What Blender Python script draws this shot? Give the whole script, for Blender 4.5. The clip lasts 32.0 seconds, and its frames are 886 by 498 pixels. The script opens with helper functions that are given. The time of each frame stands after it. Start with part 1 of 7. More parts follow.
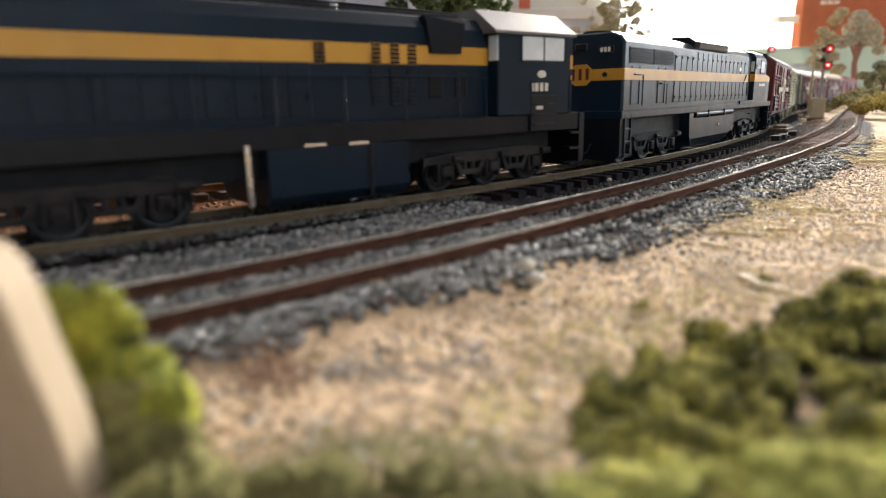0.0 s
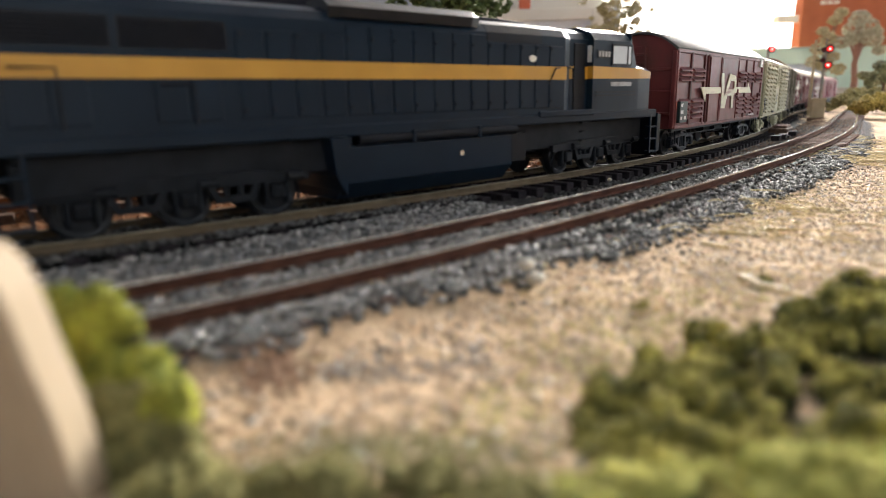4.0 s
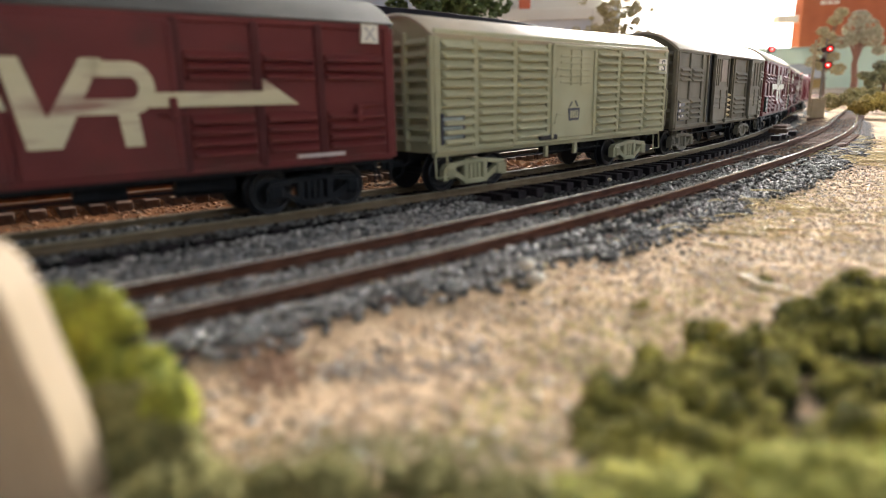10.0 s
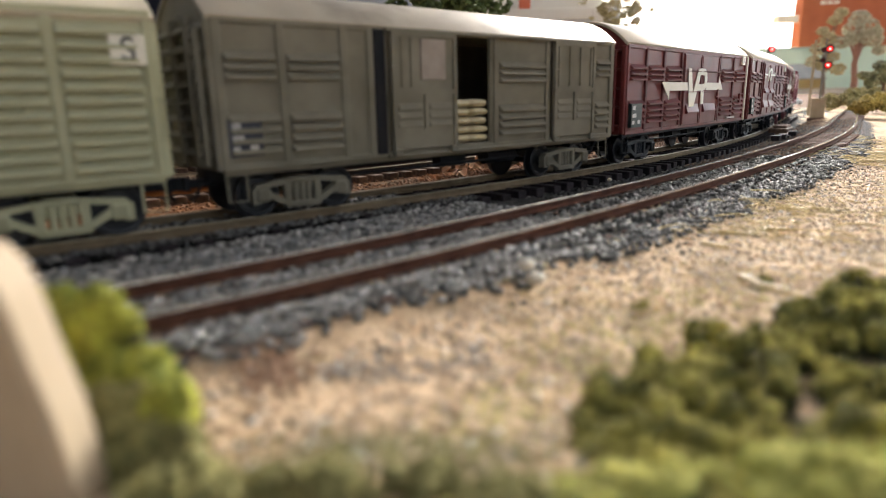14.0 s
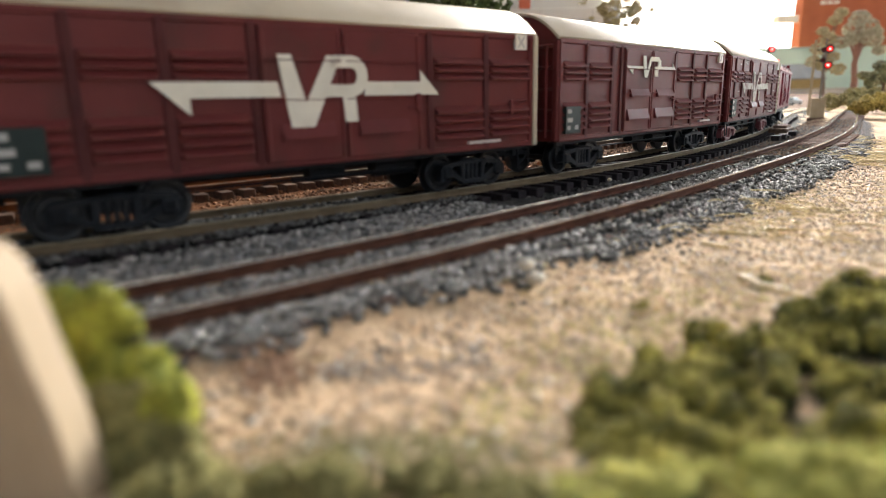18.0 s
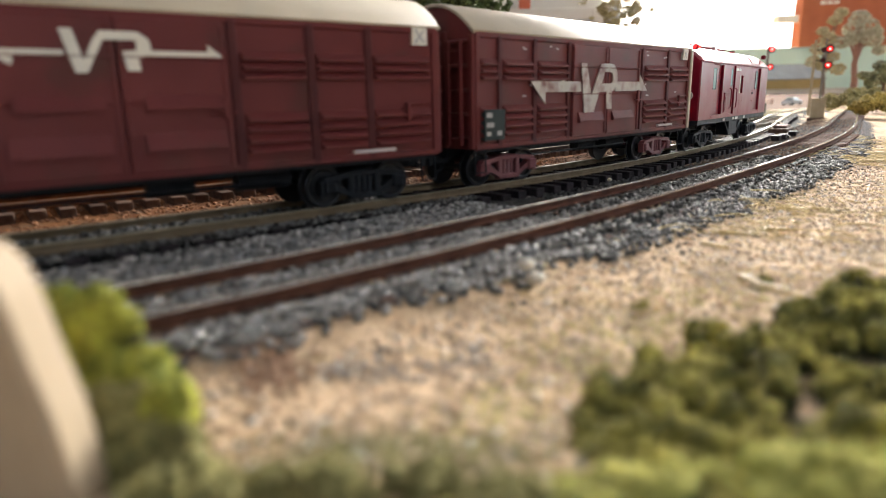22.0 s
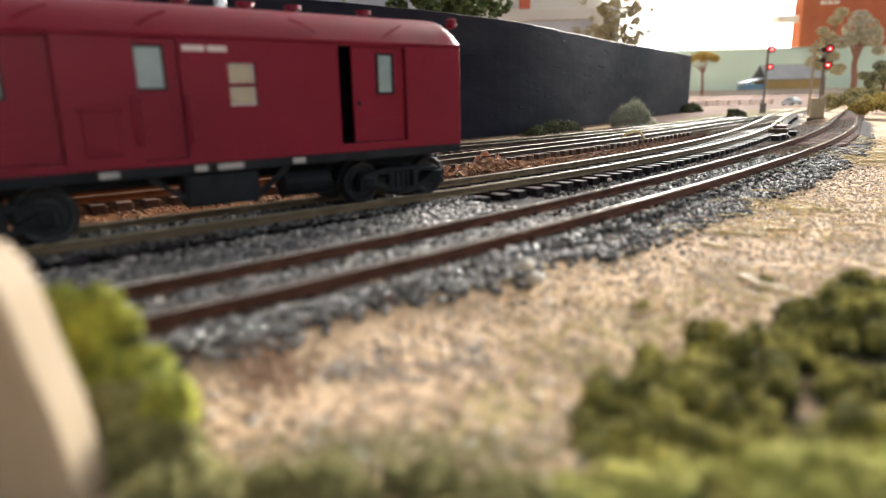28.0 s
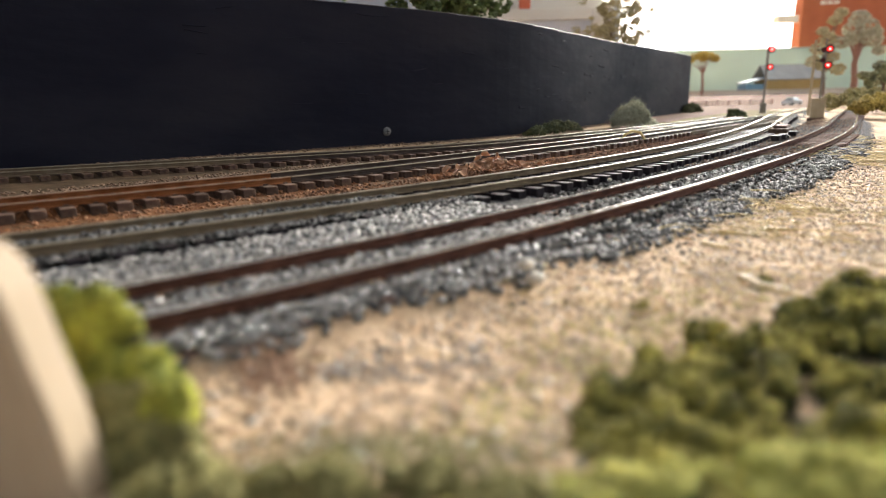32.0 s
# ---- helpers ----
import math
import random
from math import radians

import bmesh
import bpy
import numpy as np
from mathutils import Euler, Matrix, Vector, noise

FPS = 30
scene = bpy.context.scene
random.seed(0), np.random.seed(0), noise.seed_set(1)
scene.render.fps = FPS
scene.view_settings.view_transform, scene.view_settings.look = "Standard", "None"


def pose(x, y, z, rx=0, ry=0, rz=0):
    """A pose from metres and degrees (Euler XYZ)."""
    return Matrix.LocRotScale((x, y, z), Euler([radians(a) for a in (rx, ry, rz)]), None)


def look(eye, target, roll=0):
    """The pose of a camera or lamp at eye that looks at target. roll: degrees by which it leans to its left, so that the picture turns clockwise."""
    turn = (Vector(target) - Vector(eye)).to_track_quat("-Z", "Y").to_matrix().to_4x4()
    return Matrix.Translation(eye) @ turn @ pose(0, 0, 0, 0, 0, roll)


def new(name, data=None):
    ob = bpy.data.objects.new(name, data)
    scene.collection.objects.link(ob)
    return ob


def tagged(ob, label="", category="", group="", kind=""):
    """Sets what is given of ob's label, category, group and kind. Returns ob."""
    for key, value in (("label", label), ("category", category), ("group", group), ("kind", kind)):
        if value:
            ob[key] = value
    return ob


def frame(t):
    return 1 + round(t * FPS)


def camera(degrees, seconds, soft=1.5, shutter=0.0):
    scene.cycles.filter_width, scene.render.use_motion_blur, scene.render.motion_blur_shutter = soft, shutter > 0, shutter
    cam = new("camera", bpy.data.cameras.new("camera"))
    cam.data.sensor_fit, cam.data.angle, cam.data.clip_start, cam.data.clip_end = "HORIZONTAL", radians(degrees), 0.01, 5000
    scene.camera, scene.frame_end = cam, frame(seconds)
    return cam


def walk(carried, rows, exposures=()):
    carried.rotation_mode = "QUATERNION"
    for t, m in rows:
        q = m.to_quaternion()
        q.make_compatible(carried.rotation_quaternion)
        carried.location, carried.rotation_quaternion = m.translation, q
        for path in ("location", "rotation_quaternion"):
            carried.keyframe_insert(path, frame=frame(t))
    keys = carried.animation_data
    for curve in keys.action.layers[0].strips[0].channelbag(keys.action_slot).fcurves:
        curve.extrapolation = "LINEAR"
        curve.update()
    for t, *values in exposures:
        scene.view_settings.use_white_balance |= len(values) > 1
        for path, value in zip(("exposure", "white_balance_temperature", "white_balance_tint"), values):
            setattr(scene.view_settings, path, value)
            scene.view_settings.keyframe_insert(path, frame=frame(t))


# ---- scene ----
# All sizes below are millimetres of a model railway (1:87, rail gauge 16.5); MM turns them into metres.
MM = 0.001
EYE = (0.0, 0.0, 26.17)
cam = camera(71.22, 32.0, soft=1.0, shutter=0.3)
cam.data.dof.use_dof = True
cam.data.dof.focus_distance = 0.290
cam.data.dof.aperture_fstop = 13.0
STAND = look([v * MM for v in EYE], (0.0, 1.0, EYE[2] * MM - math.tan(radians(13.676))), -1.278)
walk(cam, [(0.0, STAND), (32.0, STAND)], exposures=[(0.0, 0.0), (32.0, 0.0)])

# ---- light ----
world = bpy.data.worlds.new("world")
scene.world = world
world.use_nodes = True
sky = world.node_tree.nodes.new("ShaderNodeTexSky")
sky.sky_type = "NISHITA"
sky.sun_disc = False
sky.sun_elevation, sky.sun_rotation = radians(38), radians(30)
world.node_tree.links.new(sky.outputs[0], world.node_tree.nodes["Background"].inputs[0])
world.node_tree.nodes["Background"].inputs[1].default_value = 0.10


def area_lamp(name, eye, target, w, h, watts, colour):
    data = bpy.data.lights.new(name, "AREA")
    data.shape, data.size, data.size_y, data.energy, data.color = "RECTANGLE", w * MM, h * MM, watts, colour
    ob = new(name, data)
    ob.matrix_world = look([v * MM for v in eye], [v * MM for v in target])
    return ob


area_lamp("window_light", (2250, 4680, 1850), (100, 150, 0), 1900, 1300, 890.0, (1.0, 0.945, 0.865))
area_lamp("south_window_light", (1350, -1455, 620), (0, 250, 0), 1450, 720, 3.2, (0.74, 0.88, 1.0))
area_lamp("east_window_light", (4270, 3050, 760), (300, 700, 0), 2700, 920, 66.0, (0.86, 0.94, 1.0))


# ---- mesh helpers ----
class Mesh:
    """Vertices and faces in millimetres."""

    def __init__(self):
        self.v, self.f = [], []

    def add(self, verts, faces):
        n = len(self.v)
        self.v += [tuple(p) for p in verts]
        self.f += [tuple(i + n for i in f) for f in faces]
        return self

    def box(self, x0, x1, y0, y1, z0, z1, b=0.0):
        b = min(b, (x1 - x0) * 0.45, (y1 - y0) * 0.45, (z1 - z0) * 0.45)
        if b <= 0:
            v = [(x, y, z) for z in (z0, z1) for y in (y0, y1) for x in (x0, x1)]
            return self.add(v, [(0, 2, 3, 1), (4, 5, 7, 6), (0, 1, 5, 4), (2, 6, 7, 3), (0, 4, 6, 2), (1, 3, 7, 5)])
        v, k = [], {}
        for ix in (0, 1):
            for iy in (0, 1):
                for iz in (0, 1):
                    x, y, z = (x0, x1)[ix], (y0, y1)[iy], (z0, z1)[iz]
                    sx, sy, sz = b * (1 - 2 * ix), b * (1 - 2 * iy), b * (1 - 2 * iz)
                    for a, p in enumerate(((x, y + sy, z + sz), (x + sx, y, z + sz), (x + sx, y + sy, z))):
                        k[ix, iy, iz, a] = len(v)
                        v.append(p)
        f = []
        for i in (0, 1):
            q = [k[i, 0, 0, 0], k[i, 1, 0, 0], k[i, 1, 1, 0], k[i, 0, 1, 0]]
            f.append(q if i else q[::-1])
            q = [k[0, i, 0, 1], k[1, i, 0, 1], k[1, i, 1, 1], k[0, i, 1, 1]]
            f.append(q[::-1] if i else q)
            q = [k[0, 0, i, 2], k[1, 0, i, 2], k[1, 1, i, 2], k[0, 1, i, 2]]
            f.append(q if i else q[::-1])
        for i in (0, 1):
            for j in (0, 1):
                f.append((k[i, j, 0, 0], k[i, j, 1, 0], k[i, j, 1, 1], k[i, j, 0, 1]))
                f.append((k[i, 0, j, 0], k[i, 1, j, 0], k[i, 1, j, 2], k[i, 0, j, 2]))
                f.append((k[0, i, j, 1], k[1, i, j, 1], k[1, i, j, 2], k[0, i, j, 2]))
                for m in (0, 1):
                    f.append((k[i, j, m, 0], k[i, j, m, 1], k[i, j, m, 2]))
        return self.add(v, f)

    def loft(self, rings, cap=True, closed=True):
        n, v, f = len(rings[0]), [], []
        for r in rings:
            v += r
        for a in range(len(rings) - 1):
            for i in range(n if closed else n - 1):
                j = (i + 1) % n
                f.append((a * n + i, a * n + j, (a + 1) * n + j, (a + 1) * n + i))
        if cap:
            f += [tuple(range(n))[::-1], tuple((len(rings) - 1) * n + i for i in range(n))]
        return self.add(v, f)

    def prism(self, outline, axis, a, b):
        """An outline of (p, q) drawn out from a to b along axis; the outline lies in the other two axes, in order."""
        def put(p, q, w):
            return {"x": (w, p, q), "y": (p, w, q), "z": (p, q, w)}[axis]
        return self.loft([[put(p, q, a) for p, q in outline], [put(p, q, b) for p, q in outline]])

    def tube(self, pts, r, n=6, r2=None):
        rings = []
        for i, p in enumerate(pts):
            p = Vector(p)
            d = (Vector(pts[min(i + 1, len(pts) - 1)]) - Vector(pts[max(i - 1, 0)])).normalized()
            u = d.orthogonal().normalized()
            if abs(d.z) < 0.9:
                u = d.cross(Vector((0, 0, 1))).normalized()
            w = d.cross(u)
            rr = r if r2 is None else r + (r2 - r) * i / (len(pts) - 1)
            rings.append([tuple(p + (u * math.cos(t) + w * math.sin(t)) * rr) for t in (2 * math.pi * j / n for j in range(n))])
        return self.loft(rings)

    def data(self, name, smooth=False):
        me = bpy.data.meshes.new(name)
        me.from_pydata([(x * MM, y * MM, z * MM) for x, y, z in self.v], [], self.f)
        bm = bmesh.new()
        bm.from_mesh(me)
        bmesh.ops.recalc_face_normals(bm, faces=bm.faces)
        bm.to_mesh(me)
        bm.free()
        if smooth:
            me.shade_smooth()
            me.set_sharp_from_angle(angle=radians(35))
        return me


def part(name, mesh, material, parent=None, label="", smooth=False, at=None):
    """Links a Mesh (or finished mesh data) as one object, under a thing or part if given. at: its origin in millimetres."""
    me = mesh.data(name, smooth) if isinstance(mesh, Mesh) else mesh
    if material is not None and not me.materials:
        me.materials.append(material)
    ob = new(name, me)
    if parent is not None:
        ob.parent = parent
    if at is not None:
        ob.location = [c * MM for c in at]
    if label:
        ob["label"] = label
    return ob


def thing(name, label, category, group="", kind="", at=(0, 0, 0), rz=0.0):
    ob = new(name)
    ob.empty_display_size = 0.01
    ob.location = [c * MM for c in at]
    ob.rotation_euler[2] = rz
    return tagged(ob, label, category, group, kind)


# ---- the two main curves, by curvature along their length ----
def lay(x, y, heading, s0, knots, start, stop, step=2.0):
    s = np.arange(start, stop, step)
    k = np.interp(s, [a for a, _ in knots], [b * 1e-3 for _, b in knots])
    th = np.cumsum(k) * step
    i = int(np.argmin(abs(s - s0)))
    th += heading - th[i]
    px, py = np.cumsum(np.cos(th)) * step, np.cumsum(np.sin(th)) * step
    return s, px - px[i] + x, py - py[i] + y, th


MAIN = lay(41.72, 229.04, 0.7653, 400, [(120, 0.0), (128, 0.1), (243, 0.45), (357, 1.165), (471, 0.815), (586, 0.784), (700, 0.552), (814, 0.046),
                                        (929, -0.211), (1043, -0.298), (1386, -0.336), (2400, -0.3)], -1600, 2300)
NEAR = lay(25.78, 143.97, 0.7707, 0, [(-300, 0.5), (-100, 1.6), (14, 0.733), (129, 0.307), (243, 0.459), (357, 0.423), (471, 0.216), (586, 0.05),
                                      (700, -0.15), (1300, -0.3)], -700, 1800)


def on(curve, s, lat=0.0):
    """A place on a curve, lat to the right of its heading, and the heading."""
    t = float(np.interp(s, curve[0], curve[3]))
    return (float(np.interp(s, curve[0], curve[1])) + math.sin(t) * lat, float(np.interp(s, curve[0], curve[2])) - math.cos(t) * lat, t)
# ---- materials ----
def surface(name, a, b, size=8.0, rough=0.6, metal=0.0, bump=0.15, fine=0.6, rough_var=0.12, dirt=None, dirt_size=30.0, dirt_amount=0.5, stretch=None, spec=0.5, by_piece=0.0):
    """Two colours mixed by noise of that size in millimetres, a finer grain as relief, and if asked stains of a third colour."""
    m = bpy.data.materials.new(name)
    m.use_nodes = True
    nt = m.node_tree
    bsdf = nt.nodes["Principled BSDF"]
    co = nt.nodes.new("ShaderNodeTexCoord")
    vec = co.outputs["Object"]
    if stretch:
        mp = nt.nodes.new("ShaderNodeMapping")
        mp.inputs["Scale"].default_value = stretch
        nt.links.new(vec, mp.inputs[0])
        vec = mp.outputs[0]

    def noise_at(mm, detail=4.0):
        n = nt.nodes.new("ShaderNodeTexNoise")
        n.inputs["Scale"].default_value = 1.0 / (mm * MM)
        n.inputs["Detail"].default_value = detail
        nt.links.new(vec, n.inputs["Vector"])
        return n.outputs["Fac"]

    def ramp(src, lo, hi):
        r = nt.nodes.new("ShaderNodeMapRange")
        r.inputs["From Min"].default_value, r.inputs["From Max"].default_value = lo, hi
        nt.links.new(src, r.inputs["Value"])
        return r.outputs["Result"]

    def mix(fac, c1, c2):
        x = nt.nodes.new("ShaderNodeMix")
        x.data_type = "RGBA"
        for sock, c in ((x.inputs[6], c1), (x.inputs[7], c2)):
            if isinstance(c, tuple):
                sock.default_value = (*c, 1)
            else:
                nt.links.new(c, sock)
        if isinstance(fac, float):
            x.inputs[0].default_value = fac
        else:
            nt.links.new(fac, x.inputs[0])
        return x.outputs[2]

    col = mix(ramp(noise_at(size), 0.3, 0.7), a, b)
    if dirt:
        d = ramp(noise_at(dirt_size, 6.0), 0.62 - 0.25 * dirt_amount, 0.72)
        col = mix(d, col, dirt)
    if by_piece:
        info = nt.nodes.new("ShaderNodeObjectInfo")
        hsv = nt.nodes.new("ShaderNodeHueSaturation")
        nt.links.new(ramp(info.outputs["Random"], -1.0, 2.0), hsv.inputs["Value"])
        val = nt.nodes.new("ShaderNodeMapRange")
        val.inputs["To Min"].default_value, val.inputs["To Max"].default_value = 1 - by_piece, 1 + by_piece
        nt.links.new(info.outputs["Random"], val.inputs["Value"])
        nt.links.new(val.outputs[0], hsv.inputs["Value"])
        nt.links.new(col, hsv.inputs["Color"])
        col = hsv.outputs[0]
    nt.links.new(col, bsdf.inputs["Base Color"])
    r = nt.nodes.new("ShaderNodeMapRange")
    r.inputs["To Min"].default_value, r.inputs["To Max"].default_value = max(0.03, rough - rough_var), min(1.0, rough + rough_var)
    nt.links.new(noise_at(size * 0.6), r.inputs["Value"])
    nt.links.new(r.outputs[0], bsdf.inputs["Roughness"])
    bsdf.inputs["Metallic"].default_value = metal
    bsdf.inputs["Specular IOR Level"].default_value = spec
    if bump:
        bp = nt.nodes.new("ShaderNodeBump")
        bp.inputs["Strength"].default_value = bump
        bp.inputs["Distance"].default_value = fine * MM * 0.5
        nt.links.new(noise_at(fine, 3.0), bp.inputs["Height"])
        nt.links.new(bp.outputs[0], bsdf.inputs["Normal"])
    return m


def islands(m, amount=0.25):
    """Lets the value of a joined mesh's loose pieces vary."""
    nt = m.node_tree
    bsdf = nt.nodes["Principled BSDF"]
    old = bsdf.inputs["Base Color"].links[0].from_socket
    geo = nt.nodes.new("ShaderNodeNewGeometry")
    val = nt.nodes.new("ShaderNodeMapRange")
    val.inputs["To Min"].default_value, val.inputs["To Max"].default_value = 1 - amount, 1 + amount
    hsv = nt.nodes.new("ShaderNodeHueSaturation")
    nt.links.new(geo.outputs["Random Per Island"], val.inputs["Value"])
    nt.links.new(val.outputs[0], hsv.inputs["Value"])
    nt.links.new(old, hsv.inputs["Color"])
    nt.links.new(hsv.outputs[0], bsdf.inputs["Base Color"])
    return m


def glow(name, colour, strength):
    m = bpy.data.materials.new(name)
    m.use_nodes = True
    b = m.node_tree.nodes["Principled BSDF"]
    b.inputs["Base Color"].default_value = (*colour, 1)
    b.inputs["Emission Color"].default_value = (*colour, 1)
    b.inputs["Emission Strength"].default_value = strength
    return m


SAND = surface("sand", (0.46, 0.32, 0.195), (0.66, 0.49, 0.325), 5, 0.9, bump=1.0, fine=1.0, spec=0.12, dirt=(0.22, 0.165, 0.10), dirt_size=14, dirt_amount=0.55)
BALLAST_BED = surface("ballast_bed", (0.03, 0.03, 0.03), (0.08, 0.078, 0.075), 2.0, 0.9, bump=1.0, fine=1.1, spec=0.04)
RUST = surface("rusty_steel", (0.09, 0.045, 0.03), (0.16, 0.085, 0.05), 3, 0.8, 0.0, 0.3, 0.4)
RAILHEAD = surface("polished_rail", (0.36, 0.33, 0.285), (0.45, 0.42, 0.37), 5, 0.13, 0.75, 0.01, 0.3, rough_var=0.05)
BLACKWALL = surface("black_board", (0.0105, 0.0108, 0.0175), (0.0165, 0.0165, 0.0245), 30, 0.6, bump=0.12, fine=9, stretch=(0.4, 0.4, 1.2), spec=0.04, dirt=(0.022, 0.021, 0.027), dirt_size=60, dirt_amount=0.5)
ROOMWALL = surface("room_wall", (0.115, 0.14, 0.185), (0.145, 0.17, 0.215), 300, 0.9, bump=0.05, fine=4)
PLY = surface("plywood", (0.31, 0.235, 0.15), (0.38, 0.295, 0.195), 5, 0.75, bump=0.15, fine=0.5, stretch=(1, 1, 0.15))
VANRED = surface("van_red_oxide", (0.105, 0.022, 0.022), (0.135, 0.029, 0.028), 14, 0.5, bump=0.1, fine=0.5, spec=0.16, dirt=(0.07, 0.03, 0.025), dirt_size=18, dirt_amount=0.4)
GUARDRED = surface("guards_van_red", (0.155, 0.0065, 0.019), (0.185, 0.008, 0.023), 20, 0.4, bump=0.05, fine=0.4, spec=0.16)
# Van red made darker: the shade along the side posts is put into this colour.
VANPOST = surface("shaded_red_oxide", (0.055, 0.015, 0.016), (0.09, 0.022, 0.022), 8, 0.6, bump=0.1, fine=0.5, spec=0.15)
VANGREEN = surface("van_pale_green", (0.325, 0.32, 0.20), (0.39, 0.38, 0.25), 12, 0.6, bump=0.1, fine=0.5, spec=0.2)
VANGREY = surface("van_weathered_grey", (0.125, 0.114, 0.083), (0.185, 0.168, 0.128), 10, 0.7, bump=0.12, fine=0.5, spec=0.2)
LOCOBLUE = surface("loco_blue_grey", (0.005, 0.0125, 0.0235), (0.008, 0.018, 0.032), 15, 0.36, bump=0.06, fine=0.5, spec=0.16)
CREAM = surface("cream_roof_paint", (0.40, 0.345, 0.25), (0.48, 0.42, 0.31), 16, 0.4, bump=0.05, fine=0.6, spec=0.2, dirt=(0.34, 0.28, 0.20), dirt_size=22, dirt_amount=0.35)
ROOFGREY = surface("grey_roof_paint", (0.055, 0.056, 0.054), (0.085, 0.085, 0.08), 12, 0.6, bump=0.08, fine=0.6, spec=0.16)
ROOFTAN = surface("weathered_tan_roof", (0.29, 0.25, 0.19), (0.40, 0.345, 0.265), 14, 0.40, bump=0.08, fine=0.6, spec=0.22, dirt=(0.20, 0.17, 0.13), dirt_size=18, dirt_amount=0.4)
UNDER = surface("black_underframe", (0.007, 0.0085, 0.011), (0.016, 0.018, 0.022), 5, 0.6, bump=0.15, fine=0.5, spec=0.16)
WHEEL = surface("dark_wheel_steel", (0.016, 0.018, 0.022), (0.03, 0.032, 0.036), 3, 0.35, 0.6, 0.1, 0.4)
TYRE = surface("bright_wheel_tyre", (0.42, 0.41, 0.38), (0.55, 0.53, 0.50), 3, 0.3, 1.0, 0.05, 0.4)
BOGIE_RED = surface("red_brown_bogie", (0.12, 0.03, 0.035), (0.17, 0.045, 0.05), 4, 0.55, bump=0.12, fine=0.5)
WHITEMARK = surface("white_lettering", (0.60, 0.57, 0.48), (0.70, 0.67, 0.58), 5, 0.55, bump=0.04, fine=0.4)
PALEMARK = surface("cream_lettering", (0.46, 0.42, 0.27), (0.56, 0.51, 0.35), 5, 0.55, bump=0.04, fine=0.4, dirt=(0.24, 0.13, 0.10), dirt_size=5, dirt_amount=0.35, stretch=(0.25, 1, 1.6))
PLATE = surface("dark_green_plate", (0.012, 0.022, 0.021), (0.018, 0.031, 0.029), 5, 0.5, bump=0.04, fine=0.4, spec=0.2)
BLACKPLATE = surface("blue_black_plate", (0.012, 0.016, 0.03), (0.02, 0.025, 0.045), 5, 0.5, bump=0.04, fine=0.4)
WORNMARK = surface("worn_white_lettering", (0.40, 0.36, 0.31), (0.50, 0.46, 0.40), 4, 0.6, bump=0.04, fine=0.4, dirt=(0.15, 0.05, 0.045), dirt_size=4, dirt_amount=0.9)
YELLOW = surface("yellow_band", (0.47, 0.235, 0.02), (0.56, 0.29, 0.03), 12, 0.45, bump=0.04, fine=0.5)
LOCODARK = surface("loco_black_grille", (0.004, 0.005, 0.008), (0.008, 0.009, 0.013), 4, 0.4, bump=0.08, fine=0.5, spec=0.2)
LOCOROOF = surface("grey_cab_roof", (0.10, 0.088, 0.08), (0.14, 0.122, 0.11), 10, 0.45, bump=0.06, fine=0.5)
CHROME = surface("bright_handrail", (0.55, 0.53, 0.5), (0.65, 0.62, 0.6), 4, 0.25, 1.0, 0.02, 0.4)
BRAKERUST = surface("rusty_brake_gear", (0.012, 0.0115, 0.013), (0.038, 0.03, 0.028), 4, 0.65, bump=0.2, fine=0.5, spec=0.2)
# On the cab panes this white paints the glare of clear glass.
WINDOWWHITE = surface("bright_pane_white", (0.55, 0.60, 0.62), (0.68, 0.72, 0.74), 6, 0.18, bump=0.02, fine=0.5)
WINDOWGREY = surface("grey_green_glazing", (0.20, 0.26, 0.26), (0.28, 0.34, 0.34), 6, 0.12, bump=0.02, fine=0.5)
SACK = surface("straw_sacks", (0.48, 0.40, 0.24), (0.58, 0.50, 0.33), 3, 0.9, bump=0.5, fine=0.4)
REDLAMP = glow("red_lamp_glow", (1.0, 0.015, 0.015), 2.5)
GREYDISC = surface("grey_marker_lens", (0.30, 0.29, 0.28), (0.38, 0.37, 0.36), 3, 0.3, bump=0.02, fine=0.4)
SCUFF = surface("pale_paint_scuff", (0.50, 0.42, 0.40), (0.60, 0.52, 0.50), 3, 0.7, bump=0.05, fine=0.4)

Y_SIDE = -16.1  # the face of a van's side that looks at the camera


# ---- rolling stock: wheels and bogies ----
def wheel_outline(r, n=24):
    return [(r * math.cos(2 * math.pi * i / n), r * math.sin(2 * math.pi * i / n)) for i in range(n)]


def wheel_data(r, name):
    m = Mesh()
    for s in (-1, 1):
        rings = []
        for yy, rr in ((9.9, 0.9), (9.9, 1.3), (9.4, 1.6), (9.4, r * 0.72), (9.9, r * 0.80), (9.9, r * 0.97), (9.7, r), (7.7, r * 1.02), (7.7, r + 0.7), (7.2, r + 0.6), (7.2, 1.0)):
            rings.append([(p, s * yy, q) for p, q in wheel_outline(rr)])
        m.loft(rings)
    m.prism(wheel_outline(0.9, 10), "y", -9.5, 9.5)
    return m.data(name, True)


def tyre_data(r):
    m = Mesh()
    for s in (-1, 1):
        m.loft([[(p, s * yy, q) for p, q in wheel_outline(rr)] for yy, rr in ((9.92, r * 0.80), (9.95, r * 0.82), (9.95, r * 0.96), (9.75, r * 1.005), (7.9, r * 1.025), (7.9, r * 0.9), (9.0, r * 0.8))], cap=False)
    return m.data("tyre", True)


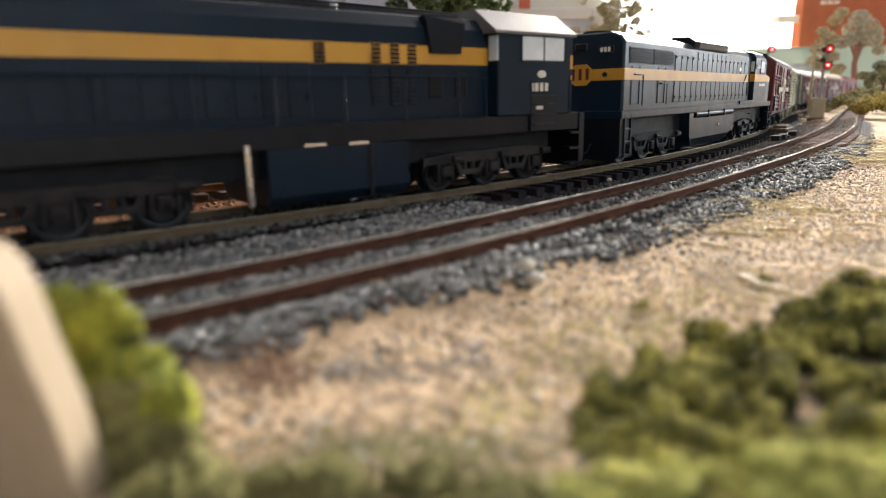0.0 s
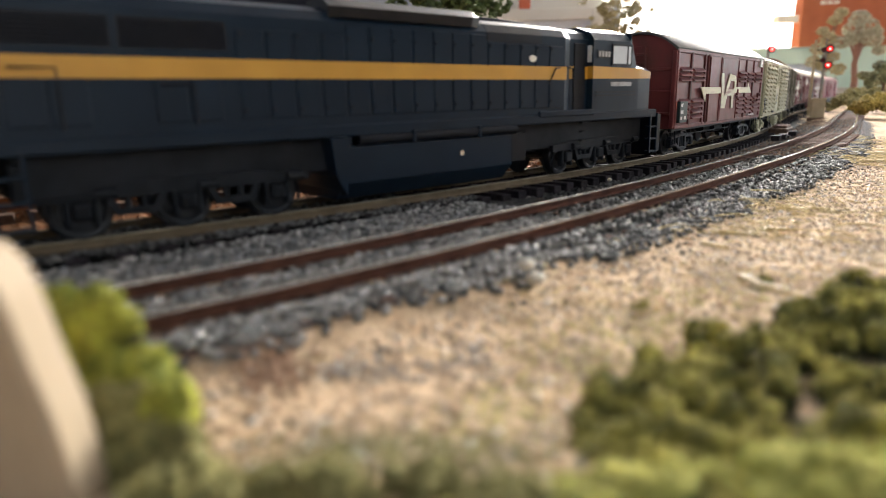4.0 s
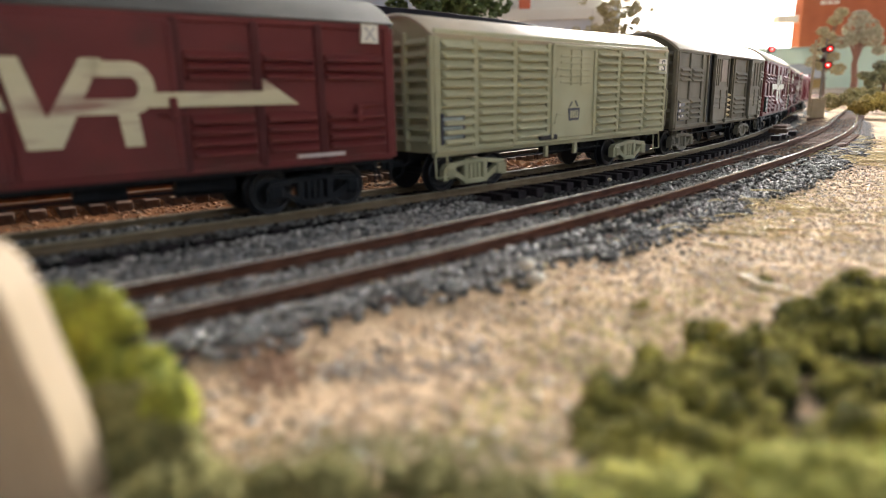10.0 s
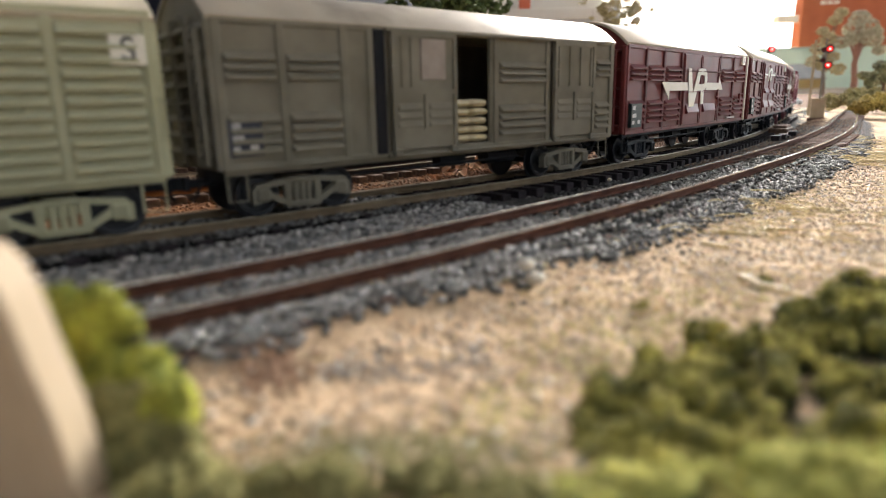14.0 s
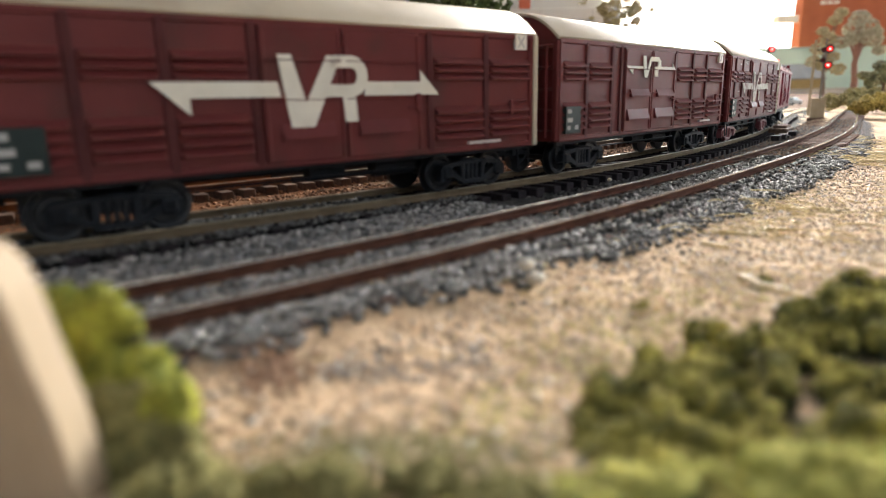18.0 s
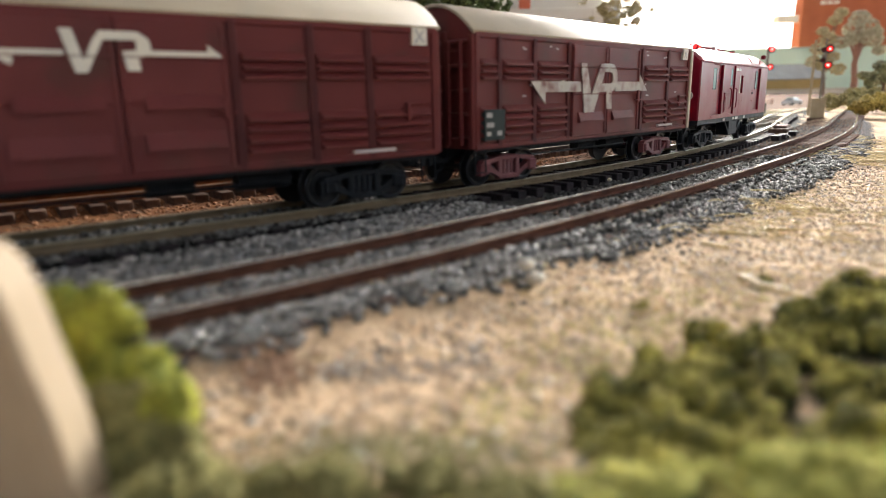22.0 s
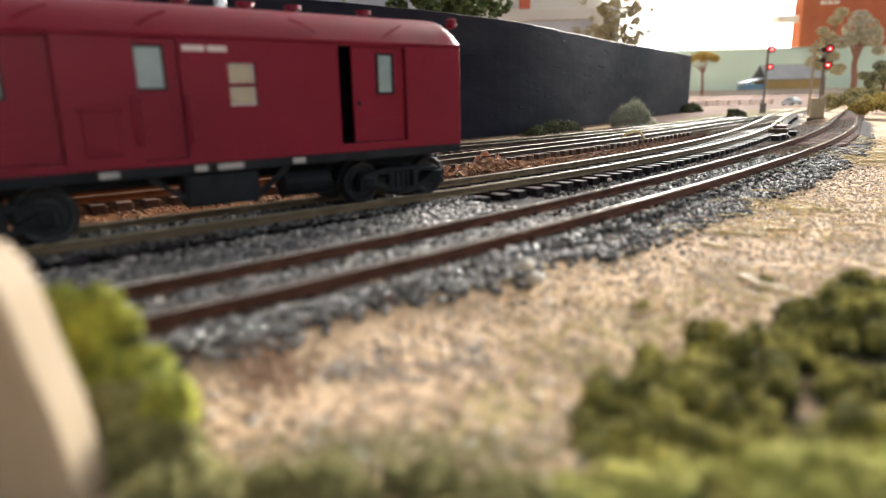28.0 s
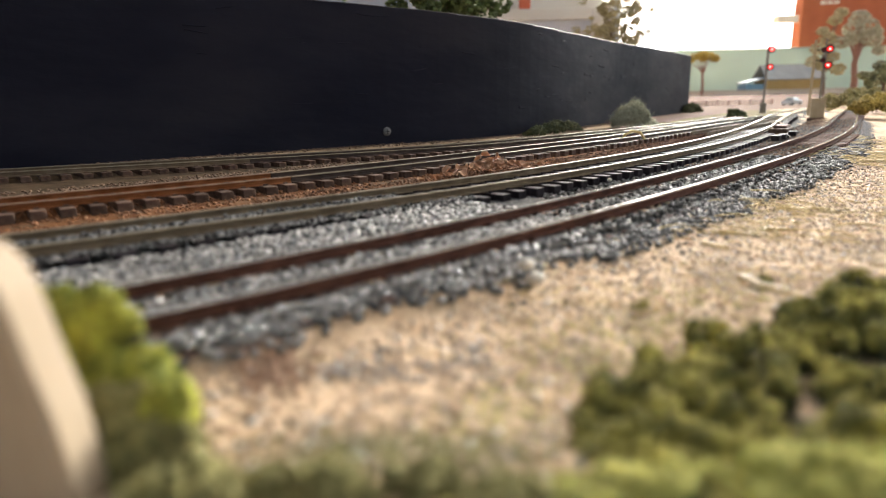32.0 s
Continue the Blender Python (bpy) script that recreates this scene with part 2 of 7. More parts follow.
WHEEL_VAN, WHEEL_LOCO = wheel_data(5.3, "wheelset"), wheel_data(5.9, "wheelset")
TYRE_VAN, TYRE_LOCO = tyre_data(5.3), tyre_data(5.9)
WHEELSETS = []   # (wheelset, bogie's place on its vehicle, wheelset's place on its bogie, vehicle, radius)
BOGIES = []      # (bogie, offset, vehicle)
VEHICLES = []    # (vehicle, place along the train, its two pivots)


def bogie(vehicle, at, mat, axles=(-10, 10), loco=False, tyre_mat=None):
    """A bogie under a vehicle: side frames with open trusses, bolster, springs, axle boxes and wheelsets."""
    b = part("bogie", Mesh().box(-3.2, 3.2, -12.3, 12.3, 5.6, 9.0, 0.4), mat, vehicle)
    b.location = (at * MM, 0, 0)
    r = 5.9 if loco else 5.3
    half = max(axles) + (8 if loco else 2.7)
    for side in (-1, 1):
        y0, y1 = (11.2, 13.4) if side > 0 else (-13.4, -11.2)
        m = Mesh()
        if loco:
            m.prism([(-half, 8.2), (half, 8.2), (half, 10.2), (half * 0.5, 11.2), (-half * 0.5, 11.2), (-half, 10.2)], "y", y0 + 0.3, y1 - 0.3)
            for k in range(len(axles) - 1):
                c = (axles[k] + axles[k + 1]) / 2
                m.prism([(c - 6, 8.4), (c - 4.2, 4.6), (c + 4.2, 4.6), (c + 6, 8.4), (c + 4.4, 8.4), (c + 3.2, 6.0), (c - 3.2, 6.0), (c - 4.4, 8.4)], "y", y0, y1)
            for a in axles:
                m.box(a - 3.1, a - 2.0, y0, y1, 3.0, 8.6, 0.3)
                m.box(a + 2.0, a + 3.1, y0, y1, 3.0, 8.6, 0.3)
        else:
            for s in (-1, 1):
                m.prism([(s * (half - 0.2), 6.2), (s * (half - 1.2), 7.9), (s * 4.6, 8.7), (s * 4.6, 7.5), (s * (half - 3.0), 6.8)], "y", y0, y1)
                m.prism([(s * 3.4, 1.9), (s * 3.4, 3.2), (s * (half - 3.2), 6.9), (s * (half - 1.4), 6.9), (s * (half - 2.4), 5.4)], "y", y0, y1)
                m.prism([(s * (half - 0.1), 6.8), (s * (half - 0.1), 3.4), (s * (half - 2.0), 3.4), (s * (half - 2.6), 6.8)], "y", y0, y1)
            m.box(-4.7, -3.0, y0, y1, 1.9, 8.7, 0.3)
            m.box(3.0, 4.7, y0, y1, 1.9, 8.7, 0.3)
            m.box(-4.7, 4.7, y0, y1, 1.7, 3.2, 0.3)
            m.box(-4.7, 4.7, y0, y1, 7.6, 8.8, 0.3)
        part("side_frame", m, mat, b)
        ym = (y0 + y1) / 2
        sp = Mesh()
        centres = [-1.7, 0.0, 1.7] if not loco else [c + d for c in [(axles[k] + axles[k + 1]) / 2 for k in range(len(axles) - 1)] for d in (-1.6, 1.6)]
        for c in centres:
            sp.prism([(c + p, ym + q) for p, q in wheel_outline(0.75, 8)], "z", 3.0 if not loco else 5.4, 7.6 if not loco else 8.4)
        part("spring", sp, mat, b)
        for a in axles:
            o = 0.35 * side
            bx = Mesh().box(a - 1.7, a + 1.7, y0 + min(0, o * 2), y1 + max(0, o * 2), r - 1.5, r + 1.9, 0.5)
            bx.prism([(a + p, r + q) for p, q in wheel_outline(1.0, 8)], "y", y0 - 0.7, y1 + 0.7)
            part("axle_box", bx, mat, b)
    if loco:
        for side in (-1, 1):
            for a in (axles[0] - 5, axles[-1] + 5):
                part("sand_pipe", Mesh().tube([(a, side * 11.6, 9), (a + (1 if a > 0 else -1), side * 11.0, 4), (a - (1.5 if a > 0 else -1.5), side * 10.0, 1.2)], 0.35), UNDER, b)
            for a in axles:
                part("brake_cylinder", Mesh().prism([(side * 13.6 + p, 9.3 + q) for p, q in wheel_outline(1.1, 8)], "x", a + 2.4, a + 6.2), BRAKERUST if vehicle.name.startswith("hood") else mat, b)
    for a in axles:
        w = part("wheelset", WHEEL_LOCO if loco else WHEEL_VAN, WHEEL, b)
        w.location = (a * MM, 0, r * MM)
        part("tyre", TYRE_LOCO if loco else TYRE_VAN, tyre_mat or TYRE, b).location = (a * MM, 0, r * MM)
        WHEELSETS.append((w, at, a, vehicle, r))
    BOGIES.append((b, at, vehicle))
    return b


def coupler(vehicle, end, z=8.2):
    """A knuckle coupler at one end; end is the signed place of the body's end."""
    s = 1 if end > 0 else -1
    m = Mesh()
    m.box(min(end - s * 4, end + s * 3.2), max(end - s * 4, end + s * 3.2), -1.2, 1.2, z - 1.0, z + 1.0, 0.2)
    m.prism([(end + s * 2.6, -1.3), (end + s * 2.6, 2.2), (end + s * 4.4, 2.4), (end + s * 5.0, 0.8), (end + s * 3.8, 0.5), (end + s * 3.6, -1.0)], "z", z - 1.5, z + 1.5)
    part("coupler", m, UNDER, vehicle)
    part("brake_hose", Mesh().tube([(end, -5, z + 0.5), (end + s * 1.6, -5, z - 0.3), (end + s * 2.4, -4.6, z - 2.5), (end + s * 3.4, -3.5, z - 3.4)], 0.35), UNDER, vehicle)


def arch(half, z0, z1, n=14, power=2.0):
    """Points of a roof's arch from the near eave (-half, z0) over the crown z1 to the far eave."""
    out = []
    for i in range(n + 1):
        q = -1 + 2 * i / n
        out.append((half * q, z0 + (z1 - z0) * (1 - abs(q) ** power)))
    return out


def poly_sheet(points, y, thick, mesh=None):
    """A flat sign or stroke of the side's plane: points (x, z), standing thick proud of y towards the camera."""
    return (mesh or Mesh()).prism(points, "y", y - thick, y + 0.15)


def arrow_emblem(vehicle, x0, x1, zc, bar, mat, v=(-12, -5.6, 36.4, 20.4), r=(1.2, 10.9, 36.5, 21.2), y=Y_SIDE - 0.75, head=6.0):
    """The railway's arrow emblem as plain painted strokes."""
    h = bar / 2
    vx0, vx1, vt, vb = v
    rx0, rx1, rt, rb = r
    part("emblem_arrow", poly_sheet([(x0, zc + h), (vx0 - 0.3, zc + h), (vx0 + 0.4, zc - h), (x0 + 7.5, zc - h), (x0 + 7.5, zc - h - 3.5)], y, 0.1), mat, vehicle, "pale painted arrow tail")
    m = poly_sheet([(rx1 - 0.6, zc + h), (x1 - head, zc + h), (x1 - head, zc + h + 2.8), (x1, zc - h), (rx1 - 1.2, zc - h)], y, 0.1)
    part("emblem_arrow", m, mat, vehicle, "pale painted arrow stripe")
    part("emblem_stroke", poly_sheet([(vx0, vt), (vx0 + 3.3, vt), (vx1 - 0.4, vb + 5.5), (rx0 - 2.0, vt), (rx0 + 1.6, vt), (vx1 + 1.4, vb), (vx0 + 2.4, vb)], y, 0.14), mat, vehicle)
    # a closed bowl with an open counter, and the leg below it
    k = (rt - rb) / 15.3
    mid, hi, lo = rt - 4.7 * k, 4.7 * k, 1.9 * k
    rm = poly_sheet([(rx0, rt), (rx1 - 4.2, rt), (rx1 - 4.4, mid + lo), (rx0 - 1.3, mid + lo)], y, 0.14)
    for i in range(8):
        p, q = math.pi * (0.5 - i / 8), math.pi * (0.5 - (i + 1) / 8)
        poly_sheet([(rx1 - 4.2 + 4.2 * math.cos(p), mid + hi * math.sin(p)), (rx1 - 4.2 + 4.2 * math.cos(q), mid + hi * math.sin(q)), (rx1 - 4.4 + 1.4 * math.cos(q), mid + lo * math.sin(q)), (rx1 - 4.4 + 1.4 * math.cos(p), mid + lo * math.sin(p))], y, 0.14, rm)
    poly_sheet([(rx0 - 2.6, mid - lo), (rx1 - 4.4, mid - lo), (rx1 - 4.2, mid - hi), (rx0 - 3.9, mid - hi)], y, 0.14, rm)
    poly_sheet([(rx1 - 7.2, mid - hi), (rx1 - 3.6, mid - hi), (rx1 - 3.2, rb), (rx1 - 6.6, rb)], y, 0.14, rm)
    part("emblem_stroke", rm, mat, vehicle)


def data_plate(vehicle, x0, x1, z0, z1, mat, y=Y_SIDE - 0.8):
    p = part("data_plate", Mesh().box(x0, x1, y - 0.1, Y_SIDE - 0.4, z0, z1), mat, vehicle, "dark plate with small white unreadable marks")
    h, w = z1 - z0, x1 - x0
    for i, (a, b, c, d) in enumerate(((0.10, 0.36, 0.74, 0.90), (0.10, 0.44, 0.42, 0.58), (0.10, 0.30, 0.14, 0.28), (0.60, 0.84, 0.14, 0.3))):
        part("mark", Mesh().box(x0 + a * w, x0 + b * w, y - 0.16, y, z0 + c * h, z0 + d * h), GREYDISC, p)


SLATS = {}


def slat(vehicle, x0, x1, z, mat, y=Y_SIDE, drop=2.1, out=1.6):
    """One pressed louvre blade; alike blades share a mesh."""
    key = (round(x1 - x0, 1), drop, out, mat.name)
    if key not in SLATS:
        w = x1 - x0
        m = Mesh().loft([[(x, 0.15, 0.0), (x, -0.12, -0.1), (x, -out, -drop * 0.72), (x, -out, -drop * 0.9), (x, 0.15, -drop * 0.9)] for x in (0.25, 0.7, w - 0.7, w - 0.25)])
        m.v = [(a, b if 0.5 < a < w - 0.5 else min(b * 0.5, 0.15), c) for a, b, c in m.v]
        SLATS[key] = m.data("slat")
    ob = part("slat", SLATS[key], mat, vehicle)
    ob.location = (x0 * MM, y * MM, z * MM)
    return ob


def van_end(van, x, mat, half=16.1, ladder=True, ribs=5, z0=12.0, z1=43.0, pale=None, centre_ladder=False):
    """Posts, ribs, ladder and a bracket on an end wall."""
    s = 1 if x > 0 else -1
    lo, hi = (x, x + 0.9) if s > 0 else (x - 0.9, x)
    for y in (-half + 0.6, half - 0.6):
        part("corner_post", Mesh().box(lo - 0.3, hi + 0.2, y - 0.9, y + 0.9, z0, z1, 0.25), mat, van)
    for y in () if centre_ladder else (-5.2, 5.2):
        part("end_post", Mesh().box(lo - 0.4, hi + 0.5, y - 0.8, y + 0.8, z0, z1 + 1.5, 0.25), mat, van)
    for i in range(0 if centre_ladder else ribs):
        z = z0 + 3.5 + (z1 - z0 - 4.5) * i / (ribs - 1)
        for a, b in ((-half + 1.6, -6.1), (-4.3, 4.3), (6.1, half - 1.6)):
            part("end_rib", Mesh().loft([[(x - s * 0.2, yy, z - 1.0), (x + s * 1.3, yy, z - 0.9), (x + s * 1.3, yy, z - 0.5), (x - s * 0.2, yy, z + (1.0 if ribs > 7 else 0.2))] for yy in (a, b)]), mat, van)
    if centre_ladder:
        for z in (18.0, 27.0, 36.0):
            part("end_rib", Mesh().box(min(x, x + s * 1.0), max(x, x + s * 1.0), -half + 1.6, -4.6, z - 0.6, z + 0.6, 0.2), mat, van)
        ld = part("ladder", Mesh().box(min(x, x + s * 2.0), max(x, x + s * 2.0), 5.4, 6.2, z0 + 0.5, z1 + 2).box(min(x, x + s * 2.0), max(x, x + s * 2.0), -3.6, -2.8, z0 + 0.5, z1 + 2), mat, van)
        for i in range(9):
            z = z0 + 2.5 + i * 3.4
            part("rung", Mesh().box(min(x + s * 0.6, x + s * 2.4), max(x + s * 0.6, x + s * 2.4), -2.9, 5.5, z, z + 0.8, 0.15), mat, ld)
        part("end_card", Mesh().box(min(x, x + s * 0.7), max(x, x + s * 0.7), 11.0, 14.4, 37.4, 41.6, 0.1), PALEMARK, van, "small cream card")
    elif ladder:
        ld = part("ladder", Mesh().box(lo + s * 1.6, hi + s * 1.3, -13.0, -12.3, z0 + 1, z1 - 1.5).box(lo + s * 1.6, hi + s * 1.3, -8.2, -7.5, z0 + 1, z1 - 1.5), mat, van)
        for i in range(8):
            z = z0 + 2.5 + i * 3.5
            part("rung", Mesh().box(x + s * 1.5, x + s * 2.0, -12.6, -7.9, z, z + 0.5), pale or mat, ld)
    part("lamp_bracket", Mesh().box(lo, hi + s * 0.6, -1.5, 1.5, z1 + 1.2, z1 + 2.4, 0.2), mat, van)


def underframe(van, half, mat=None, tank=None, step_mat=None):
    mat = mat or UNDER
    part("centre_sill", Mesh().box(-half + 1, half - 1, -4, 4, 8.6, 12.0, 0.3), UNDER, van)
    for y in (-14.6, 14.6):
        part("solebar", Mesh().box(-half + 0.5, half - 0.5, y - 0.8, y + 0.8, 10.6, 12.4, 0.2), mat, van)
    part("brake_cylinder", Mesh().prism([(-6 + p, 8.4 + q) for p, q in wheel_outline(2.0, 14)], "x", -2, 8).box(-4, 7, -8, -5, 9.6, 11.4, 0.3), UNDER, van, smooth=False)
    a, b = tank or (18, 31)
    part("air_reservoir", Mesh().prism([(-5 + p, 8.0 + q) for p, q in wheel_outline(2.4, 16)], "x", a, b), UNDER, van)
    part("brake_rod", Mesh().tube([(-30, -8, 7.5), (a, -8, 7.2)], 0.35).tube([(-half * 0.5, -11.5, 8.0), (half * 0.4, -11.5, 8.0)], 0.3), UNDER, van)
    for x in (-half + 3, half - 3):
        part("step", Mesh().tube([(x - 2.2, -15.2, 11), (x - 2.2, -15.6, 5.0), (x + 2.2, -15.6, 5.0), (x + 2.2, -15.2, 11)], 0.3, 4), step_mat or mat, van)
    coupler(van, -half)
    coupler(van, half)


def roof(van, half, mat, eave=43.4, crown=48.6, over=16.9, ends=0.9, power=2.2, ribs=0):
    n = 16
    rings = []
    k = [(-half - ends, 0.6), (-half - ends + 0.5, 0.0), (half + ends - 0.5, 0.0), (half + ends, 0.6)]
    for x, dz in k:
        a = [(x, y, z - dz * 0.5) for y, z in arch(over, eave, crown, n, power)]
        b = [(x, y * 0.965, z - 0.9) for y, z in arch(over, eave, crown, n, power)][::-1]
        rings.append(a + b)
    r = part("roof", Mesh().loft(rings), mat, van, smooth=True)
    for i in range(ribs):
        x = -half + (i + 0.5) * 2 * half / ribs
        part("roof_rib", Mesh().loft([[(xx, y * 1.003, z + dz) for y, z in arch(over, eave, crown, n, power)] + [(xx, y * 0.99, z - 0.3) for y, z in arch(over, eave, crown, n, power)][::-1] for xx, dz in ((x - 0.5, 0.02), (x - 0.2, 0.22), (x + 0.2, 0.22), (x + 0.5, 0.02))]), mat, van)
    return r


def shell(van, half, mat, eave=43.4, crown=48.3, y=16.1, z0=11.8, power=2.2):
    return part("body", Mesh().prism([(-y, z0), (y, z0)] + [(p * 0.955, q - 0.7) for p, q in arch(16.9, eave, crown, 14, power)][::-1], "x", -half, half), mat, van)


def posts(van, places, mat, z0=12.0, z1=43.2, w=1.0, out=0.7):
    for x in places:
        for s in (-1, 1):
            part("side_post", Mesh().box(x - w, x + w, min(s * 15.9, s * (16.1 + out)), max(s * 15.9, s * (16.1 + out)), z0, z1, 0.25), mat, van)


def sills(van, half, mat):
    for s in (-1, 1):
        part("side_sill", Mesh().box(-half, half, min(s * 15.9, s * 16.75), max(s * 15.9, s * 16.75), 11.6, 13.2, 0.25), mat, van)
        part("cant_rail", Mesh().box(-half, half, min(s * 15.9, s * 16.65), max(s * 15.9, s * 16.65), 42.2, 43.9, 0.25), mat, van)


UPPER, LOWER = (36.9, 34.9, 32.9), (24.0, 21.7, 19.4, 17.1)


def brown_van(name, label, half, place, post_x, bays, doors, vents, roof_mat, emblem, tyre_mat=None, bogie_mat=None, door_rods=(35.2, 26.6), scuffs=0, group="louvred vans", axle_place=None, pale_corner=False, mat=VANRED, crown=52.4, centre_ladder=False):
    van = thing(name, label, "freight van", group)
    shell(van, half, mat, eave=44.0, crown=crown - 0.4)
    roof(van, half, roof_mat, eave=44.1, crown=crown)
    posts(van, [-half + 0.9, half - 0.9], mat)
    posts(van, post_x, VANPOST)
    sills(van, half, mat)
    for x0, x1 in bays:
        for z in UPPER + LOWER:
            slat(van, x0, x1, z, mat)
    d0, dm, d1 = doors
    for a, b in ((d0, dm), (dm, d1)):
        d = part("door", Mesh().box(a + 0.25, b - 0.25, -17.0, -16.0, 12.6, 42.4, 0.3), mat, van)
        for z in door_rods:
            part("door_rod", Mesh().tube([(a + 0.6, -17.35, z), (b - 0.6, -17.35, z)], 0.28, 5), mat, d)
        part("door_stile", Mesh().box(a + 0.3, a + 1.3, -17.4, -16.8, 13.2, 41.6, 0.2), mat, d)
        part("door_stile", Mesh().box(b - 1.3, b - 0.3, -17.4, -16.8, 13.2, 41.6, 0.2), mat, d)
        for x0, x1, z0, z1 in vents:
            if a <= (x0 + x1) / 2 < b:
                part("door_vent", Mesh().loft([[(x, -16.9, z1), (x, -17.2, z1), (x, -18.2, z0 + 0.6), (x, -18.2, z0), (x, -16.9, z0)] for x in (x0, x1)]), mat, d)
    part("door_latch", Mesh().box(d1 - 2.2, d1 - 0.6, -18.0, -17.0, 23.2, 27.6, 0.25).tube([(d1 - 4.5, -17.7, 24.2), (d1 + 1, -17.7, 24.2)], 0.3, 5), mat, van)
    hb = half - 7.0
    part("hand_brake", Mesh().tube([(hb - 3, -17.2, 25.0), (hb + 3.5, -17.2, 25.2)], 0.35, 5).box(hb - 3.5, hb - 2.3, -17.8, -16.8, 21.0, 25.4, 0.2), mat, van)
    part("tare_bar", Mesh().box(half - 26, half - 14, -17.05, -16.0, 13.5, 14.3), SCUFF, van, "narrow pale strip of unreadable lettering")
    data_plate(van, -half + 2.2, -half + 11.0, 14.2, 22.8, PLATE, y=Y_SIDE - 1.75)
    xb = part("route_card", Mesh().box(half - 8.0, half - 3.6, -17.1, -16.0, 39.4, 43.6), WHITEMARK, van, "small white card with a dark cross")
    part("card_cross", poly_sheet([(half - 7.4, 43.0), (half - 6.8, 43.0), (half - 4.2, 40.0), (half - 4.8, 40.0)], -17.1, 0.08).prism([(half - 4.8, 43.0), (half - 4.2, 43.0), (half - 6.8, 40.0), (half - 7.4, 40.0)], "y", -17.18, -17.0), GREYDISC, xb)
    emblem(van)
    van_end(van, -half, mat, centre_ladder=centre_ladder)
    van_end(van, half, mat)
    if pale_corner:
        part("corner_strip", Mesh().box(half - 0.6, half + 1.3, -17.3, -14.8, 11.6, 43.4, 0.3), CREAM, van, "cream painted corner post")
    underframe(van, half)
    if scuffs:
        rnd = random.Random(5)
        for i in range(scuffs):
            x, z = rnd.uniform(-half + 4, half - 10), rnd.choice((40, 40.6, 31, 32.5, 25.5, 29.5)) + rnd.uniform(-1, 1)
            w, k = rnd.uniform(0.6, 2.2), rnd.uniform(-0.3, 0.3)
            part("scuff", poly_sheet([(x, z), (x + w, z + k), (x + w + 0.3, z + k + 0.35), (x + w * 0.4, z + 0.45)], -16.12, 0.06), SCUFF, van, "pale scratch in the paint")
    ap = axle_place or half * 0.70
    for s in (-1, 1):
        bogie(van, s * ap, bogie_mat or UNDER, tyre_mat=tyre_mat or WHEEL)
    VEHICLES.append((van, place, -ap, ap))
    return van
# ---- the train, from its head to its tail ----
def handrail(owner, pts, r=0.3, mat=None):
    return part("handrail", Mesh().tube(pts, r, 5), mat or LOCOBLUE, owner)


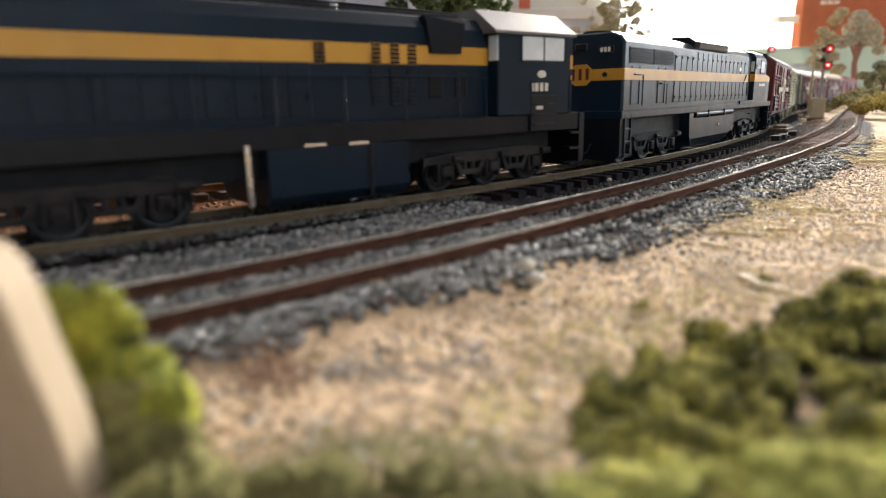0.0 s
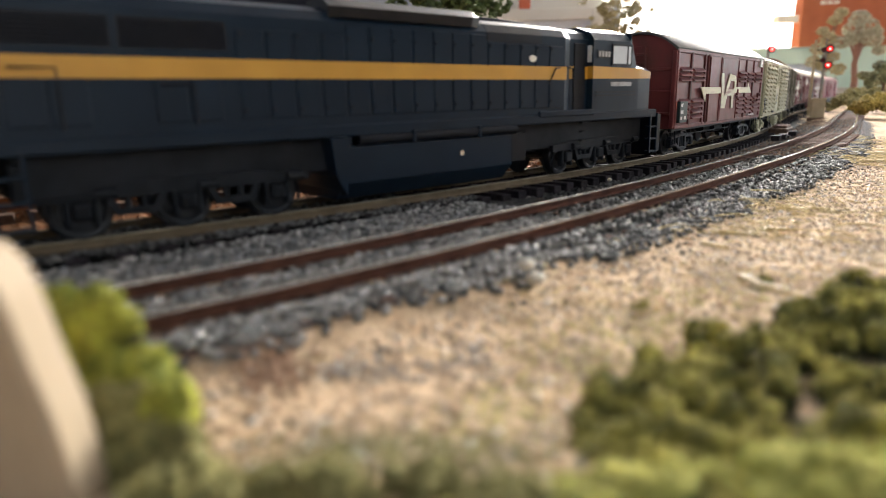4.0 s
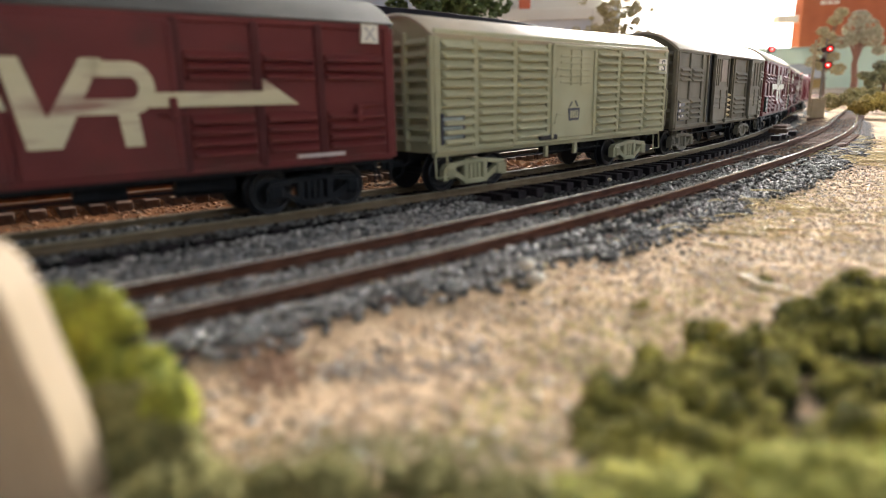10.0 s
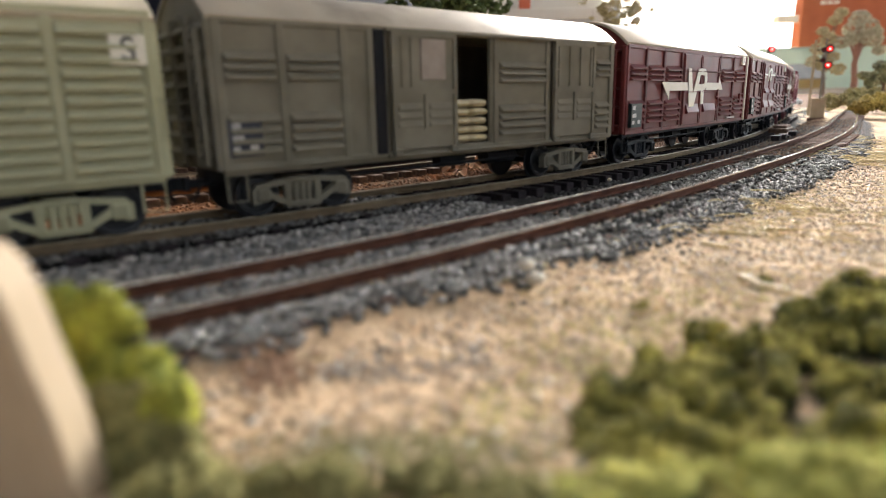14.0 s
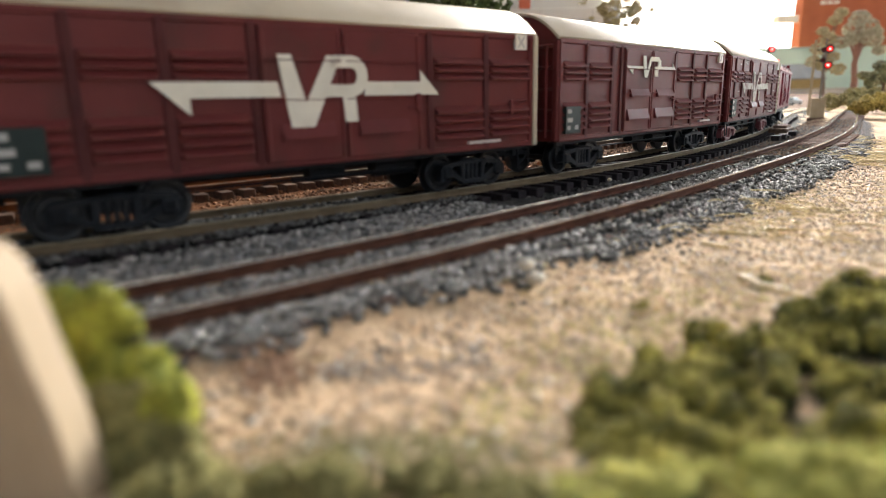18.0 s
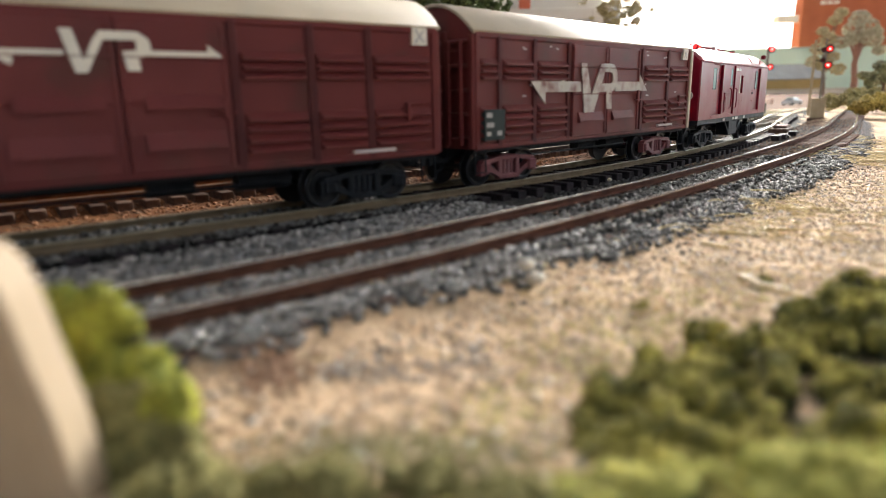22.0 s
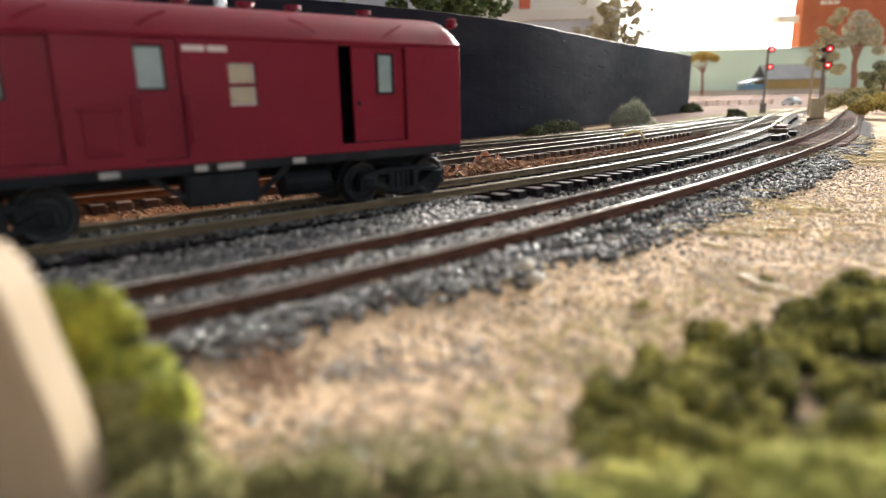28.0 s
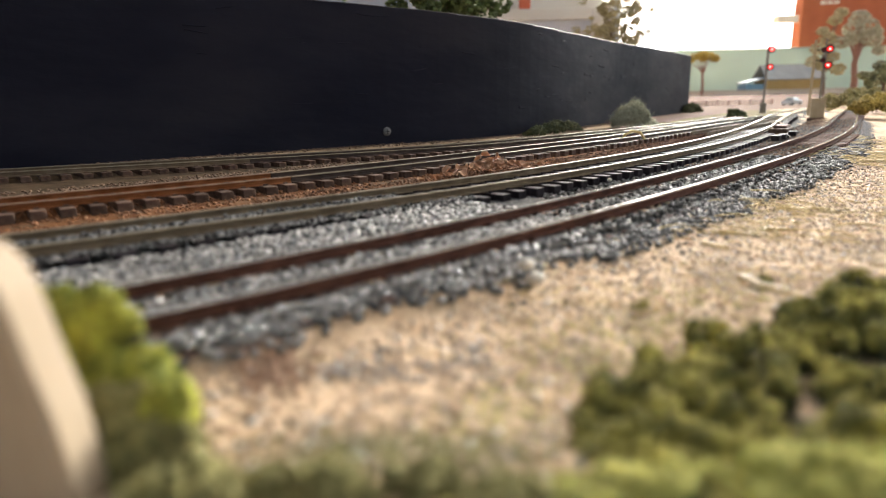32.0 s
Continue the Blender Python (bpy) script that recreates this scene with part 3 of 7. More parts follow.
def hood_locomotive():
    """The leading diesel: a narrow hood with walkways, and a cab with a pitched grey roof."""
    v = thing("hood_locomotive", "dark blue-grey diesel locomotive with a yellow waist band", "locomotive", "locomotives")
    hy, zt = 12.0, 45.2
    def hood(x0, x1):
        return Mesh().loft([[(x, -hy, 20.5), (x, -hy, zt - 0.6), (x, -hy + 3.0, zt + 2.6), (x, -5, zt + 3.4), (x, 5, zt + 3.4), (x, hy - 3.0, zt + 2.6), (x, hy, zt - 0.6), (x, hy, 20.5)] for x in (x0, x1)])
    part("long_hood", hood(-74, 76), LOCOBLUE, v)
    part("short_hood", hood(100.5, 107), LOCOBLUE, v)
    part("frame", Mesh().box(-77, 106, -15.6, 15.6, 17.6, 20.6, 0.3), LOCOBLUE, v)
    for s in (-1, 1):
        part("skirt", Mesh().box(-77, 106, min(s * 15.2, s * 15.9), max(s * 15.2, s * 15.9), 15.6, 20.9, 0.2), LOCODARK, v)
    band = Mesh().box(-74.1, 72.8, -hy - 0.12, hy + 0.12, 35.2, 40.0)
    part("yellow_band", band, YELLOW, v, "yellow band along the hood")
    part("yellow_band", Mesh().box(100.8, 107.15, -hy - 0.12, hy + 0.12, 34.6, 38.9), YELLOW, v, "yellow band along the hood")
    part("yellow_band", poly_sheet([(101.5, 32.6), (107.0, 32.6), (107.0, 31.2), (104.5, 31.2)], -hy, 0.12), YELLOW, v, "yellow pointed flash")
    def louvre(x0, x1, z0, z1, n, mat=LOCODARK, blade=LOCOBLUE):
        g = part("louvre", Mesh().box(x0, x1, -hy - 0.22, -hy + 0.3, z0, z1), mat, v)
        for i in range(n):
            z = z0 + (i + 0.5) * (z1 - z0) / n
            part("slat", Mesh().prism([(-hy - 0.6, z - 0.35), (-hy - 0.2, z + 0.45), (-hy - 0.2, z - 0.35)], "x", x0 + 0.3, x1 - 0.3), blade, g)
    louvre(13.6, 17.2, 35.0, 39.8, 5, YELLOW, LOCODARK)
    for x in (29.6, 35.4, 40.8):
        louvre(x, x + 3.4, 35.0, 40.2, 5, YELLOW, LOCODARK)
        louvre(x, x + 3.4, 24.6, 33.9, 8)
    louvre(-54, -51, 36.2, 39.4, 4)
    for x in (48, 57):
        part("hood_door", Mesh().box(x, x + 4.5, -hy - 0.35, -hy + 0.2, 26.4, 33.0, 0.2), LOCODARK, v)
    part("radiator_box", Mesh().loft([[(46.5, -hy - 0.4, 47.6), (60.2, -hy - 0.4, 47.6), (60.0, -hy - 1.5, 46.0), (58.4, -hy - 1.5, 38.0), (48.2, -hy - 1.5, 38.0), (46.7, -hy - 1.5, 46.0)], [(46.5, -hy + 2, 47.6), (60.2, -hy + 2, 47.6), (60.0, -hy + 2, 46), (58.4, -hy + 2, 38.0), (48.2, -hy + 2, 38.0), (46.7, -hy + 2, 46)]]), LOCODARK, v, "black tapered air intake")
    for i in range(18):
        x = -70 + i * 6.4
        if not 11 < x < 46:
            part("hood_door", Mesh().box(x, x + 5.9, -hy - 0.22, -hy + 0.2, 22.6, 34.4, 0.15), LOCOBLUE, v)
            part("door_latch", Mesh().box(x + 4.6, x + 5.3, -hy - 0.6, -hy, 26.5, 28.0, 0.1), LOCODARK, v)
    for x in (-56, -30, 20):
        part("roof_fan", Mesh().prism([(x + p, q) for p, q in wheel_outline(7, 20)], "z", 48.4, 49.8), LOCODARK, v)
    part("exhaust_stack", Mesh().box(-12, -4, -2, 2, 48.4, 50.6, 0.3), LOCODARK, v)
    part("roof_rail", Mesh().tube([(-72, -10.2, 48.2), (60, -10.2, 48.2)], 0.4, 5), LOCODARK, v)
    # the cab
    cab = part("cab", Mesh().box(69.6, 101.0, -16.6, 16.6, 20.6, 44.0, 0.4), LOCOBLUE, v)
    rf = [(-17.4, 43.8), (-17.4, 44.6), (-8.5, 51.0), (8.5, 51.0), (17.4, 44.6), (17.4, 43.8)]
    part("cab_roof", Mesh().prism(rf, "x", 67.8, 102.4), LOCOROOF, v, "grey pitched cab roof")
    def window(x0, x1, z0, z1):
        w = part("side_window", Mesh().box(x0, x1, -16.75, -16.2, z0, z1, 0.15), WINDOWWHITE, cab, "side window painted white for its bright glare")
        part("window_frame", Mesh().box(x0 - 0.5, x1 + 0.5, -16.85, -16.5, z1, z1 + 0.5).box(x0 - 0.5, x1 + 0.5, -16.85, -16.5, z0 - 0.5, z0).box(x0 - 0.5, x0, -16.85, -16.5, z0, z1).box(x1, x1 + 0.5, -16.85, -16.5, z0, z1), LOCOBLUE, cab)
        part("window_bar", Mesh().box((x0 + x1) / 2 - 0.25, (x0 + x1) / 2 + 0.25, -16.9, -16.6, z0, z1), LOCOROOF, cab)
    window(79.2, 97.6, 36.6, 43.4)
    for y in (-14.6, 14.6):
        part("end_window", Mesh().box(69.35, 69.9, y - 1.9, y + 1.9, 36.4, 43.4, 0.15), WINDOWWHITE, cab, "narrow end window painted white for its bright glare")
    part("builders_plate", Mesh().prism([(87.6 + 1.9 * p, 32.7 + 1.1 * q) for p, q in wheel_outline(1.0, 16)], "y", -16.78, -16.5), WHITEMARK, v, "small oval pale plate")
    np_ = part("number_board", Mesh().box(82.8, 91.2, -16.75, -16.5, 27.2, 30.6), LOCODARK, v, "dark board with pale unreadable marks")
    for a, b in ((83.5, 84.1), (84.6, 86.0), (86.8, 88.2), (88.9, 90.3)):
        part("mark", Mesh().box(a, b, -16.85, -16.6, 27.7, 30.1), WHITEMARK, np_)
    part("step_well", Mesh().box(83.0, 95.0, -16.8, -16.0, 15.8, 26.6, 0.2), LOCODARK, v, "black recessed cab steps")
    for z in (17.5, 20.5, 23.5):
        part("cab_step", Mesh().box(84.0, 94.0, -17.2, -16.4, z, z + 0.5), LOCODARK, v)
    part("step_lamp", Mesh().box(85.2, 88.2, -17.1, -16.4, 22.2, 23.3, 0.3), WHITEMARK, v)
    handrail(v, [(100.5, -16.2, 33), (100.5, -16.6, 32), (100.5, -16.6, 22)])
    for x0, x1 in ((-74, 66),):
        handrail(v, [(x0, -15.3, 20.6), (x0, -15.3, 31.5)] + [(x, -15.3, 32) for x in range(int(x0) + 4, int(x1), 12)] + [(x1, -15.3, 31.5), (x1, -15.3, 20.6)], 0.28)
    for x in range(-70, 66, 18):
        part("stanchion", Mesh().tube([(x, -15.3, 20.6), (x, -15.3, 32)], 0.28, 5), LOCOBLUE, v)
    tank = part("fuel_tank", Mesh().prism([(-15.6, 15.8), (-15.6, 4.5), (-12.5, 1.8), (12.5, 1.8), (15.6, 4.5), (15.6, 15.8)], "x", -1, 38), LOCOBLUE, v)
    part("tank_strap", Mesh().box(25.5, 27.0, -15.9, 15.9, 2.2, 16.2, 0.2), LOCODARK, tank)
    part("tank_sight", Mesh().box(8, 14, -15.95, -15.4, 15.6, 16.6, 0.2).box(20, 26, -15.95, -15.4, 15.4, 16.4, 0.2), CHROME, tank, "bright pipe ends")
    part("tank_ladder", Mesh().box(-6.4, -5.0, -16.2, -15.4, 3.0, 17.0, 0.2), CHROME, v, "pale upright step bar")
    for s in (-1, 1):
        x = 108.5 if s > 0 else -79.0
        part("pilot", Mesh().prism([(-15.4, 20.6), (-15.4, 5), (-13, 3.2), (13, 3.2), (15.4, 5), (15.4, 20.6)], "x", x - 1.2, x + 1.2), LOCODARK, v)
        part("buffer_beam_step", Mesh().box(min(x, x - s * 6), max(x, x - s * 6), -15.8, -12.5, 4.0, 4.8).box(min(x, x - s * 6), max(x, x - s * 6), -15.8, -12.5, 9.0, 9.8).box(min(x, x - s * 6), max(x, x - s * 6), -15.8, -12.5, 14.0, 14.8), LOCODARK, v)
        coupler(v, x + s * 0.5)
    part("deep_frame", Mesh().box(-70, 98, -10.5, 10.5, 8.6, 17.8, 0.4), UNDER, v)
    for k in (-42, 70):
        bogie(v, k, BRAKERUST, axles=(-19, 0, 19), loco=True, tyre_mat=WHEEL)
    VEHICLES.append((v, 283.0, -42, 70))


def cowl_locomotive():
    """The second diesel: a full-width body with doors and grilles, a set-back cab and a low nose at its rear."""
    v = thing("cowl_locomotive", "dark blue-grey cowl-bodied diesel locomotive, yellow waist band", "locomotive", "locomotives")
    hy, zt = 16.4, 44.2
    def sect(x, h=hy, t=zt):
        return [(x, -h, 20.4), (x, -h, t), (x, -h + 1.6, t + 2.2), (x, -h + 5.5, t + 3.6), (x, h - 5.5, t + 3.6), (x, h - 1.6, t + 2.2), (x, h, t), (x, h, 20.4)]
    part("body", Mesh().loft([sect(-109.4, hy - 0.7, zt - 0.6), sect(-108.6), sect(48.5), sect(53.5, 14.2), sect(63.5, 14.0)]), LOCOBLUE, v)
    part("yellow_band", Mesh().box(-109.6, 49.0, -hy - 0.42, hy + 0.42, 31.2, 35.2), YELLOW, v, "yellow band along the body")
    part("yellow_band", Mesh().box(53.4, 63.4, -14.25, 14.25, 31.6, 35.6), YELLOW, v, "yellow band along the body")
    wing = part("end_emblem", Mesh().prism([(-4.2, 35.2), (-2.2, 37.0), (2.2, 37.0), (4.2, 35.2), (4.2, 31.4), (2.2, 29.6), (-2.2, 29.6), (-4.2, 31.4)], "x", -110.2, -109.3), YELLOW, v, "yellow winged emblem")
    part("emblem_stroke", Mesh().box(-110.35, -110.0, -3.4, -2.2, 31.5, 35.5).box(-110.35, -110.0, -0.6, 0.6, 31.5, 35.5).box(-110.35, -110.0, 2.2, 3.4, 31.5, 35.5), VANRED, wing)
    for y in (-9.5, 9.5):
        b = part("number_board", Mesh().box(-110.0, -109.2, y - 3, y + 3, 40.6, 43.0, 0.2), LOCODARK, v, "dark board with pale unreadable marks")
        for k in (-1.8, -0.4, 1.0):
            part("mark", Mesh().box(-110.15, -109.9, y + k, y + k + 0.9, 41.0, 42.5), WHITEMARK, b)
        part("marker_lamp", Mesh().prism([(y + p, 33.2 + q) for p, q in wheel_outline(0.9, 10)], "x", -110.2, -109.2), LOCODARK, v)
    part("headlamp", Mesh().box(-110.5, -109.2, -2.6, 2.6, 41.6, 44.4, 0.5), LOCODARK, v)
    # radiator grille with blades
    for a, b in ((-105.5, -84.6), (-83.4, -62.4)):
        g = part("radiator_grille", Mesh().box(a, b, -hy - 0.16, -hy + 0.3, 36.9, 42.6), LOCODARK, v, "black radiator grille")
        for i in range(7):
            z = 37.4 + i * 0.78
            part("slat", Mesh().prism([(-hy - 0.5, z - 0.2), (-hy - 0.1, z + 0.4), (-hy - 0.1, z - 0.2)], "x", a + 0.4, b - 0.4), LOCODARK, g)
    for i in range(16):
        x = -60.5 + i * 6.75
        d = part("body_door", Mesh().box(x, x + 6.2, -hy - 0.3, -hy + 0.2, 22.6, 41.4 if x < -40 or x > 10 else 43.4, 0.15), LOCOBLUE, v)
        part("door_latch", Mesh().box(x + 0.5, x + 1.1, -hy - 0.6, -hy - 0.1, 40.0, 40.9, 0.1).box(x + 0.5, x + 1.1, -hy - 0.6, -hy - 0.1, 24.2, 25.1, 0.1), LOCODARK, d)
    for x in (-103, -96, -78, -71):
        part("body_door", Mesh().box(x, x + 6.4, -hy - 0.3, -hy + 0.2, 22.6, 36.2, 0.15), LOCOBLUE, v)
    handrail(v, [(-101.5, -hy - 0.2, 33.2), (-101.5, -hy - 1.0, 33.0), (-94.5, -hy - 1.0, 33.0), (-94.5, -hy - 1.0, 22)], 0.25, LOCODARK)
    handrail(v, [(-76.5, -hy - 0.2, 30.2), (-76.5, -hy - 1.0, 30.0), (-70.5, -hy - 1.0, 30.0), (-70.5, -hy - 1.0, 22)], 0.25, LOCODARK)
    handrail(v, [(40.5, -hy - 0.2, 30), (43, -hy - 0.9, 34.6), (50, -15.6, 35.4), (54.5, -15.0, 34.8), (55.2, -15.0, 24)], 0.28, LOCODARK)
    part("radiator_flare", Mesh().loft([[(x, -hy + 1, 44.6), (x, -hy - 0.6 - k, 45.2), (x, -hy - 1.2 - k, 47.6), (x, -hy + 3, 49.8), (x, -6, 49.9), (x, -6, 44.6)] for x, k in ((-37.5, -1.2), (-34, 0), (7, 0), (10.4, -1.2))]), LOCODARK, v, "black flared dynamic brake housing")
    part("intake_grille", Mesh().box(13.5, 36.8, -hy - 0.15, -hy + 1.0, 41.8, 44.1).loft([[(x, -hy - 0.1, 44.2), (x, -hy + 1.5, 46.5), (x, -hy + 5.4, 48.0), (x, -hy + 5.4, 45), (x, -hy + 1, 44)] for x in (13.5, 36.8)]), LOCODARK, v)
    for x in (-95, -80, -65):
        part("roof_fan", Mesh().prism([(x + p, q) for p, q in wheel_outline(6.6, 20)], "z", 47.6, 49.2), LOCODARK, v)
    part("exhaust_stack", Mesh().box(-8, 2, -2.4, 2.4, 47.6, 51.2, 0.4), LOCODARK, v)
    part("builders_plate", Mesh().prism([(32.6 + 1.6 * p, 37.4 + 1.0 * q) for p, q in wheel_outline(1.0, 16)], "y", -hy - 0.5, -hy), WHITEMARK, v, "small oval pale plate")
    # cab and nose
    cab = part("cab", Mesh().loft([[(x, -16.5, 20.4), (x, -16.5, t), (x, -14.6, t + 2.6), (x, -9, t + 4.4), (x, 9, t + 4.4), (x, 14.6, t + 2.6), (x, 16.5, t), (x, 16.5, 20.4)] for x, t in ((63.4, 44.2), (84.5, 44.2), (85.5, 43.6))]), LOCOBLUE, v)
    part("cab_front", Mesh().loft([[(85.4, -16.4, z), (x, -16.2 + (x - 85) * 0.05, z), (x, 16.2 - (x - 85) * 0.05, z), (85.4, 16.4, z)] for z, x in ((35.0, 90.5), (44.0, 86.2), (47.4, 85.6))]), LOCOBLUE, cab)
    for y in (-8, 8):
        part("windscreen", Mesh().loft([[(90.3 - (z - 35.6) * 0.5 + k, y - 5.6, z), (90.3 - (z - 35.6) * 0.5 + k, y + 5.6, z), (89.6 - (z - 35.6) * 0.5, y + 5.6, z), (89.6 - (z - 35.6) * 0.5, y - 5.6, z)] for z, k in ((36.4, 0.25), (43.2, 0.25))]), WINDOWWHITE, cab, "bright windscreen pane")
    part("side_window", Mesh().box(74.2, 85.2, -16.75, -16.2, 36.6, 42.6, 0.15), WINDOWWHITE, cab, "side window painted white for its bright glare")
    part("window_frame", Mesh().box(73.6, 85.8, -16.9, -16.4, 42.6, 43.2).box(73.6, 85.8, -16.9, -16.4, 36.0, 36.6).box(73.6, 74.2, -16.9, -16.4, 36.6, 42.6).box(85.2, 85.8, -16.9, -16.4, 36.6, 42.6).box(82.6, 83.2, -16.95, -16.4, 36.6, 42.6), LOCODARK, cab)
    part("rear_window", Mesh().box(63.0, 63.6, -15.8, -14.2, 37, 42.4), WINDOWWHITE, cab)
    part("cab_roof_edge", Mesh().tube([(85.5, -16.0, 44.2), (86.4, -12.5, 47.0), (86.4, 12.5, 47.0), (85.5, 16.0, 44.2)], 0.45), CHROME, cab)
    nose = part("nose", Mesh().loft([[(x, -w, 20.4), (x, -w, z), (x, -w + 1.6, z + 1.2), (x, w - 1.6, z + 1.2), (x, w, z), (x, w, 20.4)] for x, w, z in ((84.0, 16.5, 35.4), (91.0, 16.4, 35.2), (99.5, 15.8, 34.0), (101.4, 14.6, 33.2))]), LOCOBLUE, v)
    part("nose_top", Mesh().loft([[(x, -w + 1.7, z + 1.25), (x, -w + 1.7, z + 1.45), (x, w - 1.7, z + 1.45), (x, w - 1.7, z + 1.25)] for x, w, z in ((90.6, 16.4, 35.2), (99.4, 15.8, 34.0))]), LOCOROOF, nose)
    part("yellow_band", Mesh().loft([[(x, -w - 0.12, z0), (x, -w - 0.12, z1), (x, w + 0.12, z1), (x, w + 0.12, z0)] for x, w, z0, z1 in ((63.3, 16.5, 31.6, 35.7), (91.0, 16.4, 31.7, 35.2), (99.5, 15.8, 31.8, 34.2), (101.6, 14.6, 31.8, 33.6))]), YELLOW, v, "yellow band round cab and nose")
    nb = part("number_board", Mesh().box(65.4, 72.8, -16.75, -16.4, 38.4, 41.0), LOCODARK, v, "dark board with pale unreadable marks")
    for k in (65.9, 67.7, 69.5, 71.2):
        part("mark", Mesh().box(k, k + 1.2, -16.85, -16.6, 38.8, 40.6), GREYDISC, nb)
    part("name_plate", Mesh().box(73.6, 86.2, -16.7, -16.3, 29.1, 30.5), GREYDISC, v, "long narrow plate of unreadable lettering")
    for z in (25.8, 26.9):
        part("nose_bead", Mesh().box(65, 89, -16.8, -16.3, z, z + 0.4), LOCODARK, nose)
    part("nose_lamp", Mesh().prism([(p, 30 + q) for p, q in wheel_outline(2.2, 14)], "x", 101, 102.2), WINDOWWHITE, nose)
    part("horn", Mesh().box(80, 86, -2, 2, 48.4, 49.6, 0.4), CHROME, v)
    part("cab_door", Mesh().box(55.8, 61.8, -14.5, -13.6, 21.5, 43.0, 0.2), LOCODARK, v, "dark recessed cab door")
    part("sill", Mesh().box(-110, 104, -16.7, 16.7, 17.6, 20.5, 0.3), LOCOBLUE, v)
    part("sill_step", Mesh().box(36, 64, -17.2, -16.2, 19.6, 21.6, 0.3), LOCOBLUE, v)
    for z in (8, 11, 14, 17):
        part("cab_step", Mesh().box(57.6, 61.6, -17.0, -15.6, z, z + 0.5), UNDER, v)
    tank = part("fuel_tank", Mesh().loft([[(x, -16.2, 15.0), (x, -16.2, 6.0), (x, -12.0, 1.6), (x, 12.0, 1.6), (x, 16.2, 6.0), (x, 16.2, 15.0)] for x in (-36, 24)]), LOCOBLUE, v)
    part("tank_end", Mesh().prism([(-39, 17.4), (-33.4, 17.4), (-35.4, 3.0), (-38.0, 8.0)], "y", -16.5, 16.5), LOCOBLUE, tank)
    part("tank_box", Mesh().box(24, 31, -16.0, 16.0, 6.5, 15.5, 0.3), LOCODARK, tank)
    part("air_reservoir", Mesh().prism([(-15.6 + p, 16.6 + q) for p, q in wheel_outline(1.5, 14)], "x", -31, 26), LOCODARK, v, smooth=True)
    for x in (-14, 10):
        part("reservoir_strap", Mesh().box(x - 0.6, x + 0.6, -17.3, -14.0, 15.0, 18.3, 0.2), LOCOBLUE, v)
    part("tank_cap", Mesh().prism([(3 + p, 11 + q) for p, q in wheel_outline(0.8, 10)], "y", -16.9, -16.0), CHROME, tank)
    for s in (-1, 1):
        x = 106.5 if s > 0 else -108.5
        part("pilot", Mesh().prism([(-16.2, 18.5), (-16.2, 4.6), (-14, 2.8), (14, 2.8), (16.2, 4.6), (16.2, 18.5)], "x", x - 1.4, x + 1.4), LOCODARK, v)
        ld = part("end_ladder", Mesh().box(x - s * 6.5, x - s * 6.5 + 0.6, -16.8, -16.0, 4, 19).box(x - s * 1.5 - 0.3, x - s * 1.5 + 0.3, -16.8, -16.0, 4, 19), LOCOBLUE, v)
        for z in (4.2, 9.0, 13.6):
            part("rung", Mesh().box(min(x - s * 6.5, x - s * 1.5), max(x - s * 6.5, x - s * 1.5), -16.7, -14.5, z, z + 0.6), LOCOBLUE, ld)
        coupler(v, x + s * 1.2)
    for s in (-1, 1):
        bogie(v, s * 72, UNDER, axles=(-20, 0, 20), loco=True, tyre_mat=TYRE)
    part("deep_frame", Mesh().box(-104, 101, -12.0, 12.0, 9.0, 17.8, 0.4), UNDER, v)
    VEHICLES.append((v, 521.0, -72, 72))


def emblem_large(dx=0.0, dz=0.0, mat=None):
    def put(van):
        arrow_emblem(van, -39.5 + dx, 32.2 + dx, 28.9 + dz, 3.3, mat or WHITEMARK, (-12.6 + dx, -5.8 + dx, 36.4 + dz, 20.4 + dz), (1.6 + dx, 10.4 + dx, 36.5 + dz, 21.2 + dz), y=-17.4)
    return put


def emblem_first(van):
    arrow_emblem(van, -41.0, 43.8, 27.1, 2.9, PALEMARK, (-11.2, -4.6, 34.9, 18.6), (3.6, 14.0, 34.4, 18.3), y=-17.4, head=8.0)


def emblem_small(van):
    y = -17.4
    part("emblem_arrow", poly_sheet([(-27.6, 36.2), (-14.8, 36.2), (-14.6, 35.0), (-22.5, 35.0), (-22.8, 33.4)], y, 0.1).prism([(-0.4, 36.4), (11.0, 36.4), (11.0, 37.8), (14.2, 35.2), (-0.6, 35.2)], "y", y - 0.1, y + 0.15), WHITEMARK, van, "small pale arrow stripe")
    part("emblem_stroke", poly_sheet([(-15.0, 40.0), (-12.9, 40.0), (-11.6, 34.4), (-9.4, 38.8), (-8.0, 38.2), (-11.2, 32.2), (-13.2, 32.2)], y, 0.14), WHITEMARK, van)
    part("emblem_stroke", poly_sheet([(-9.2, 38.4), (-8.6, 39.8), (-2.0, 39.8), (0.0, 38.4), (0.2, 36.6), (-1.2, 35.0), (-2.2, 35.0), (-2.0, 32.6), (-4.4, 32.6), (-5.0, 36.2), (-2.4, 36.4), (-2.4, 38.2), (-7.6, 38.2)], y, 0.14), WHITEMARK, van)


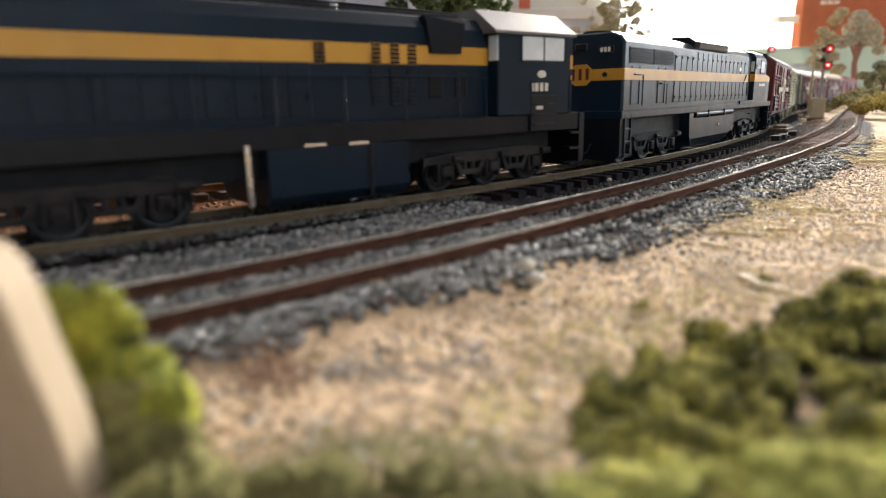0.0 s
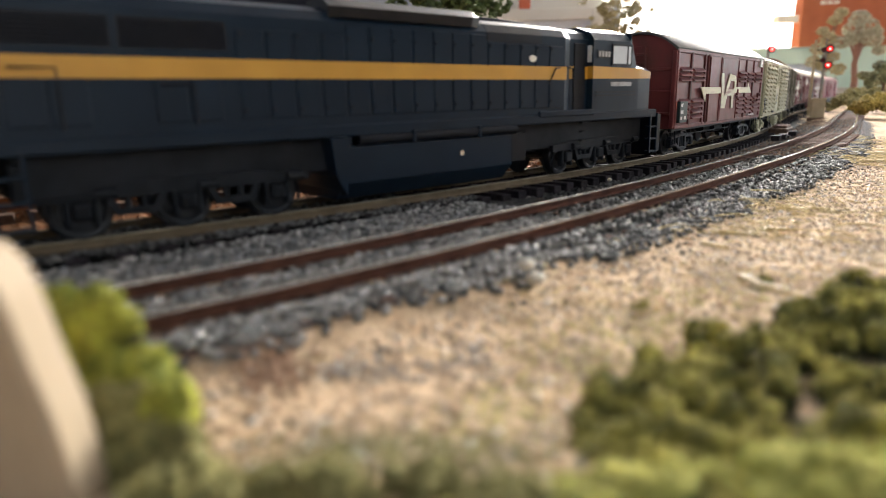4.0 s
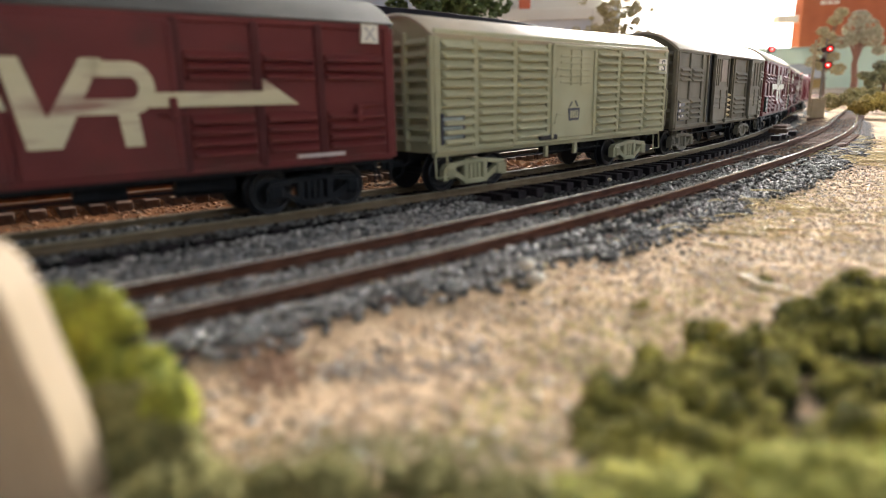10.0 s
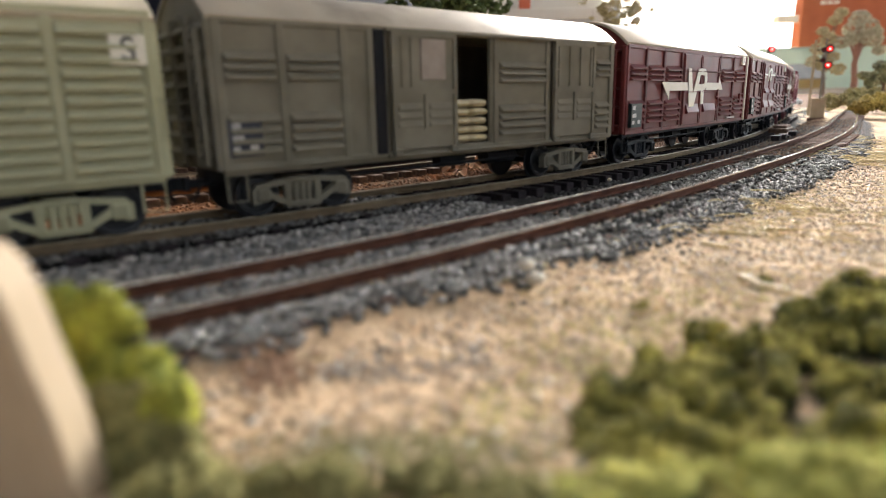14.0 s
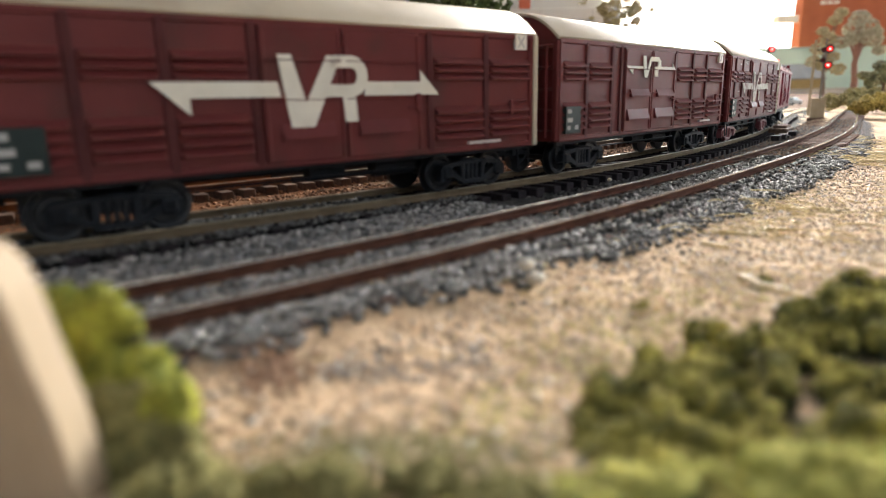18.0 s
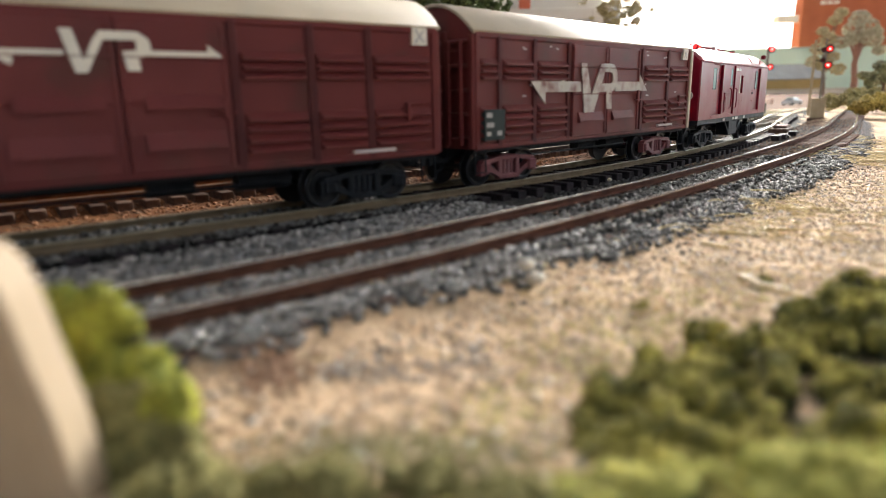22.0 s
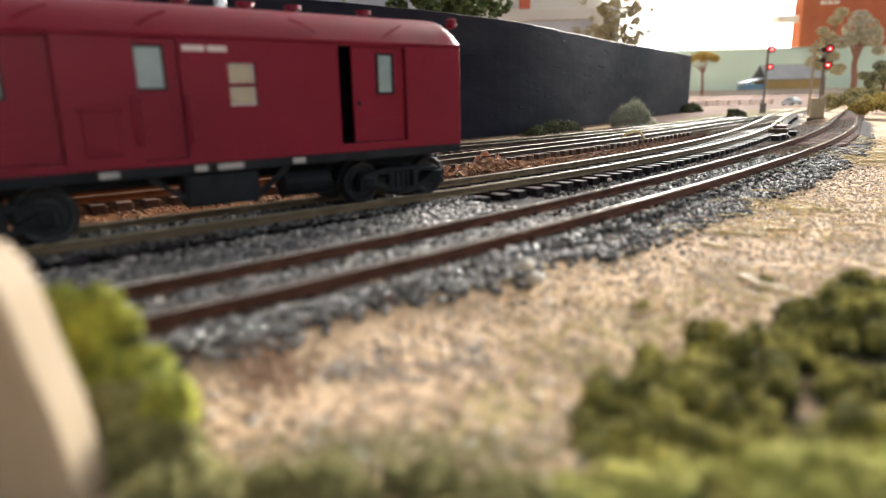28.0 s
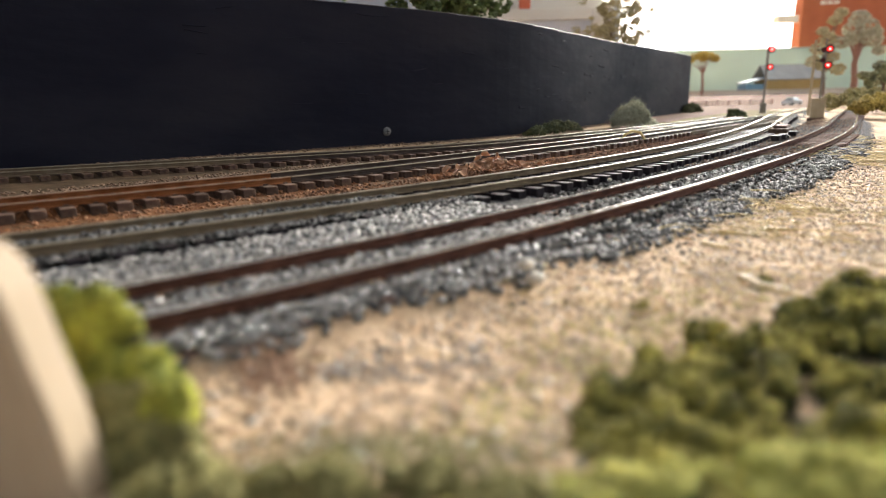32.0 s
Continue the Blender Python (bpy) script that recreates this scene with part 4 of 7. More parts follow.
def pale_van():
    v = thing("louvred_van", "pale green louvred freight van, cream roof, S placard", "freight van", "louvred vans")
    half = 62.0
    shell(v, half, VANGREEN, eave=42.2, crown=48.6)
    roof(v, half, CREAM, eave=42.4, crown=48.9)
    px = [-46.5, -29.8, -13.4, 12.4, 27.2, 44.7]
    posts(v, [-half + 0.8, half - 0.8] + px, VANGREEN, z1=42.0, out=0.8)
    sills(v, half, VANGREEN)
    edges = [-half + 1.6] + px + [half - 1.6]
    for i in range(len(edges) - 1):
        a, b = edges[i] + 0.8, edges[i + 1] - 0.8
        if a < 0 < b:
            continue
        for k in range(11):
            slat(v, a, b, 41.2 - k * 2.5, VANGREEN, drop=2.4, out=1.9)
    d = part("door", Mesh().box(-12.6, 11.8, -17.0, -16.0, 12.8, 41.6, 0.3), VANGREEN, v)
    for i in range(5):
        part("door_vent", Mesh().box(-7.8, 8.8, -17.25, -16.9, 30.0 + i * 2.0, 30.8 + i * 2.0, 0.15), VANGREEN, d)
    for x in (-2.4, 3.2):
        part("door_stile", Mesh().box(x, x + 0.5, -17.35, -16.9, 29.5, 40.4), VANGREEN, d)
    part("door_frame", Mesh().box(-12.4, -11.4, -17.4, -16.8, 13.0, 41.4).box(10.8, 11.6, -17.4, -16.8, 13.0, 41.4).box(-12.4, 11.6, -17.4, -16.8, 40.6, 41.5), VANGREEN, d)
    for z in (20.5, 34.5):
        part("handrail", Mesh().tube([(-11.6, -17.8, z - 3), (-11.0, -18.1, z), (-7.5, -17.8, z)], 0.28, 5), VANGREEN, d)
    part("door_track", Mesh().box(-12, 29, -17.6, -16.9, 41.2, 42.0, 0.2), VANGREEN, v)
    cr = part("crown_mark", poly_sheet([(-2.8, 18.2), (2.6, 18.2), (3.2, 22.2), (-3.4, 22.2)], -17.05, 0.08), BLACKPLATE, d, "small dark painted badge of unreadable lettering")
    part("badge_ring", poly_sheet([(-2.8, 22.6), (-1.4, 24.4), (-0.9, 24.2), (-2.2, 22.6)], -17.05, 0.08).prism([(0.2, 24.6), (0.9, 24.6), (2.4, 22.6), (1.8, 22.6)], "y", -17.13, -17.0), BLACKPLATE, d)
    for k in range(4):
        part("mark", Mesh().box(-2.2 + k * 1.2, -1.4 + k * 1.2, -17.2, -17.1, 19.0, 21.4), VANGREEN, cr)
    pl = part("data_plate", Mesh().box(-60.6, -51.4, -17.15, -16.0, 14.0, 22.2), BLACKPLATE, v, "dark stencilled patch with pale unreadable lines")
    for z in (15.4, 17.9, 20.3):
        part("mark", Mesh().box(-59.8, -52.4, -17.25, -17.1, z, z + 0.8), WINDOWGREY, pl)
    s = part("placard", Mesh().box(54.2, 60.4, -17.6, -16.2, 33.6, 39.2, 0.15), WHITEMARK, v, "white card lettered S")
    cu = bpy.data.curves.new("letter", "FONT")
    cu.body, cu.size, cu.extrude, cu.align_x, cu.align_y = "S", 6.2 * MM, 0.06 * MM, "CENTER", "CENTER"
    cu.materials.append(LOCODARK)
    t = new("letter", cu)
    t.parent = s
    t.matrix_local = Matrix.Translation((57.3 * MM, -17.68 * MM, 36.3 * MM)) @ pose(0, 0, 0, 90, 0, 0)
    t["label"] = "black letter S"
    van_end(v, -half, VANGREEN, z1=42, ladder=False, ribs=9)
    van_end(v, half, VANGREEN, z1=42, ladder=False, ribs=9)
    part("label_clip", Mesh().box(-18, -9, -17.3, -16.2, 12.6, 14.2, 0.2), LOCODARK, v)
    handrail(v, [(half - 1, -17.0, 28), (half + 0.6, -17.2, 27.5), (half + 0.6, -17.2, 20), (half - 1, -17.0, 19.5)], 0.25, VANGREEN)
    underframe(v, half, VANGREEN)
    part("truss_post", Mesh().box(-12, -10.6, -14.8, -13.8, 7, 12).box(4, 5.4, -14.8, -13.8, 7, 12), VANGREEN, v)
    for k in (-1, 1):
        bogie(v, k * 42.5, VANGREEN, tyre_mat=WHEEL)
    VEHICLES.append((v, 854.8, -42.5, 42.5))


FADEDCARD = surface("faded_card", (0.22, 0.18, 0.15), (0.29, 0.24, 0.20), 4, 0.8, bump=0.1, fine=0.5)


def grey_van():
    v = thing("louvred_van", "weathered grey van with one door open on sacks", "freight van", "louvred vans")
    half, mt = 69.5, VANGREY
    # an open box: floor, back wall, ends, and side walls left and right of the doorway
    pr = [(p * 0.955, q - 0.7) for p, q in arch(16.9, 43.6, 51.0, 14, 2.2)]
    part("floor", Mesh().box(-half, half, -16.1, 16.1, 11.8, 13.6), mt, v)
    part("back_wall", Mesh().box(-half + 0.9, half - 0.9, 15.2, 16.1, 13.6, 43.2), mt, v)
    part("side_wall", Mesh().box(-half + 0.9, -4.4, -16.1, -15.2, 13.6, 43.2), mt, v)
    part("side_wall", Mesh().box(10.4, half - 0.9, -16.1, -15.2, 13.6, 43.2), mt, v)
    for a in (-half, half - 0.9):
        part("end_wall", Mesh().prism([(-16.1, 13.6), (16.1, 13.6)] + pr[::-1], "x", a, a + 0.9), mt, v)
    roof(v, half, ROOFTAN, eave=43.6, crown=51.3)
    posts(v, [-half + 0.8, half - 0.8, -54.4, -38.4, -31.0, 12.5, 35.2, 58.5], mt)
    sills(v, half, mt)
    for a, b, zs in ((-67.9, -55.4, UPPER + LOWER), (-53.4, -39.4, UPPER + LOWER), (13.6, 34.2, (36.4, 34.4, 32.4, 24.0, 21.7, 19.4, 17.1)), (59.6, 67.9, (38, 36, 34, 24.0, 21.7, 19.4, 17.1))):
        for z in zs:
            slat(v, a, b, z, mt)
    # Black strip stands for the dark gap left of the door.
    part("door_post", Mesh().box(-30.0, -26.6, -16.9, -16.0, 12.6, 43.0, 0.3), LOCODARK, v)
    for i, (x0, x1) in enumerate(((-25.8, -4.4), (36.6, 57.2))):
        d = part("door", Mesh().box(x0, x1, -18.0, -17.1, 13.4, 42.6, 0.2), mt, v)
        part("door_frame", Mesh().box(x0, x0 + 1.2, -18.5, -17.9, 13.4, 42.6).box(x1 - 1.2, x1, -18.5, -17.9, 13.4, 42.6).box(x0, x1, -18.5, -17.9, 41.4, 42.6).box(x0, x1, -18.5, -17.9, 27.2, 28.6).box((x0 + x1) / 2 - 0.6, (x0 + x1) / 2 + 0.6, -18.5, -17.9, 18.5, 27.2), mt, d)
        for z in (25.2, 23.0, 20.8):
            for a, b in ((x0 + 1.4, (x0 + x1) / 2 - 0.8), ((x0 + x1) / 2 + 0.8, x1 - 1.4)):
                slat(d, a, b, z, mt, y=-18.0, drop=1.9, out=0.5)
        if i:
            for k in range(4):
                x = x0 + 2.2 + k * (x1 - x0 - 4.4) / 3
                part("door_bar", Mesh().box(x - 0.4, x + 0.4, -18.45, -17.9, 29.2, 41.0), mt, d)
        else:
            part("door_card", Mesh().box(-16.6, -8.4, -18.5, -17.9, 31.0, 41.0, 0.1), FADEDCARD, d, "faded pinkish card on the door")
            for k in (-22.6, -19.6):
                part("door_bar", Mesh().box(k - 0.3, k + 0.3, -18.45, -17.9, 29.2, 41.0), mt, d)
        part("handrail", Mesh().tube([(x0 - 0.6, -18.2, 32), (x0 - 1.0, -18.9, 34), (x0 + 1.2, -18.9, 34.2)], 0.28, 5), mt, d)
        part("door_shoe", Mesh().box(x0, x0 + 2.4, -18.9, -17.4, 11.8, 13.8, 0.3).box(x1 - 2.4, x1, -18.9, -17.4, 11.8, 13.8, 0.3), mt, d)
    part("door_track", Mesh().box(-27, 62, -18.2, -16.6, 42.5, 43.3, 0.2).box(-27, 62, -18.0, -16.6, 11.6, 12.4, 0.2), mt, v)
    rnd = random.Random(3)
    for i in range(5):
        for k in range(2):
            x, z = -3.6 + k * 6.6 + rnd.uniform(-0.3, 0.3), 13.7 + i * 2.45
            part("sack", Mesh().loft([[(x + a, -13.0 + 4 * s * q, z + 1.2 + 1.15 * c * q) for s, c in ((-1, 0), (-0.7, 0.8), (0, 1), (0.7, 0.8), (1, 0), (0.7, -0.8), (0, -1), (-0.7, -0.8))] for a, q in ((0, 0.55), (0.7, 0.92), (3.1, 1.0), (5.6, 0.92), (6.3, 0.55))]), SACK, v, "pale straw-coloured sack", smooth=True)
    data_plate(v, -68.0, -60.4, 14.8, 22.8, BLACKPLATE)
    van_end(v, -half, mt, ribs=8)
    van_end(v, half, mt, ribs=8)
    underframe(v, half, mt)
    for k in (-1, 1):
        bogie(v, k * 49, mt, tyre_mat=WHEEL)
    VEHICLES.append((v, 995.8, -49, 49))


def guards_van():
    v = thing("guards_van", "crimson guard's van with sliding doors and red tail lamps", "guard's van")
    half, hr, mt = 66.5, 63.6, GUARDRED
    y = 16.3
    ar = arch(16.5, 39.8, 47.4, 18, 2.6)
    side = [(-y, 14.0), (y, 14.0)] + [(p * 0.99, q - 0.15) for p, q in ar][::-1]
    doors = [(-47.6, -31.0, 15.8, 38.8, 1.3), (-17.2, -8.8, 15.4, 38.9, 0.7), (27.0, 46.0, 16.0, 38.8, 1.5)]
    # side wall facing the camera in panels around the recessed doorways, the rest as one shell set in
    part("body", Mesh().loft([[(x, a * k, 14 + (b - 14) * (1 - (1 - k) * 0.25)) for a, b in [(max(p * (y - 1.6) / y, -12.4), q) for p, q in side]] for x, k in ((-half - 0.9, 0.72), (-half - 0.2, 0.95), (-half + 0.6, 1.0), (hr - 0.6, 1.0), (hr + 0.2, 0.95), (hr + 0.9, 0.72))]), mt, v)
    xs = [-half] + [e for d in doors for e in d[:2]] + [hr]
    for i in range(0, len(xs), 2):
        a, b = xs[i], xs[i + 1]
        if a < 4 < b:
            for p, q, r, s in ((a, 0.9, 14.0, 39.9), (6.9, b, 14.0, 39.9), (0.9, 6.9, 14.0, 25.6), (0.9, 6.9, 34.4, 39.9)):
                part("side_panel", Mesh().box(p, q, -16.5, -14.4, r, s, 0.05), mt, v)
        else:
            part("side_panel", Mesh().box(a, b, -16.5, -14.4, 14.0, 39.9, 0.12), mt, v)
    for x in (-half - 0.4, hr - 1.0):
        part("corner_panel", Mesh().box(x, x + 1.4, -16.2, -12.2, 14.0, 39.8, 0.3), mt, v)
    for x0, x1, z0, z1, dep in doors:
        part("door_sill", Mesh().box(x0, x1, -16.5, -14.4, 14.0, z0), mt, v)
        part("door_lintel", Mesh().box(x0, x1, -16.5, -14.4, z1, 39.9), mt, v)
    rf = Mesh().loft([[(x, p * k, 39.8 + (q - 39.8) * k2) for p, q in ar] + [(x, p * k * 0.97, 39.4 + (q - 39.8) * k2 - 0.4) for p, q in ar][::-1] for x, k, k2 in ((-half - 1.2, 0.8, 0.55), (-half - 0.6, 0.95, 0.86), (-half + 1.4, 1.02, 0.99), (-half + 3, 1.03, 1.0), (hr - 3, 1.03, 1.0), (hr - 1.4, 1.02, 0.99), (hr + 0.6, 0.95, 0.86), (hr + 1.2, 0.8, 0.55))])
    part("roof", rf, mt, v, "crimson curved roof with rounded ends", smooth=True)
    part("gutter", Mesh().box(-half + 0.5, hr - 0.5, -16.95, -16.4, 39.3, 40.0, 0.15), mt, v)
    # doors
    d = part("door", Mesh().box(-47.4, -31.2, -15.3, -14.5, 15.9, 38.7), mt, v)
    part("door_window", Mesh().box(-43.6, -39.2, -15.45, -15.1, 27.9, 36.9, 0.1), WINDOWGREY, d, "narrow grey-green door window")
    part("window_gasket", Mesh().box(-44.2, -43.6, -15.55, -15.2, 27.5, 37.4).box(-39.2, -38.6, -15.55, -15.2, 27.5, 37.4).box(-44.2, -38.6, -15.55, -15.2, 36.9, 37.4).box(-44.2, -38.6, -15.55, -15.2, 27.4, 27.9), LOCODARK, d)
    part("door_bead", Mesh().box(-46.6, -32.4, -15.5, -15.2, 26.3, 26.7).box(-46.6, -32.4, -15.5, -15.2, 21.0, 21.4), mt, d)
    d = part("door", Mesh().box(-17.0, -9.0, -15.8, -14.5, 15.5, 38.8), mt, v)
    part("door_window", Mesh().box(-16.9, -12.0, -15.95, -15.6, 29.4, 37.2, 0.1), WINDOWGREY, d, "grey-green door window")
    part("window_gasket", Mesh().box(-17.2, -11.5, -16.0, -15.7, 37.2, 37.7).box(-17.2, -11.5, -16.0, -15.7, 28.9, 29.4).box(-12.0, -11.5, -16.0, -15.7, 29.4, 37.2), LOCODARK, d)
    part("door_bead", Mesh().box(-15.6, -10.4, -16.0, -15.7, 24.6, 25.0), mt, d)
    for x in (-18.2, -7.8):
        part("handrail", Mesh().tube([(x, -16.5, 28), (x, -17.4, 27.5), (x - 0.3, -17.6, 23), (x, -17.4, 18.8), (x, -16.5, 18.3)], 0.3, 5), mt, v)
    # A black lining paints the unlit inside behind the half-open door.
    dk = part("doorway_void", Mesh().box(26.6, 32.4, -12.9, -12.3, 15.6, 39.0).box(26.3, 27.0, -14.3, -12.3, 15.6, 39.0), surface("unlit_interior_black", (0.002, 0.002, 0.0025), (0.003, 0.003, 0.004), 6, 0.95, bump=0, spec=0.0), v, "black sheet as the unlit gap of the half-open door")
    d = part("door", Mesh().box(31.2, 45.8, -15.5, -14.6, 16.1, 38.7), mt, v, "slightly open sliding door")
    part("door_window", Mesh().box(38.4, 42.2, -15.65, -15.3, 28.0, 36.8, 0.1), WINDOWGREY, d, "narrow grey-green door window")
    part("window_gasket", Mesh().box(37.8, 38.4, -15.75, -15.4, 27.5, 37.3).box(42.2, 42.8, -15.75, -15.4, 27.5, 37.3).box(37.8, 42.8, -15.75, -15.4, 36.8, 37.3).box(37.8, 42.8, -15.75, -15.4, 27.5, 28.0), LOCODARK, d)
    part("door_bead", Mesh().box(32.2, 45.0, -15.7, -15.4, 26.6, 27.0).box(32.2, 45.0, -15.7, -15.4, 21.0, 21.4), mt, d)
    part("door_knob", Mesh().box(32.2, 33.0, -16.0, -15.4, 24.8, 26.0, 0.15), LOCODARK, d)
    # fixed window with two white panes
    w = part("window", Mesh().box(0.9, 6.9, -15.4, -14.5, 25.6, 34.4), WINDOWWHITE, v, "small window of two white panes")
    part("window_bar", Mesh().box(0.9, 6.9, -15.9, -15.3, 29.6, 30.3), mt, w)
    part("pane", Mesh().box(1.3, 6.5, -15.6, -15.3, 25.9, 29.5, 0.05), CREAM, w)
    part("pane", Mesh().box(1.3, 6.5, -15.6, -15.3, 30.4, 34.1, 0.05), CREAM, w)
    part("side_locker", Mesh().box(-27.6, -21.0, -16.9, -16.3, 16.6, 25.4, 0.25), mt, v)
    part("locker_lid", Mesh().box(-28.2, -20.4, -17.2, -16.4, 25.2, 25.9, 0.15).box(-26.4, -22.4, -17.05, -16.8, 17.6, 24.2, 0.1), GUARDRED, v)
    part("road_marking", Mesh().box(-8.0, -3.6, -16.6, -16.4, 36.6, 37.8).box(-3.0, 1.0, -16.6, -16.4, 36.6, 37.8), SCUFF, v, "faded pale unreadable lettering")
    for i, x in enumerate((-52, -36, -14, -3, 12, 24, 44)):
        vent = Mesh().prism([(x + p * 0.6, q * 0.6) for p, q in wheel_outline(2.0, 10)], "z", 46.8, 48.4).prism([(x + p, q) for p, q in wheel_outline(2.1, 12)], "z", 48.2, 49.2)
        part("roof_ventilator", vent, mt, v)
    part("roof_lamp", Mesh().box(4.6, 7.2, -2, 0.6, 47.0, 50.0, 0.5), CHROME, v, "pale roof fitting")
    for x, k in ((-36, 1), (-16, 1), (22, -1), (40, 1)):
        part("roof_pipe", Mesh().tube([(x, -16.4, 41.2), (x + 3 * k, -16.0, 43.0), (x + 6 * k, -15.0, 44.2)], 0.25, 4), mt, v)
    # lamps at both ends
    for x in (-half + 0.3, hr - 0.3):
        s = 1 if x > 0 else -1
        b = part("corner_lamp", Mesh().box(x - 1.2, x + 1.2, -14.6, -12.0, 44.4, 47.0, 0.6), mt, v)
        if s < 0:
            part("lamp_lens", Mesh().prism([(-13.2 + p, 45.8 + q) for p, q in wheel_outline(0.8, 12)], "x", x - 1.9, x - 1.5).prism([(x + p, 45.8 + q) for p, q in wheel_outline(0.75, 12)], "y", -14.9, -14.5), REDLAMP, b, "lit red lamp lens")
            part("tail_lamp", Mesh().prism([(-11.6 + p, 18.8 + q) for p, q in wheel_outline(0.85, 14)], "x", -half - 1.8, -half - 0.2), REDLAMP, v, "lit red tail lamp")
            part("marker_disc", Mesh().prism([(-11.8 + p, 25.0 + q) for p, q in wheel_outline(1.9, 16)], "x", -half - 1.6, -half - 0.2), GREYDISC, v, "grey round marker disc")
    part("end_door", Mesh().box(-half - 1.5, -half - 0.6, -5.2, 5.2, 15, 38, 0.3), mt, v)
    part("end_diaphragm", Mesh().box(-half - 2.2, -half - 0.8, -7.2, -5.4, 13, 40, 0.3).box(-half - 2.2, -half - 0.8, 5.4, 7.2, 13, 40, 0.3).box(-half - 2.2, -half - 0.8, -7.2, 7.2, 39, 41, 0.3), mt, v)
    part("solebar", Mesh().box(-half, hr, -16.3, 16.3, 11.8, 14.05, 0.2), UNDER, v)
    for x, w_ in ((-26, 3.6), (-8, 2.6), (-3.2, 5.6), (14, 3.0)):
        part("solebar_plate", Mesh().box(x, x + w_, -16.5, -16.2, 12.3, 13.6), GREYDISC, v, "small pale plate of unreadable lettering")
    part("battery_box", Mesh().box(-10, 6, -15.4, -9, 4.6, 11.8, 0.4), UNDER, v)
    part("queen_post", Mesh().prism([(-18, 11.8), (-9, 5.2), (6, 5.2), (14, 11.8), (12.4, 11.8), (5.4, 6.2), (-8.4, 6.2), (-16.4, 11.8)], "y", -15.2, -14.4), UNDER, v)
    part("air_reservoir", Mesh().prism([(-8 + p, 7.0 + q) for p, q in wheel_outline(3.4, 16)], "x", 14, 26), UNDER, v)
    part("centre_sill", Mesh().box(-half + 1, hr - 1, -4, 4, 8.6, 12.0, 0.3), UNDER, v)
    coupler(v, -half)
    coupler(v, hr)
    for k in (-1, 1):
        bogie(v, k * 46, UNDER, axles=(-11, 11), tyre_mat=WHEEL)
    VEHICLES.append((v, 1583.3, -46, 46))


hood_locomotive()
cowl_locomotive()
brown_van("louvred_van", "dark red-brown van, grey roof, cream arrow emblem", 69.0, 712.4, [-51.7, -34.0, -29.4, 18.8, 35.1, 49.9], [(-67, -52.8), (-50.7, -35.0), (20.0, 34.0), (36.2, 48.8), (51, 67)],
          (-29.0, -10.9, 18.4), [], ROOFGREY, emblem_first, door_rods=(), axle_place=48, crown=51.2, centre_ladder=True)
pale_van()
grey_van()
brown_van("louvred_van", "red-brown van with a cream roof and corner strip", 69.0, 1142.2, [-52.3, -36.0, -17.7, 30.0, 49.9], [(-67, -53.4), (-51.2, -37.1), (-34.9, -18.8), (31.4, 48.8), (51, 67)],
          (-16.5, 4.0, 26.8), [(-12.5, 1.0, 17.6, 21.4), (7.5, 22.4, 17.8, 21.4)], CREAM, emblem_large(), tyre_mat=TYRE, pale_corner=True, axle_place=47)
brown_van("louvred_van", "red-brown van with a small arrow emblem and cream roof", 69.8, 1291.2, [-53.2, -36.2, -29.6, 16.4, 34.1, 49.2], [(-68, -54.3), (-52.1, -37.2), (17.6, 33.0), (35.2, 48.2), (50.3, 67.5)],
          (-28.0, -6.2, 14.9), [(-23.8, -9.0, 25.1, 28.1), (-25.5, -8.8, 16.7, 20.8), (-2.1, 12.9, 25.0, 28.0), (-2.9, 13.3, 16.8, 20.7)], CREAM, emblem_small, tyre_mat=TYRE, axle_place=48)
brown_van("louvred_van", "scratched red-brown van, cream roof, white arrow, red bogies", 66.4, 1438.4, [-56.0, -39.6, -21.5, 26.6, 47.3], [(-64.8, -57.2), (-54.8, -40.7), (-38.4, -22.6), (28.0, 46.2), (48.5, 64.6)],
          (-20.4, 0.9, 23.6), [(-16.7, -2.0, 17.3, 20.6), (4.5, 18.5, 17.4, 20.6)], CREAM, emblem_large(-3.4, 0.1, WORNMARK), bogie_mat=BOGIE_RED, scuffs=46, pale_corner=True, axle_place=47)
guards_van()
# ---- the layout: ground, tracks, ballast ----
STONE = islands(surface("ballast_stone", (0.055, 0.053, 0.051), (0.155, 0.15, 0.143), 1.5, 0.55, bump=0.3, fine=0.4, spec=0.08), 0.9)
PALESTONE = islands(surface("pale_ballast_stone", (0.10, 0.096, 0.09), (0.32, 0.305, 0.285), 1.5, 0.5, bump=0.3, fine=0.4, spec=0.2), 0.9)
PEBBLE = surface("pale_pebble", (0.50, 0.45, 0.36), (0.62, 0.57, 0.48), 2, 0.7, bump=0.2, fine=0.4)
GRAIN = islands(surface("sand_grain", (0.40, 0.28, 0.175), (0.66, 0.52, 0.37), 2.5, 0.6, bump=0.1, fine=0.3), 0.6)
STRAW = islands(surface("dry_straw", (0.60, 0.46, 0.20), (0.72, 0.58, 0.30), 4, 0.7, bump=0.05, fine=0.5), 0.25)
RUSTDIRT = surface("rust_stained_dirt", (0.085, 0.034, 0.014), (0.17, 0.075, 0.03), 7, 0.95, spec=0.03, bump=0.8, fine=0.8, dirt=(0.12, 0.08, 0.05), dirt_size=18)
RAIL_NEAR = surface("near_rail_side", (0.07, 0.030, 0.021), (0.115, 0.052, 0.034), 4, 0.8, bump=0.2, fine=0.5, spec=0.06)
RAIL_MAIN = surface("main_rail_side", (0.12, 0.088, 0.055), (0.185, 0.14, 0.09), 5, 0.8, bump=0.12, fine=0.5, spec=0.06)
